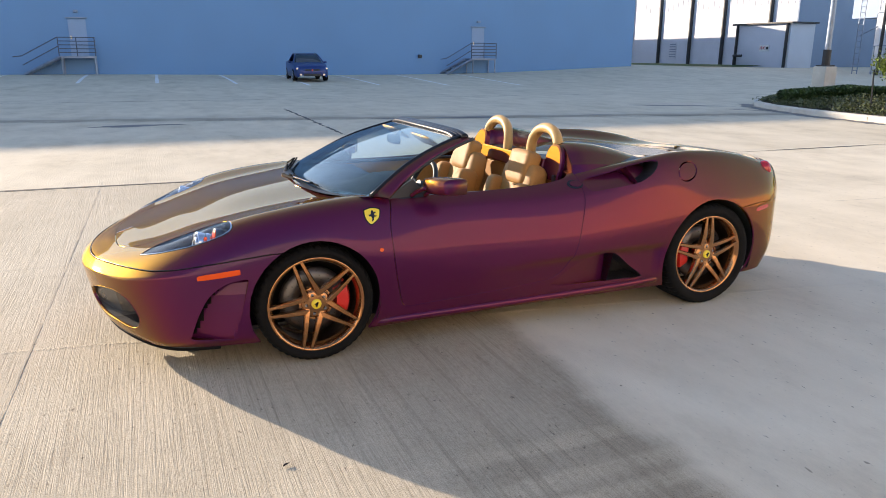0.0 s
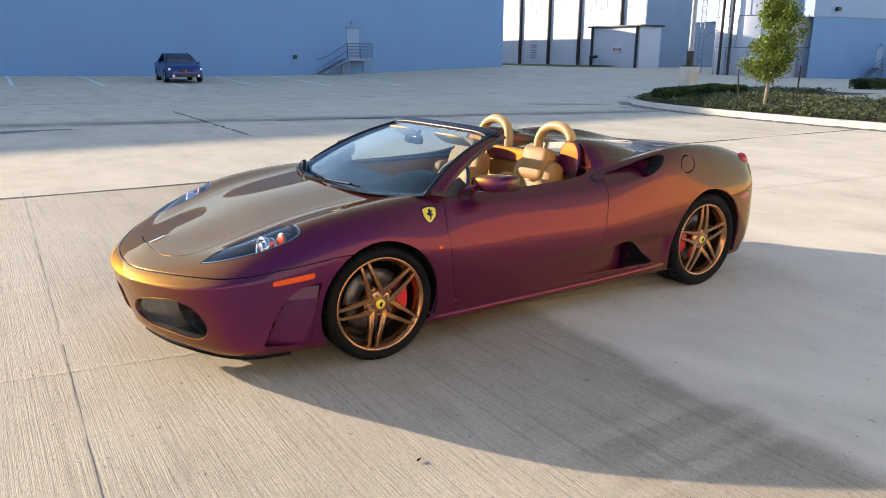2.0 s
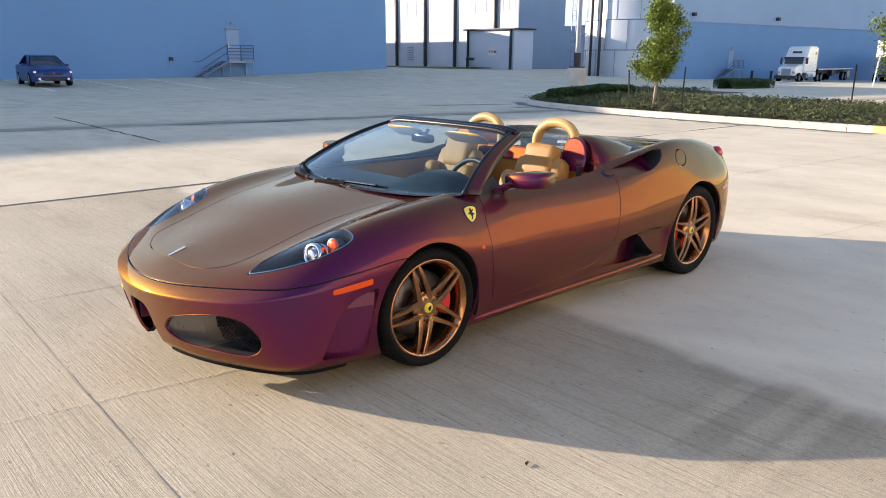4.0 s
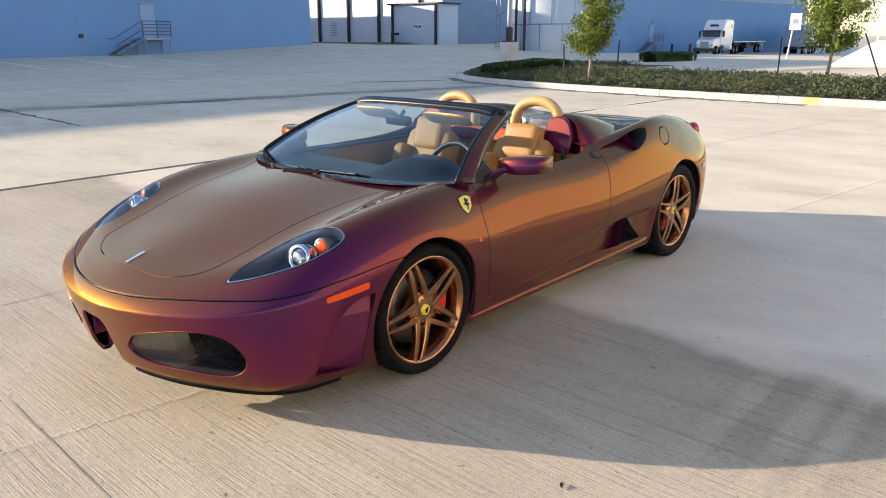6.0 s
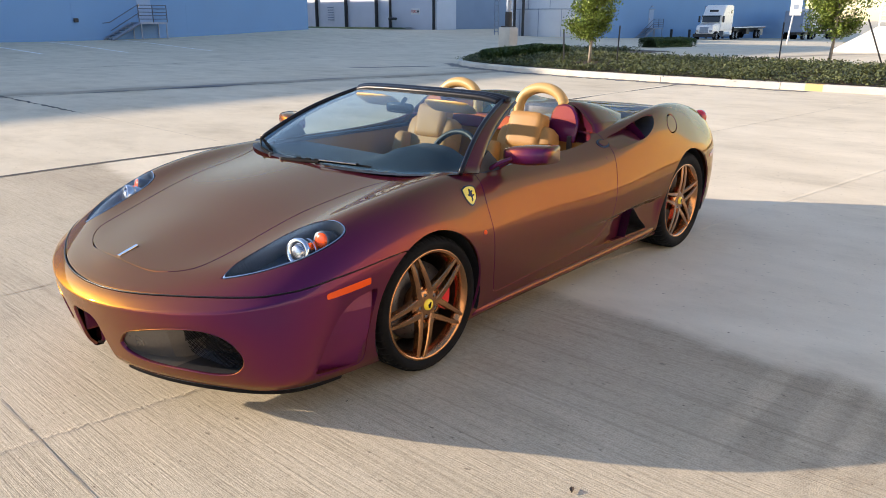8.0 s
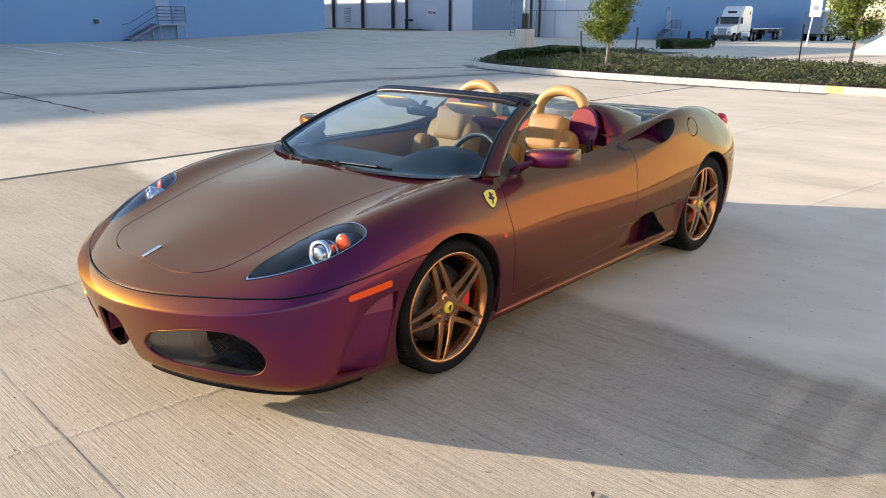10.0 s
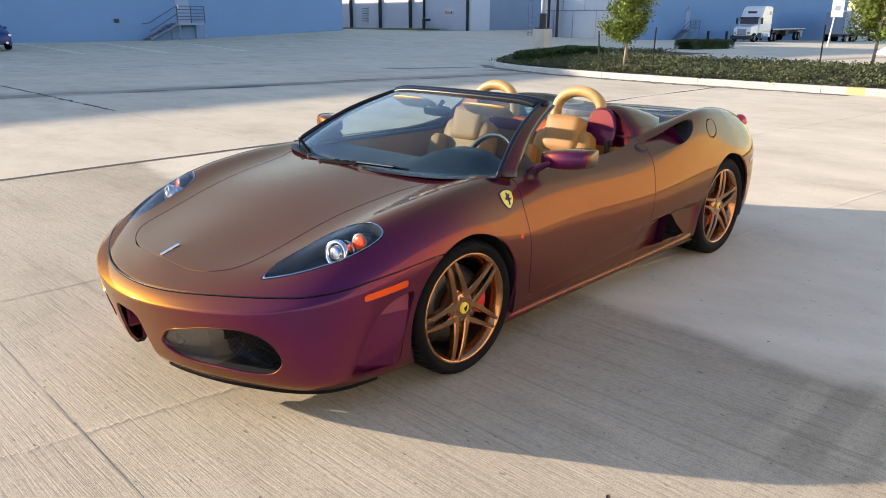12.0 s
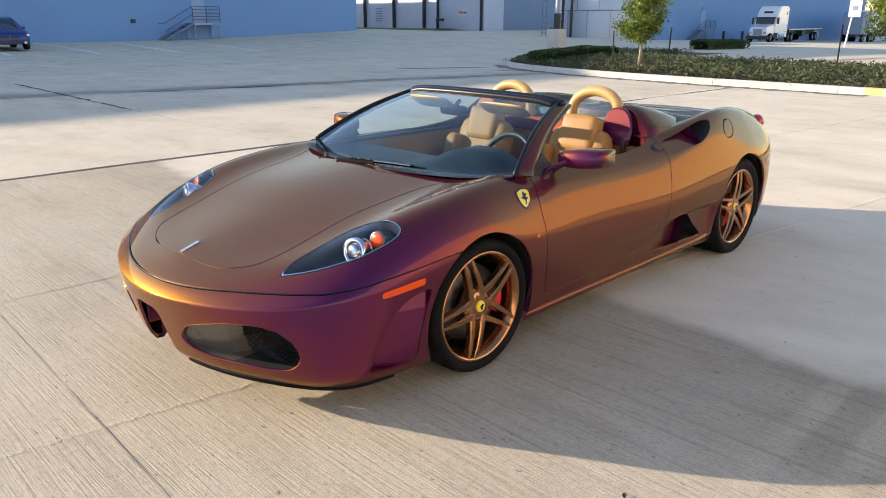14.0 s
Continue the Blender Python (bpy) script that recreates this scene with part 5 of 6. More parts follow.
TOP = [(-0.335, -0.575, 1.128), (-0.338, -0.52, 1.14), (-0.342, -0.44, 1.147), (-0.35, -0.28, 1.151), (-0.356, -0.12, 1.153), (-0.358, 0.0, 1.153)]


def mirror_line(pts):
    p = [tuple(q) for q in pts]
    return p + [(x, -y, z) for x, y, z in reversed(p[:-1])]


base_line, top_line = spline(mirror_line(BASE), 5), spline(mirror_line(TOP), 5)
vs, fs = [], []
steps = 12
for a, b in zip(base_line, top_line):
    for k in range(steps + 1):
        t = k / steps
        q = a * (1 - t) + b * t
        q = q + np.array([-0.05, 0, 0.035]) * math.sin(math.pi * t) * (1 - 0.5 * abs(q[1]))
        vs.append(q)
for i in range(len(base_line) - 1):
    for k in range(steps):
        a = i * (steps + 1) + k
        fs.append((a, a + 1, a + steps + 2, a + steps + 1))
me = mesh_of("windscreen", vs, fs, GLASS)
windscreen = part("windscreen", me, GLASS, car, "clear raked windscreen")
windscreen.visible_shadow = False
sol = windscreen.modifiers.new("thickness", "SOLIDIFY")
sol.thickness, sol.offset = 0.004, -1
edge = [vs[k] for k in range(steps + 1)]
other = [vs[(len(base_line) - 1) * (steps + 1) + k] for k in range(steps, -1, -1)]
loop = edge + [tuple(q) for q in top_line[1:-1]] + other
loop = [np.array(q) for q in loop]


def out_of(q, d, up=0.0, back=0.0):
    s = -1 if q[1] < 0 else 1
    side = min(1.0, abs(q[1]) / 0.5)
    return (q[0] + back, q[1] + s * d * side, q[2] + up)


vs2, fs2 = tube([out_of(q, 0.004, 0.002, 0.0) for q in loop], 0.013, 10)
part("windscreen_seal", mesh_of("windscreen_seal", vs2, fs2, HEADER_M), HEADER_M, windscreen, "black windscreen seal")
outer = [out_of(q, 0.026, -0.004, 0.024) for q in loop]
PILLAR = [(0.004, 0.000, 0.000), (0.013, 0.003, 0.003), (0.022, 0.022, 0.003), (0.031, 0.046, 0.000), (0.036, 0.062, -0.004), (0.030, 0.070, -0.010), (0.000, 0.064, -0.016), (-0.008, 0.020, -0.012)]
for run, turned in ((loop[:len(edge)], False), (loop[-len(edge):][::-1], True)):
    vs2, fs2 = [], []
    for k, q in enumerate(run):
        wide = 1.0 + 0.35 * (1 - k / (len(run) - 1)) ** 2
        vs2 += [out_of(q, d * wide, up, back * wide) for d, back, up in PILLAR]
    n = len(PILLAR)
    for k in range(len(run) - 1):
        for i in range(n):
            j = (i + 1) % n
            f = (k * n + i, k * n + j, (k + 1) * n + j, (k + 1) * n + i)
            fs2.append(f[::-1] if turned else f)
    fs2 += [tuple(range(n)), tuple(range((len(run) - 1) * n, len(run) * n))]
    part("windscreen_pillar", mesh_of("windscreen_pillar", vs2, fs2, PAINT), PAINT, windscreen, "dark painted windscreen pillar")
vs2, fs2 = tube(outer[len(edge) - 1:-len(edge) + 1], 0.025, 14)
part("windscreen_header", mesh_of("windscreen_header", vs2, fs2, HEADER_M), HEADER_M, windscreen, "glossy black windscreen header")
for run in (loop[2:len(edge)], loop[-len(edge):-2]):
    vs2, fs2 = tube([out_of(q, 0.032, -0.012, 0.074) for q in run], 0.010, 10)
    part("frame_seal", mesh_of("frame_seal", vs2, fs2, DARK), DARK, windscreen)
vs2, fs2 = tube([(q[0] - 0.022, q[1] * 0.985, q[2] - 0.006) for q in top_line], 0.019, 12)
part("header_trim", mesh_of("header_trim", vs2, fs2, HEADER_M), HEADER_M, windscreen, "dark padded trim under the header")
# cowl under the glass
vs, fs = [], []
for q in base_line:
    vs += [(q[0] - 0.055 * (1 - 0.6 * abs(q[1])), q[1] * 1.01, q[2] + 0.001), (q[0] + 0.03, q[1] * 0.985, q[2] + 0.002), (q[0] + 0.04, q[1] * 0.985, q[2] - 0.12)]
for i in range(len(base_line) - 1):
    for k in range(2):
        fs.append((3 * i + k, 3 * i + k + 1, 3 * i + k + 4, 3 * i + k + 3))
part("cowl", mesh_of("cowl", vs, fs, DARK), DARK, car, "black cowl panel under the windscreen")
for pivot, elbow, tip in (((-1.245, 0.20, 0.836), (-1.236, -0.10, 0.856), (-1.172, -0.40, 0.852)), ((-1.20, 0.36, 0.836), (-1.165, 0.50, 0.856), (-1.09, 0.62, 0.880))):
    p, e, c = Vector(pivot), Vector(elbow), Vector(tip)
    arm = part("wiper_arm", rod(bmesh.new(), p, e, 0.011, 8, 0.007), WIPER, car, "black wiper arm")
    part("pivot_cap", rod(bmesh.new(), p - Vector((0, 0, 0.02)), p + Vector((0, 0, 0.012)), 0.016, 12, 0.012), DARK, arm)
    away = Vector((0.018, 0, 0.006))
    bm = rod(bmesh.new(), p.lerp(c, 0.12) + away, p.lerp(c, 0.55) + away * 1.1, 0.0055, 6)
    rod(bm, p.lerp(c, 0.55) + away * 1.1, c + away, 0.0055, 6)
    part("wiper_blade", bm, WIPER, arm)
    for k in range(7):
        at = p.lerp(c, 0.2 + 0.11 * k) + Vector((0.008, 0, 0.014))
        part("blade_clip", rod(bmesh.new(), at - (c - p) * 0.025, at + (c - p) * 0.025, 0.0075, 6, 0.006), WIPER, arm)
    part("blade_bridge", rod(bmesh.new(), e + Vector((0, 0, 0.012)), e.lerp(c, 0.75) + Vector((0.004, 0, 0.014)), 0.004, 6), LAMP_METAL if pivot[1] < 0.3 else WIPER, arm)

# ---- cabin ----
def soft(bm, segs=2):
    bmesh.ops.subdivide_edges(bm, edges=bm.edges[:], cuts=segs, use_grid_fill=True)
    for _ in range(3 if segs < 6 else 7):
        bmesh.ops.smooth_vert(bm, verts=bm.verts[:], factor=0.5, use_axis_x=True, use_axis_y=True, use_axis_z=True)
    return bm


def cushion(x0, x1, y0, y1, z0, z1, m=None, cuts=4):
    """A padded block with rounded, full sides."""
    bm = bmesh.new()
    box(bm, x0, x1, y0, y1, z0, z1)
    soft(bm, cuts)
    if m is not None:
        bmesh.ops.transform(bm, matrix=m, verts=bm.verts)
    return bm


part("cabin_floor", boxed(-0.88, 0.36, -0.74, 0.74, 0.17, 0.22, 0.01), LEATHER, car)
part("tunnel", boxed(-0.95, 0.34, -0.11, 0.11, 0.2, 0.48, 0.04), LEATHER, car, "tan leather centre tunnel")
for m in (1, -1):
    vs, fs = [], []
    for x, y in ((-0.88, -0.745), (-0.80, -0.765), (-0.5, -0.775), (0.0, -0.78), (0.25, -0.775), (0.33, -0.70)):
        vs += [(x, (y + 0.0) * m, 0.25), (x, (y + 0.03) * m, 0.50), (x, (y + 0.01) * m, 0.70), (x, (y + 0.006) * m, 0.79), (x, (y - 0.004) * m, 0.815)]
    for i in range(5):
        for k in range(4):
            fs.append((5 * i + k, 5 * i + k + 1, 5 * i + k + 6, 5 * i + k + 5))
    part("door_card", mesh_of("door_card", vs, fs, LEATHER), LEATHER, car, "tan leather inner door panel")
    part("door_top", boxed(-0.88, 0.28, *sorted((-0.742 * m, -0.788 * m)), 0.808, 0.830, 0.010), DASH, car, "dark padded door top")
    part("armrest", cushion(-0.55, 0.1, *sorted((-0.68 * m, -0.78 * m)), 0.52, 0.60), LEATHER, car, smooth=True)
    # seat
    sx = -0.045 if m > 0 else -0.125
    seat = part("seat", cushion(-0.42 + sx, 0.12 + sx, -0.36 * m - 0.24, -0.36 * m + 0.24, 0.30, 0.46), LEATHER, car, "tan leather bucket seat", True)
    lean = Matrix.Translation((0.10 + sx, -0.36 * m, 0.345)) @ Matrix.Rotation(radians(17), 4, "Y")
    part("backrest", cushion(-0.05, 0.09, -0.215, 0.215, 0.0, 0.61, lean, 7), LEATHER, seat, smooth=True)
    for s in (-1, 1):
        part("bolster", cushion(-0.13, 0.03, s * 0.19 - 0.05, s * 0.19 + 0.05, 0.0, 0.47, lean, 4), LEATHER, seat, smooth=True)
    part("headrest", cushion(-0.065, 0.045, -0.130, 0.130, 0.45, 0.68, lean, 5), LEATHER, seat, "tan padded headrest", True)
    # hoop with its painted shell
    pts = []
    for k in range(25):
        a = math.pi * k / 24
        pts.append((0.375 + 0.02 * math.sin(a), -0.347 * m + 0.175 * math.cos(a), 0.985 + 0.152 * math.sin(a) ** 0.8 if 0 < k < 24 else 0.985))
    inner = [(0.37, -0.347 * m + 0.178, 0.92), (0.37, -0.347 * m + 0.18, 0.84)]
    pts = [*inner[::-1], *pts, (0.375, -0.347 * m - 0.176, 0.962)] if m > 0 else [(0.375, -0.347 * m + 0.176, 0.962)] + pts + [(x, y - 0.356, z) for x, y, z in inner]
    pts = [q for q in pts if abs(q[1]) < 0.49 or q[2] > 1.025]
    vs, fs = tube(pts, 0.034, 14)
    part("roll_hoop", mesh_of("roll_hoop", vs, fs, HOOP_LEATHER), HOOP_LEATHER, car, "tan leather-wrapped roll hoop")
    slim = spline([(-0.645, 0.83), (-0.655, 0.93), (-0.632, 1.0), (-0.585, 1.045), (-0.52, 1.052), (-0.475, 1.03), (-0.452, 0.97), (-0.45, 0.83)], 5)
    wide = np.vstack([[(-0.795, 0.83), (-0.785, 0.855), (-0.772, 0.885), (-0.757, 0.915), (-0.742, 0.944), (-0.736, 0.950)],
                      spline([(-0.728, 0.954), (-0.69, 0.985), (-0.645, 1.022), (-0.585, 1.05), (-0.52, 1.055), (-0.472, 1.035), (-0.446, 0.97), (-0.445, 0.83)], 5)])
    for name, mat, outline, sections, tag in (("hoop_shell", PAINT, slim, ((0.300, -0.010, 1), (0.308, 0, 1), (0.350, 0, 1), (0.354, -0.006, 1)), "glossy painted hoop surround that shows gold in the sun"),
                                              ("hoop_fairing", PAINT, wide, ((0.330, -0.004, 1), (0.338, 0.004, 1), (0.44, 0.008, 0.99), (0.55, 0.008, 0.93), (0.68, 0.006, 0.80), (0.82, 0, 0.62), (0.98, -0.01, 0.36)), "painted fairing behind the roll hoop")):
        vs, fs = [], []
        n = len(outline)
        for x, g, tall in sections:
            for y, z in outline:
                vs.append((x + 0.22 * max(0.0, z - 0.86), ((y + 0.55) * (1 + g / 0.1) - 0.55 - 0.03 * (1 - tall)) * m, 0.86 + (z - 0.86) * (1 + g / 0.19) * (tall if z > 0.86 else 1)))
        for k in range(len(sections) - 1):
            for i in range(n):
                j = (i + 1) % n
                fs.append((k * n + i, k * n + j, (k + 1) * n + j, (k + 1) * n + i))
        fs += [tuple(range(n)), tuple(range((len(sections) - 1) * n, len(sections) * n))[::-1]]
        part(name, mesh_of(name, vs, fs if m > 0 else [f[::-1] for f in fs], mat, name == "hoop_fairing"), mat, car, tag)
    part("belt_guide", boxed(0.29, 0.31, *sorted((-0.60 * m, -0.63 * m)), 0.6, 0.87, 0.004), DARK, car)
part("bulkhead", boxed(0.33, 0.40, -0.74, 0.74, 0.2, 0.855, 0.02), LEATHER, car, "tan leather panel behind the seats")
bm = boxed(-0.03, 0.03, -0.46, 0.46, -0.05, 0.05, 0.014, Matrix.Translation((0.325, 0, 0.90)) @ Matrix.Rotation(radians(14), 4, "Y"))
part("rear_shelf_trim", bm, PAINT, car, "glossy gold trim panel between the hoops")
part("rear_shelf", boxed(0.36, 0.5, -0.66, 0.66, 0.83, 0.945, 0.02), DARK, car)
deflector = part("wind_deflector", boxed(0.400, 0.405, -0.155, 0.155, 0.93, 1.095, 0.001), GLASS, car, "clear wind deflector between the hoops")
deflector.visible_shadow = False
# dashboard
vs, fs = [], []
for y in np.linspace(-0.76, 0.76, 31):
    e = float(np.interp(abs(y), [-q[1] for q in BASE[::-1]], [-q[0] for q in BASE[::-1]]))
    hump = 0.105 * math.exp(-(abs(y + 0.36) / 0.235) ** 3.4)
    for x, z in ((-e + 0.005, 0.80), (-e + 0.06, 0.812), (min(-0.90, -e + 0.25), 0.815 + 0.22 * hump), (-0.78, 0.815 + 0.80 * hump), (-0.64, 0.80 + hump), (-0.58, 0.77 + hump * 0.92), (-0.59, 0.70), (-0.66, 0.45)):
        vs.append((x, y, z))
for i in range(30):
    for k in range(7):
        fs.append((8 * i + k, 8 * i + k + 1, 8 * i + k + 9, 8 * i + k + 8))
part("dashboard", mesh_of("dashboard", vs, fs, DASH), DASH, car, "dark blue-grey leather dashboard with instrument hood")
sw = Matrix.Translation((-0.50, -0.36, 0.79)) @ Matrix.Rotation(radians(-66), 4, "Y")
vs, fs = tube([sw @ Vector((0.175 * math.cos(a), 0.175 * math.sin(a), 0)) for a in np.linspace(0, 2 * math.pi, 36, endpoint=False)], 0.016, 10, True)
wheel_rim = part("steering_wheel", mesh_of("steering_wheel", vs, fs, DASH), DASH, car, "dark leather steering wheel")
bm = bmesh.new()
for a in (0.2, 2.94, 4.71):
    rod(bm, sw @ Vector((0, 0, 0.02)), sw @ Vector((0.17 * math.sin(a), 0.17 * math.cos(a), 0)), 0.014, 6)
rod(bm, sw @ Vector((0, 0, -0.06)), sw @ Vector((0, 0, 0.03)), 0.05, 20)
part("wheel_hub", bm, DASH, wheel_rim)
# rear-view mirror and sun visors under the header
bm = cushion(-0.575, -0.535, -0.11, 0.10, 1.035, 1.095, None, 3)
rvm = part("rear_view_mirror", bm, BLACK_GLOSS, car, "dark interior rear-view mirror", True)
part("mirror_stem", rod(bmesh.new(), (-0.55, 0, 1.07), (-0.50, 0, 1.115), 0.012, 8), BLACK_GLOSS, rvm)
for m in (1, -1):
    tilt = Matrix.Translation((-0.435, -0.29 * m, 1.080)) @ Matrix.Rotation(radians(34), 4, "Y")
    part("sun_visor", cushion(-0.075, 0.06, -0.175, 0.175, -0.008, 0.008, tilt, 3), HOOP_LEATHER, car, "tan sun visor folded under the header", True)

# ---- door mirrors ----
for m in (1, -1):
    vs, fs = [], []
    rings, seg = 12, 16
    for k in range(rings + 1):
        t = k / rings
        y = -0.845 - 0.22 * t
        w = (0.045 + 0.040 * math.sin(math.pi * min(1, t * 1.15) * 0.62)) * (1 if t < 0.9 else 0.92)
        h = 0.027 + 0.023 * math.sin(math.pi * (0.15 + 0.62 * t))
        xc = -0.625 + 0.075 * t
        zc = 0.892 + 0.026 * t
        for j in range(seg):
            a = 2 * math.pi * j / seg
            ca, sa = math.cos(a), math.sin(a)
            x = xc + w * (abs(ca) ** 0.6) * (1 if ca > 0 else -1)
            z = zc + h * (abs(sa) ** 0.55) * (1 if sa > 0 else -1) + 0.012 * (1 - t)
            vs.append((min(x, xc + 0.052), y * m, z))
    for k in range(rings):
        for j in range(seg):
            l = (j + 1) % seg
            f = (k * seg + j, k * seg + l, (k + 1) * seg + l, (k + 1) * seg + j)
            fs.append(f if m < 0 else f[::-1])
    fs += [tuple(range(seg)), tuple(range(rings * seg, (rings + 1) * seg))[::-1]]
    dm = part("door_mirror", mesh_of("door_mirror", vs, fs, PAINT), PAINT, car, "painted door mirror on twin arms")
    part("mirror_glass", boxed(-0.556, -0.553, *sorted((-0.885 * m, -1.04 * m)), 0.875, 0.945, 0.001), CHROME, dm)
    for z0, x0 in ((0.838, -0.70), (0.836, -0.62)):
        vs, fs = tube(spline([(x0 - 0.02, -0.80 * m, z0), (x0 + 0.0, -0.84 * m, z0 + 0.03), (x0 + 0.03, -0.90 * m, z0 + 0.06)], 5), 0.012, 8)
        part("mirror_arm", mesh_of("mirror_arm", vs, fs, PAINT), PAINT, dm)
    vs = [(-0.90, -0.812 * m, 0.825), (-0.66, -0.815 * m, 0.83), (-0.63, -0.80 * m, 0.845), (-0.70, -0.775 * m, 0.925), (-0.90, -0.80 * m, 0.84), (-0.68, -0.795 * m, 0.83)]
    bm = bmesh.new()
    q = [bm.verts.new(v) for v in vs[:4]] 
    bm.faces.new(q)
    r = bmesh.ops.extrude_face_region(bm, geom=bm.faces[:])
    bmesh.ops.translate(bm, vec=(0, 0.02 * m, 0), verts=[g for g in r["geom"] if isinstance(g, bmesh.types.BMVert)])
    part("mirror_corner", bm, DARK, car, "black corner piece at the mirror foot")


# ---- planted island with its kerb ----
KERB = spline([(14.86, -22.0), (14.86, -8.0), (14.86, 0.0), (14.87, 4.0), (15.05, 8.0), (15.6, 11.2), (16.35, 13.4), (17.4, 15.0), (19.0, 16.0), (22.0, 16.5), (27.0, 16.6)], 24)
island = thing("planting_island", label="raised planting bed edged by a pale concrete kerb", category="planting bed", kind="structure")


def along_path(path):
    d = np.concatenate([[0], np.cumsum(np.hypot(*np.diff(path, axis=0).T))])
    return d, lambda s: np.array([np.interp(s, d, path[:, 0]), np.interp(s, d, path[:, 1])])


kd, kerb_at = along_path(KERB)


def kerb_piece(s0, s1, name, material, label="", grow=0.0):
    vs, fs = [], []
    n = 7
    for k in range(n):
        s = s0 + (s1 - s0) * k / (n - 1)
        p, q = kerb_at(s - 0.05), kerb_at(s + 0.05)
        t = (q - p) / np.hypot(*(q - p))
        inward = np.array([t[1], -t[0]])
        c = kerb_at(s)
        for o, z in ((0.0 - grow, -0.05), (0.0 - grow, 0.115 + grow), (0.02, 0.145 + grow), (0.05, 0.155 + grow), (0.17, 0.155 + grow), (0.18, 0.0)):
            vs.append((c[0] + inward[0] * o, c[1] + inward[1] * o, z))
    for k in range(n - 1):
        for j in range(5):
            fs.append((6 * k + j, 6 * k + 6 + j, 6 * k + 7 + j, 6 * k + 1 + j))
    fs += [tuple(range(6))[::-1], tuple(range(6 * n - 6, 6 * n))]
    part(name, mesh_of(name, vs, fs, material, False), material, island, label)


s = 0.4
while s < kd[-1] - 3.1:
    kerb_piece(s, s + 3.035, "kerb_stone", KERB_M)
    s += 3.05
sy = float(np.interp(2.0, KERB[:200, 1], kd[:200]))
kerb_piece(sy - 0.14, sy + 0.24, "yellow_marking", YELLOW_PAINT, "faded yellow paint on the kerb", 0.003)
# gutter stain in front of the kerb
strip_on_ground("gutter", [tuple(kerb_at(v) + np.array([-0.3, 0.1])) for v in np.linspace(24, 38, 9)], 0.35, STAIN, "dark damp gutter line beside the kerb", "gutter", 0.005, 0.5, 77)


def bed_z(x, y):
    """The bed's soil: a low mound behind the kerb."""
    d = min(np.min(np.hypot(KERB[::4, 0] - x, KERB[::4, 1] - y)), 40)
    return 0.12 + 0.17 * ease(d, 0.1, 2.6)


vs, fs = [], []
path = KERB[::6]
for p, q in zip(path, np.vstack([path[1:], path[-1:] * 2 - path[-2:-1]])):
    t = (q - p) / (np.hypot(*(q - p)) + 1e-9)
    inw = np.array([t[1], -t[0]])
    for o in (0.12, 0.6, 1.2, 2.0, 3.2, 5.5):
        x, y = p + inw * o
        vs.append((x, y, bed_z(x, y)))
for i in range(len(path) - 1):
    for j in range(5):
        a = i * 6 + j
        fs.append((a, a + 6, a + 7, a + 1))
part("soil", mesh_of("soil", vs, fs, SOIL), SOIL, island, "brown mulch")


def leaf_mat(name, dark, light):
    m = Mat(name, light, 0.55)
    g = m.node("NewGeometry")
    m.color(m.ramp(g.outputs["Random Per Island"], [(0.0, dark), (0.55, light), (1.0, [min(1, c * 1.5) for c in light])]))
    m.set("Subsurface Weight", 0.0)
    return m.m


SHRUB = leaf_mat("ground_cover_leaf", (0.020, 0.030, 0.010), (0.10, 0.115, 0.040))
HEDGE = leaf_mat("hedge_leaf", (0.015, 0.035, 0.010), (0.045, 0.085, 0.022))
TREE_LEAF = leaf_mat("tree_leaf", (0.075, 0.11, 0.015), (0.19, 0.25, 0.04))
BARK = grainy("bark", (0.30, 0.25, 0.19), 0.85, 0.25, 9, 60, 0.4)
GRASS = grainy("grass", (0.05, 0.09, 0.02), 0.9, 0.35, 3, 30, 0.5)


def leaves(points, size, rnd, droop=0.5):
    """Small folded leaves at points, each two triangles turned at random."""
    vs, fs = [], []
    for p in points:
        a = rnd.uniform(0, 2 * math.pi)
        e = rnd.uniform(-0.5, 1.2) * droop + 0.2
        l = size * rnd.uniform(0.7, 1.35)
        d = np.array([math.cos(a) * math.cos(e), math.sin(a) * math.cos(e), math.sin(e)])
        s = np.array([-math.sin(a), math.cos(a), rnd.uniform(-0.6, 0.6)]) * l * 0.36
        b = np.asarray(p)
        k = len(vs)
        vs += [b, b + d * l * 0.5 + s + (0, 0, l * 0.08), b + d * l, b + d * l * 0.5 - s + (0, 0, l * 0.08)]
        fs += [(k, k + 1, k + 2), (k, k + 2, k + 3)]
    return vs, fs


def ground_cover():
    rnd = random.Random(11)
    pts = []
    clumps = []
    for _ in range(5600):
        sv = rnd.uniform(4, kd[-1] - 2)
        c = kerb_at(sv)
        p, q = kerb_at(sv - 0.1), kerb_at(sv + 0.1)
        t = (q - p) / np.hypot(*(q - p))
        inw = np.array([t[1], -t[0]])
        o = 0.28 + rnd.random() ** 1.1 * 4.6
        x, y = c + inw * o
        if (x - 16.56) ** 2 + (y - 8.98) ** 2 < 0.3:
            continue
        clumps.append((x, y, bed_z(x, y), rnd.uniform(0.12, 0.27) * (0.8 if o < 0.5 else 1)))
    for x, y, z, h in clumps:
        for _ in range(30):
            a, r = rnd.uniform(0, 6.28), abs(rnd.gauss(0, 0.17))
            pts.append((x + r * math.cos(a), y + r * math.sin(a), z + h * rnd.uniform(0.15, 1.0) * (1 - 0.5 * min(1, r / 0.4))))
    vs, fs = leaves(pts, 0.058, rnd, 0.8)
    ob = new("ground_cover", mesh_of("ground_cover", vs, fs, SHRUB, False))
    tagged(ob, "low dense green ground-cover shrubs filling the planting bed", "shrubs", kind="stuff")


ground_cover()


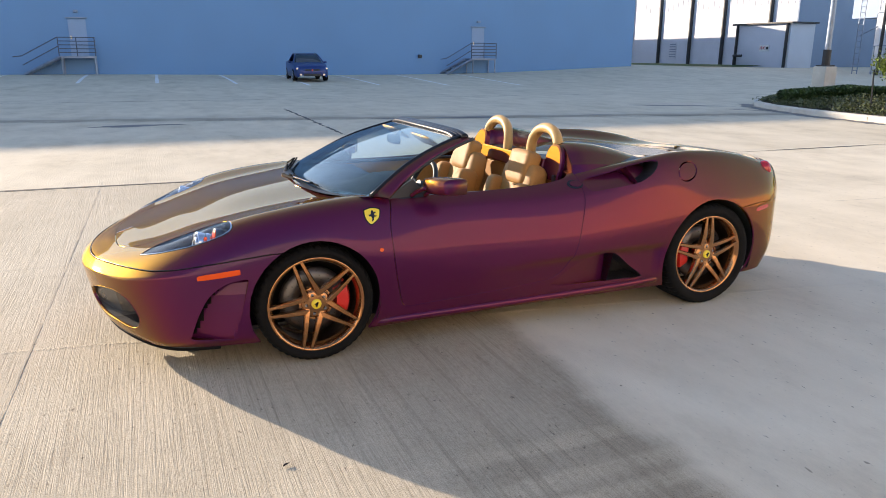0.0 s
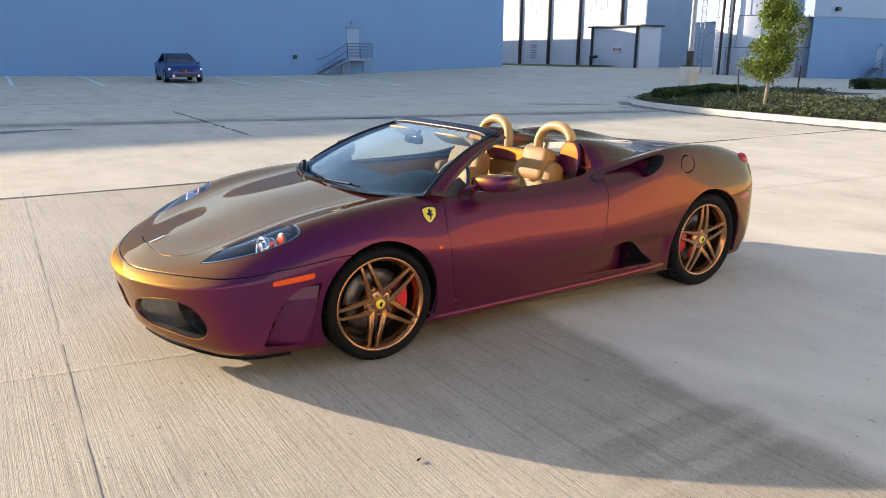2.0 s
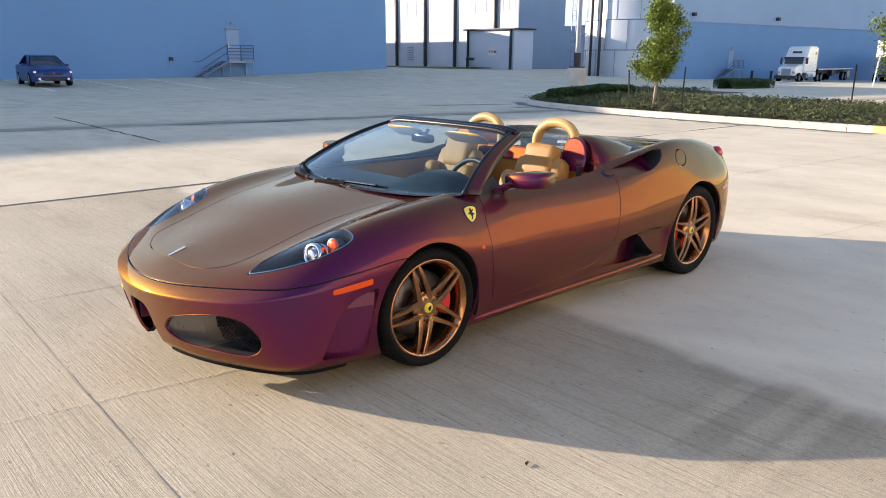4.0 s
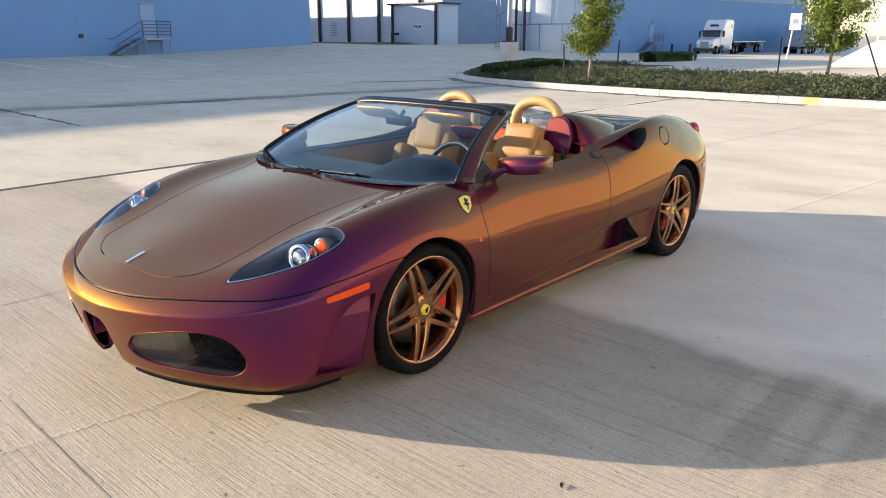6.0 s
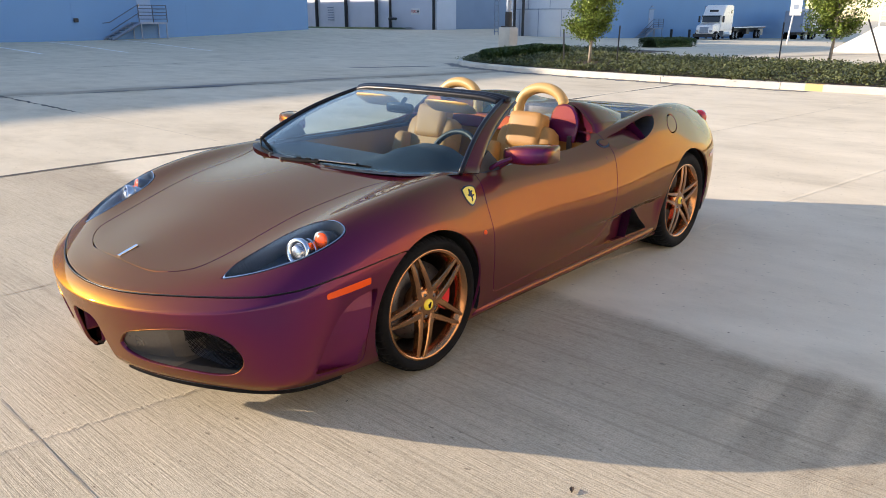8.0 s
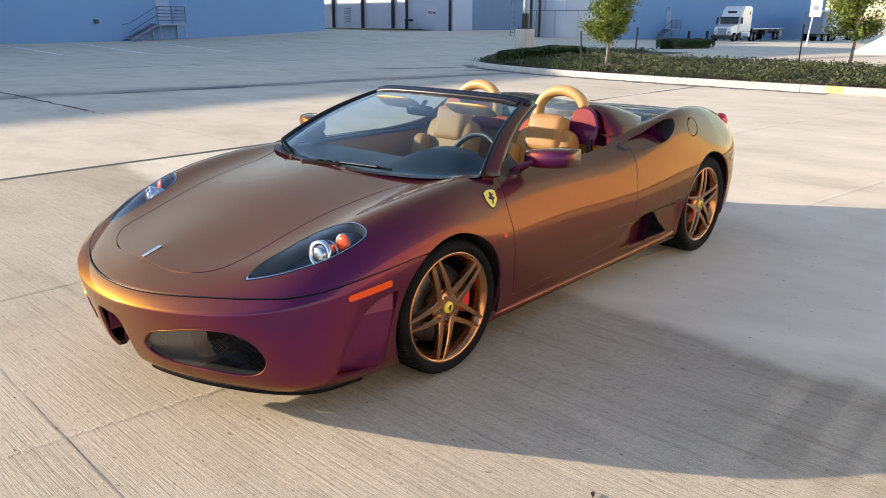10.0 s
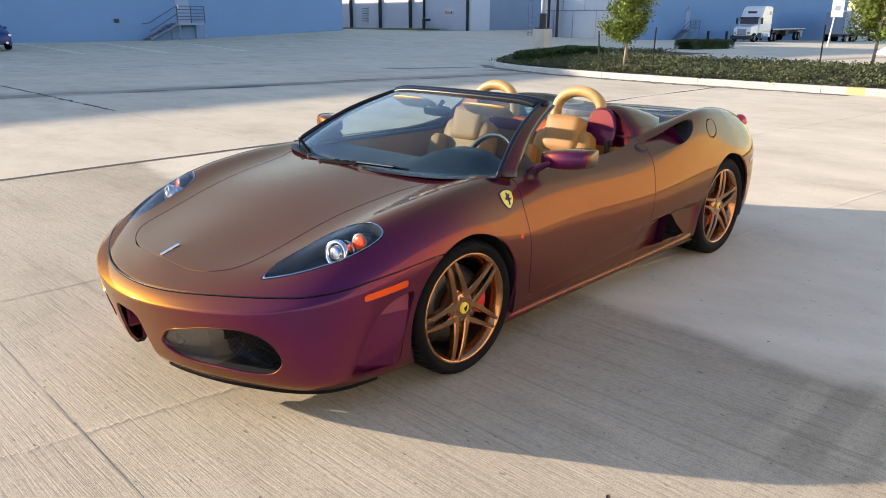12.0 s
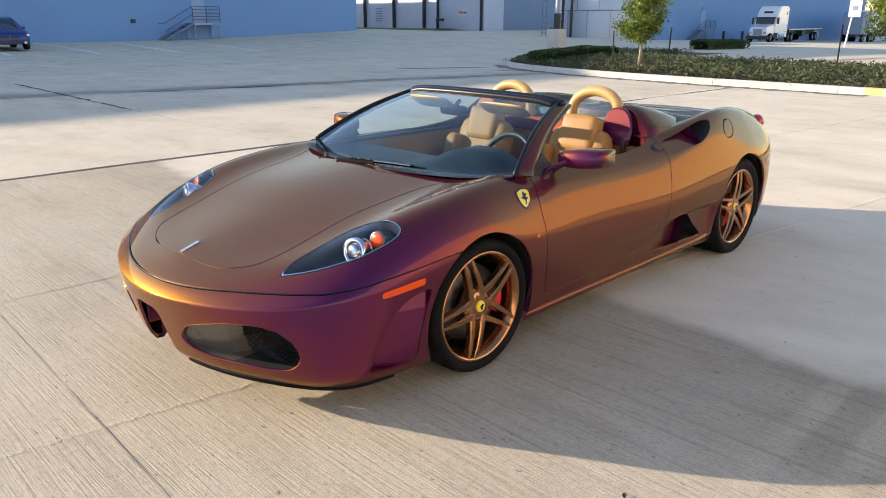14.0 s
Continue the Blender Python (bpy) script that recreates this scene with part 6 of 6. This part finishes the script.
def hedge(name, points, width, height, label, seed, z_of, count=5200):
    """A clipped hedge: a leafy body round a dark core."""
    rnd = random.Random(seed)
    path = spline(points, 10) if len(points) > 2 else np.array(points, float)
    d, at = along_path(path)
    t = thing(name, (path[0][0], path[0][1], z_of(*path[0])), 0, label, "hedge")
    o0 = np.array([path[0][0], path[0][1], z_of(*path[0])])
    pts = []
    for _ in range(count):
        sv = rnd.uniform(0, d[-1])
        c = at(sv)
        p, q = at(max(0, sv - 0.1)), at(min(d[-1], sv + 0.1))
        tt = (q - p) / (np.hypot(*(q - p)) + 1e-9)
        n = np.array([tt[1], -tt[0]])
        a = rnd.uniform(0, math.pi)
        bump = 1 + 0.12 * noise.noise((sv * 1.3, a, seed))
        off = math.cos(a) * width / 2 * bump
        z = height * (abs(math.sin(a)) ** 0.45) * bump if rnd.random() < 0.7 else rnd.uniform(0, height)
        x, y = c + n * off
        pts.append(np.array([x, y, z_of(x, y) + z]) - o0)
    vs, fs = leaves(pts, 0.075, rnd, 0.9)
    part("foliage", mesh_of("foliage", vs, fs, HEDGE, False), HEDGE, t)
    vs, fs = [], []
    for sv in np.linspace(0.45, d[-1] - 0.45, 14):
        c = at(sv)
        p, q = at(max(0, sv - 0.1)), at(min(d[-1], sv + 0.1))
        tt = (q - p) / (np.hypot(*(q - p)) + 1e-9)
        n = np.array([tt[1], -tt[0]])
        for k in range(7):
            a = math.pi * k / 6
            x, y = c + n * math.cos(a) * width * 0.42
            vs.append(np.array([x, y, z_of(x, y) + height * 0.86 * math.sin(a) ** 0.5]) - o0)
    for i in range(13):
        for k in range(6):
            fs.append((i * 7 + k, i * 7 + k + 1, i * 7 + k + 8, i * 7 + k + 7))
    part("core", mesh_of("core", vs, fs, HEDGE), HEDGE, t)


hedge("hedge", [(16.8, 13.3), (17.9, 12.6), (19.2, 11.6)], 0.95, 0.40, "dense dark clipped hedge at the end of the bed", 5, bed_z, 11000)
hedge("hedge", [(39.6, 18.75), (42.5, 18.95), (45.4, 18.65)], 1.2, 0.55, "low dark green clipped hedge along a drive", 6, ground_z, 13000)


def tree(x, y, z, height, crown_w, crown_z0, label, seed, lean=0.0):
    rnd = random.Random(seed)
    t = thing("tree", (x, y, z), 0, label, "tree", "young trees in the bed")
    n = 9
    trunk = [(lean * k / n * 0.5 + 0.02 * math.sin(k * 1.3), 0.02 * math.cos(k), height * 0.86 * k / n) for k in range(n + 1)]
    vs, fs = tube(trunk, lambda q: 0.045 * (1 - 0.8 * q) + 0.006, 8)
    tips = []
    for k in range(70):
        h = crown_z0 + (height - crown_z0) * rnd.random() ** 0.9 * 0.92
        f = (h - crown_z0) / (height - crown_z0)
        reach = crown_w / 2 * (0.62 + 0.5 * math.sin(math.pi * min(1, f * 0.85 + 0.16))) * rnd.uniform(0.55, 1.1) * (1 - 0.72 * max(0, f - 0.6) / 0.4)
        a = rnd.uniform(0, 2 * math.pi)
        b0 = np.array([lean * h / height * 0.5, 0, h * 0.88])
        b1 = b0 + np.array([math.cos(a) * reach * 0.55, math.sin(a) * reach * 0.55, reach * 0.25])
        b2 = b0 + np.array([math.cos(a) * reach, math.sin(a) * reach, reach * rnd.uniform(0.2, 0.6)])
        v2, f2 = tube([b0, b1, b2], lambda q: 0.014 * (1 - 0.75 * q), 5)
        k0 = len(vs)
        vs = vs + v2
        fs = fs + [tuple(i + k0 for i in f) for f in f2]
        for q in np.linspace(0.25, 1.05, 7):
            c = b0 + (b2 - b0) * q
            for _ in range(40):
                tips.append(c + np.array([rnd.gauss(0, 0.09), rnd.gauss(0, 0.09), rnd.gauss(-0.01, 0.09)]))
    part("trunk", mesh_of("trunk", vs, fs, BARK), BARK, t, "pale slender trunk with thin limbs")
    vs, fs = leaves(tips, 0.072, rnd, 1.0)
    part("crown", mesh_of("crown", vs, fs, TREE_LEAF, False), TREE_LEAF, t, "loose yellow-green crown of small leaves")
    return t


tree(16.56, 8.98, 0.28, 3.5, 1.35, 0.78, "young staked tree with a narrow yellow-green crown", 21)
tree(20.2, 3.2, 0.28, 3.45, 1.75, 0.86, "young leaning tree with a rounded yellow-green crown", 22, 0.25)


def stake(x, y, h, tilt):
    t = thing("tree_stake", (x, y, bed_z(x, y)), 0, "thin dark metal stake beside a young tree", "stake", "tree stakes")
    part("stake", rod(bmesh.new(), (0, 0, -0.1), (tilt * 0.4, -tilt, h), 0.022, 6), DARK, t)


for sx, sy_, h, tl in ((16.35, 9.75, 1.1, -0.06), (16.8, 8.2, 1.15, 0.03), (20.0, 4.55, 1.2, 0.0), (20.1, 1.75, 1.3, -0.55)):
    stake(sx, sy_, h, tl)

# light pole on its concrete base
t = thing("light_pole", (21.2, 15.6, 0.1), 0, "tall dark steel light pole on a pale square concrete base", "light pole")
part("base", boxed(-0.28, 0.28, -0.28, 0.28, 0, 1.16, 0.03), KERB_M, t, "pale concrete pedestal")
part("plate", boxed(-0.22, 0.22, -0.22, 0.22, 1.16, 1.21, 0.01), DARK, t)
part("pole", rod(bmesh.new(), (0, 0, 1.2), (0, 0, 9.5), 0.105, 16, 0.075), STEEL, t)
part("collar", rod(bmesh.new(), (0, 0, 1.2), (0, 0, 1.75), 0.14, 16), DARK, t)

# grass at the foot of the far wall
vs, fs = [], []
for k in range(20):
    y = 84 + k * 1.7
    w = 6.5 * math.sin(math.pi * k / 19) ** 0.6
    for x in (MX - 5.2 - w, MX - 5.2):
        vs.append((x, y, ground_z(x, y) + 0.05 + (0.25 if x > MX - 6 else 0)))
for k in range(19):
    fs.append((2 * k, 2 * k + 1, 2 * k + 3, 2 * k + 2))
tagged(new("grass_strip", mesh_of("grass_strip", vs, fs, GRASS)), "strip of green grass at the factory wall's foot", "grass", kind="stuff")


# ---- parked blue car ----
def road_wheel(bm_parent, x, y, r, w, side):
    vs, fs = lathe([(0.0, 0.03), (r * 0.28, 0.025), (r * 0.60, 0.02), (r * 0.66, 0.0), (r * 0.70, 0.03), (r * 0.72, 0.0), (r * 0.93, -0.005), (r, 0.03), (r, w - 0.03), (r * 0.9, w)], 28)
    vs = [(x + a, y + b * side, r + c) for a, b, c in vs]
    whl = part("wheel", mesh_of("wheel", vs, fs if side < 0 else [f[::-1] for f in fs], RUBBER), RUBBER, bm_parent)
    bm = bmesh.new()
    for k in range(5):
        a = k * 2 * math.pi / 5
        rod(bm, (x, y + 0.012 * side, r), (x + r * 0.64 * math.cos(a), y + 0.008 * side, r + r * 0.64 * math.sin(a)), r * 0.09, 6)
    part("rim", bm, STEEL, whl)
    return whl


def saloon(x, y, turn):
    """A two-door saloon, its nose towards -x of its own axes."""
    t = thing("blue_car", (x, y, ground_z(x, y)), turn, "parked metallic blue saloon car facing the yard", "car")
    xs = [-2.38, -2.30, -2.1, -1.6, -0.95, -0.35, 0.3, 0.9, 1.5, 2.0, 2.32, 2.40]
    hood = [0.66, 0.76, 0.84, 0.92, 0.97, 0.98, 0.99, 1.0, 1.02, 1.03, 0.96, 0.74]
    half = [0.62, 0.78, 0.87, 0.91, 0.92, 0.92, 0.92, 0.92, 0.92, 0.90, 0.82, 0.66]
    low = [0.30, 0.22, 0.19, 0.19, 0.2, 0.2, 0.2, 0.2, 0.2, 0.22, 0.28, 0.36]
    vs, fs = [], []
    n = 13
    for a, h, w, l in zip(xs, hood, half, low):
        prof = [(w * 0.93, l), (w, l + 0.12), (w, 0.52), (w * 0.985, h - 0.14), (w * 0.93, h - 0.04), (w * 0.72, h), (0, h + 0.025)]
        prof = prof + [(-p, z) for p, z in prof[-2::-1]]
        vs += [(a, p, z) for p, z in prof]
    for i in range(len(xs) - 1):
        for k in range(n - 1):
            fs.append((i * n + k, i * n + k + 1, (i + 1) * n + k + 1, (i + 1) * n + k))
    fs += [tuple(range(n))[::-1], tuple(range((len(xs) - 1) * n, len(xs) * n))]
    part("body", mesh_of("body", vs, fs, BLUE_CAR), BLUE_CAR, t)
    vs, fs = [], []
    for (a, z, w) in ((-1.05, 0.95, 0.82), (-0.70, 1.15, 0.74), (-0.25, 1.38, 0.64), (0.2, 1.45, 0.62), (0.85, 1.43, 0.62), (1.35, 1.27, 0.67), (1.75, 1.03, 0.74)):
        vs += [(a, w, 0.88), (a, w * 0.97, max(0.9, z - 0.05)), (a, w * 0.8, z), (a, -w * 0.8, z), (a, -w * 0.97, max(0.9, z - 0.05)), (a, -w, 0.88)]
    for i in range(6):
        for k in range(5):
            fs.append((6 * i + k, 6 * i + k + 1, 6 * i + k + 7, 6 * i + k + 6))
    part("cabin_glass", mesh_of("cabin_glass", vs, fs, DARK_GLASS), DARK_GLASS, t, "dark cabin glazing")
    vs2 = [(x0, y0 * 1.01, z0 + 0.006) for x0, y0, z0 in vs]
    part("roof", mesh_of("roof", vs2[12:30], [(6 * i + k, 6 * i + k + 1, 6 * i + k + 7, 6 * i + k + 6) for i in range(2) for k in (2,)], BLUE_CAR), BLUE_CAR, t)
    for sgn in (-1, 1):
        line = [(-1.07, 0.83 * sgn, 0.95), (-0.70, 0.735 * sgn, 1.14), (-0.25, 0.62 * sgn, 1.37), (0.3, 0.59 * sgn, 1.425), (0.9, 0.60 * sgn, 1.40), (1.7, 0.73 * sgn, 1.03)]
        v3, f3 = tube(spline(line, 5), 0.035, 6)
        part("pillar", mesh_of("pillar", v3, f3, BLUE_CAR), BLUE_CAR, t)
        part("headlight", boxed(-2.31, -2.12, *sorted((0.52 * sgn, 0.84 * sgn)), 0.60, 0.72, 0.03), CHROME, t)
        part("fog_lamp", rod(bmesh.new(), (-2.42, 0.62 * sgn, 0.34), (-2.2, 0.62 * sgn, 0.34), 0.06, 12), CHROME, t)
        part("mirror", cushion(-0.75, -0.6, *sorted((0.9 * sgn, 1.06 * sgn)), 0.92, 1.04, None, 2), BLUE_CAR, t, smooth=True)
        for a in (-1.45, 1.33):
            road_wheel(t, a, 0.93 * sgn, 0.325, 0.22, -sgn)
    for sgn in (-1, 1):
        part("grille", boxed(-2.405, -2.3, *sorted((0.06 * sgn, 0.40 * sgn)), 0.545, 0.63, 0.02), DARK, t)
    part("lower_grille", boxed(-2.40, -2.3, -0.45, 0.45, 0.26, 0.40, 0.02), DARK, t)
    part("nose_badge", boxed(-2.43, -2.39, -0.03, 0.03, 0.53, 0.64, 0.01), RED_CAL, t)
    return t


saloon(6.8, 37.6, 86)


# ---- lorry with a flat trailer ----
def lorry(x, y, turn):
    t = thing("lorry", (x, y, ground_z(x, y) - 0.05), turn, "white sleeper-cab lorry coupled to a dark flatbed trailer", "lorry")
    bm = bmesh.new()
    base = [(-1.2, 1.05), (-0.85, 2.35), (0.2, 3.75), (0.7, 3.95), (3.2, 3.95), (3.3, 3.8), (3.3, 1.05)]
    a = [bm.verts.new((px, -1.18, pz)) for px, pz in base]
    b = [bm.verts.new((px, 1.18, pz)) for px, pz in base]
    for i in range(len(base)):
        j = (i + 1) % len(base)
        bm.faces.new((a[i], a[j], b[j], b[i]))
    bm.faces.new(a[::-1]), bm.faces.new(b)
    bmesh.ops.bevel(bm, geom=bm.edges[:], offset=0.12, segments=3, affect="EDGES")
    part("cab", bm, TRUCK_WHITE, t)
    bm = bmesh.new()
    base = [(-3.05, 0.75), (-3.05, 1.45), (-2.85, 1.68), (-1.1, 1.95), (-1.0, 0.75)]
    a = [bm.verts.new((px, -0.95 if px < -2 else -1.1, pz)) for px, pz in base]
    b = [bm.verts.new((px, 0.95 if px < -2 else 1.1, pz)) for px, pz in base]
    for i in range(len(base)):
        j = (i + 1) % len(base)
        bm.faces.new((a[i], a[j], b[j], b[i]))
    bm.faces.new(a[::-1]), bm.faces.new(b)
    bmesh.ops.bevel(bm, geom=bm.edges[:], offset=0.1, segments=3, affect="EDGES")
    part("bonnet", bm, TRUCK_WHITE, t)
    part("grille", boxed(-3.1, -3.0, -0.5, 0.5, 0.85, 1.5, 0.02), STEEL, t, "dark slatted grille")
    part("bumper", boxed(-3.2, -2.85, -1.2, 1.2, 0.4, 0.75, 0.05), DARK, t)
    shear = Matrix.Translation((-1.06, 0, 2.02)) @ Matrix.Rotation(radians(15), 4, "Y")
    part("windscreen", boxed(-0.03, 0.02, -1.0, 1.0, 0.0, 0.75, 0.02, shear), DARK_GLASS, t)
    part("visor", boxed(-1.05, -0.75, -1.1, 1.1, 2.68, 2.76, 0.02), DARK, t)
    part("roof_vent", boxed(-0.12, 0.1, -0.5, 0.5, 3.15, 3.4, 0.02, Matrix.Translation((-0.12, 0, 0.0))), DARK, t)
    for sgn in (-1, 1):
        part("side_window", boxed(-0.7, 0.05, *sorted((1.17 * sgn, 1.2 * sgn)), 2.05, 2.7, 0.01), DARK_GLASS, t)
        part("sleeper_window", boxed(2.3, 2.7, *sorted((1.17 * sgn, 1.2 * sgn)), 3.0, 3.4, 0.01), DARK_GLASS, t)
        part("mirror", boxed(-0.95, -0.85, *sorted((1.3 * sgn, 1.5 * sgn)), 2.0, 2.7, 0.02), DARK, t)
        part("headlight", boxed(-3.08, -2.9, *sorted((0.62 * sgn, 0.95 * sgn)), 0.95, 1.2, 0.03), CHROME, t)
        part("fuel_tank", rod(bmesh.new(), (0.3, 0.95 * sgn, 0.72), (2.2, 0.95 * sgn, 0.72), 0.33, 16), STEEL, t)
        part("fairing", boxed(0.2, 3.2, *sorted((1.14 * sgn, 1.18 * sgn)), 0.55, 1.1, 0.02), TRUCK_WHITE, t)
        for a in (-2.1, 3.9, 5.2, 13.5, 14.8):
            road_wheel(t, a, 1.2 * sgn, 0.52, 0.3, -sgn)
    part("chassis", boxed(-2.6, 6.2, -0.45, 0.45, 0.6, 0.95, 0.03), DARK, t)
    part("trailer_deck", boxed(3.7, 17.0, -1.25, 1.25, 1.28, 1.45, 0.02), DARK, t, "dark flat trailer deck")
    part("trailer_beam", boxed(6.2, 16.5, -0.5, 0.5, 0.8, 1.28, 0.03), DARK, t)
    part("deck_edge", boxed(3.7, 17.0, -1.28, -1.25, 1.36, 1.47, 0.005), WHITE_LINE, t)
    part("tool_box", boxed(9.0, 10.2, -1.2, -0.7, 0.6, 1.25, 0.02), DARK, t)
    part("mud_flap", boxed(16.2, 16.25, -1.2, -0.6, 0.4, 1.2), WHITE_LINE, t)
    return t


lorry(84.2, 33.1, 4)


def box_trailer(x, y, turn):
    t = thing("box_trailer", (x, y, ground_z(x, y) - 0.05), turn, "white box trailer with a grey nose parked behind the lorry", "trailer")
    part("box", boxed(0, 11, -1.3, 1.3, 1.1, 4.0, 0.04), TRUCK_WHITE, t)
    part("front_box", boxed(-3.2, -0.2, -1.2, 1.2, 1.0, 3.75, 0.08), GREY_WALL, t)
    for k in range(12):
        part("rib", boxed(0.4 + k * 0.9, 0.46 + k * 0.9, -1.33, -1.3, 1.15, 3.95), STEEL, t)
    part("frame", boxed(-3, 11, -0.5, 0.5, 0.65, 1.1, 0.03), DARK, t)
    for sgn in (-1, 1):
        for a in (-2.2, 0.6, 1.8, 9.0, 10.2):
            road_wheel(t, a, 1.25 * sgn, 0.52, 0.3, -sgn)


box_trailer(106.0, 30.0, 0)

# sign on a leaning white post
t = thing("post_sign", (62.5, 17.8, ground_z(62.5, 17.8)), 0, "white sign plate on a thin white post", "sign")
part("post", rod(bmesh.new(), (0, 0, 0), (0.1, -0.25, 3.2), 0.06, 8), TRUCK_WHITE, t)
part("plate", boxed(-0.1, -0.06, -0.85, 0.05, 2.3, 3.6, 0.01), TRUCK_WHITE, t)
part("symbol", boxed(-0.12, -0.1, -0.6, -0.2, 2.8, 3.15, 0.01), GREY_WALL, t)

# bollards and vent on the far warehouse
for k in range(5):
    p = F0 + fd * (13.2 + 3.9 * k) - Vector((0, 1.3))
    t = thing("bollard", (p.x, p.y, ground_z(p.x, p.y)), 0, "short dark steel bollard before the far warehouse", "bollard", "bollards")
    part("post", rod(bmesh.new(), (0, 0, -0.1), (0, 0, 1.1), 0.16, 10), DARK, t)
p = F0 + fd * 23
part("wall_vent", boxed(-0.7, 0.7, -0.1, 0.0, 1.2, 3.3, 0.02, Matrix.Translation((p.x, p.y, 0)) @ Matrix.Rotation(math.atan2(fd.y, fd.x), 4, "Z")), STEEL, far_wall, "grey louvred vent")

# low white ramp wall with rails
ramp = thing("ramp_wall", (41.0, 8.6, ground_z(41, 8)), 0, "low sunlit white ramp wall topped with white pipe rails", "wall", kind="structure")
bm = bmesh.new()
base = [(0, -0.2), (0.0, 0.15), (-2.0, 1.35), (-14, 1.35), (-14, -0.2)]
a = [bm.verts.new((0, py, pz)) for py, pz in base]
b = [bm.verts.new((0.3, py, pz)) for py, pz in base]
for i in range(5):
    bm.faces.new((a[i], a[(i + 1) % 5], b[(i + 1) % 5], b[i]))
bm.faces.new(a[::-1]), bm.faces.new(b)
bmesh.ops.recalc_face_normals(bm, faces=bm.faces)
part("wall", bm, TRUCK_WHITE, ramp)
for k in range(5):
    part("rail", rod(bmesh.new(), (0.15, -2.0, 1.6 + 0.27 * k), (0.15, -14, 1.6 + 0.27 * k), 0.04, 6), TRUCK_WHITE, ramp)
for k in range(7):
    part("rail_post", rod(bmesh.new(), (0.15, -2.0 - 2 * k, 1.3), (0.15, -2.0 - 2 * k, 2.75), 0.045, 6), TRUCK_WHITE, ramp)

# ---- small litter on the concrete ----
rnd = random.Random(4)
t = thing("dry_leaf", (-1.66, -1.925, 0.004), 30, "small curled brown dry leaf on the concrete", "leaf")
vs, fs = [], []
for k in range(7):
    u = k / 6
    w = 0.007 * math.sin(math.pi * u) ** 0.8 + 0.001
    vs += [(0.034 * u - 0.017, -w, 0.006 * math.sin(3 * u) + 0.003), (0.034 * u - 0.017, 0, 0.001 + 0.003 * u), (0.034 * u - 0.017, w, 0.005 + 0.002 * math.cos(2 * u))]
for k in range(6):
    for j in range(2):
        fs.append((3 * k + j, 3 * k + j + 1, 3 * k + j + 4, 3 * k + j + 3))
part("blade", mesh_of("blade", vs, fs, SOIL), SOIL, t)
vs, fs = [], []
for _ in range(260):
    x, y = rnd.uniform(-4, 9), rnd.uniform(-3.4, 3.5)
    a, l, w = rnd.uniform(0, 6.28), rnd.uniform(0.003, 0.009), rnd.uniform(0.002, 0.004)
    c, s_ = math.cos(a), math.sin(a)
    k = len(vs)
    vs += [(x + c * l - s_ * w, y + s_ * l + c * w, 0.004), (x - c * l, y - s_ * l, 0.005), (x + c * l + s_ * w, y + s_ * l - c * w, 0.006)]
    fs.append((k, k + 1, k + 2))
tagged(new("grit", mesh_of("grit", vs, fs, SOIL, False)), "scattered dark grit and plant scraps on the concrete", "grit", kind="stuff")
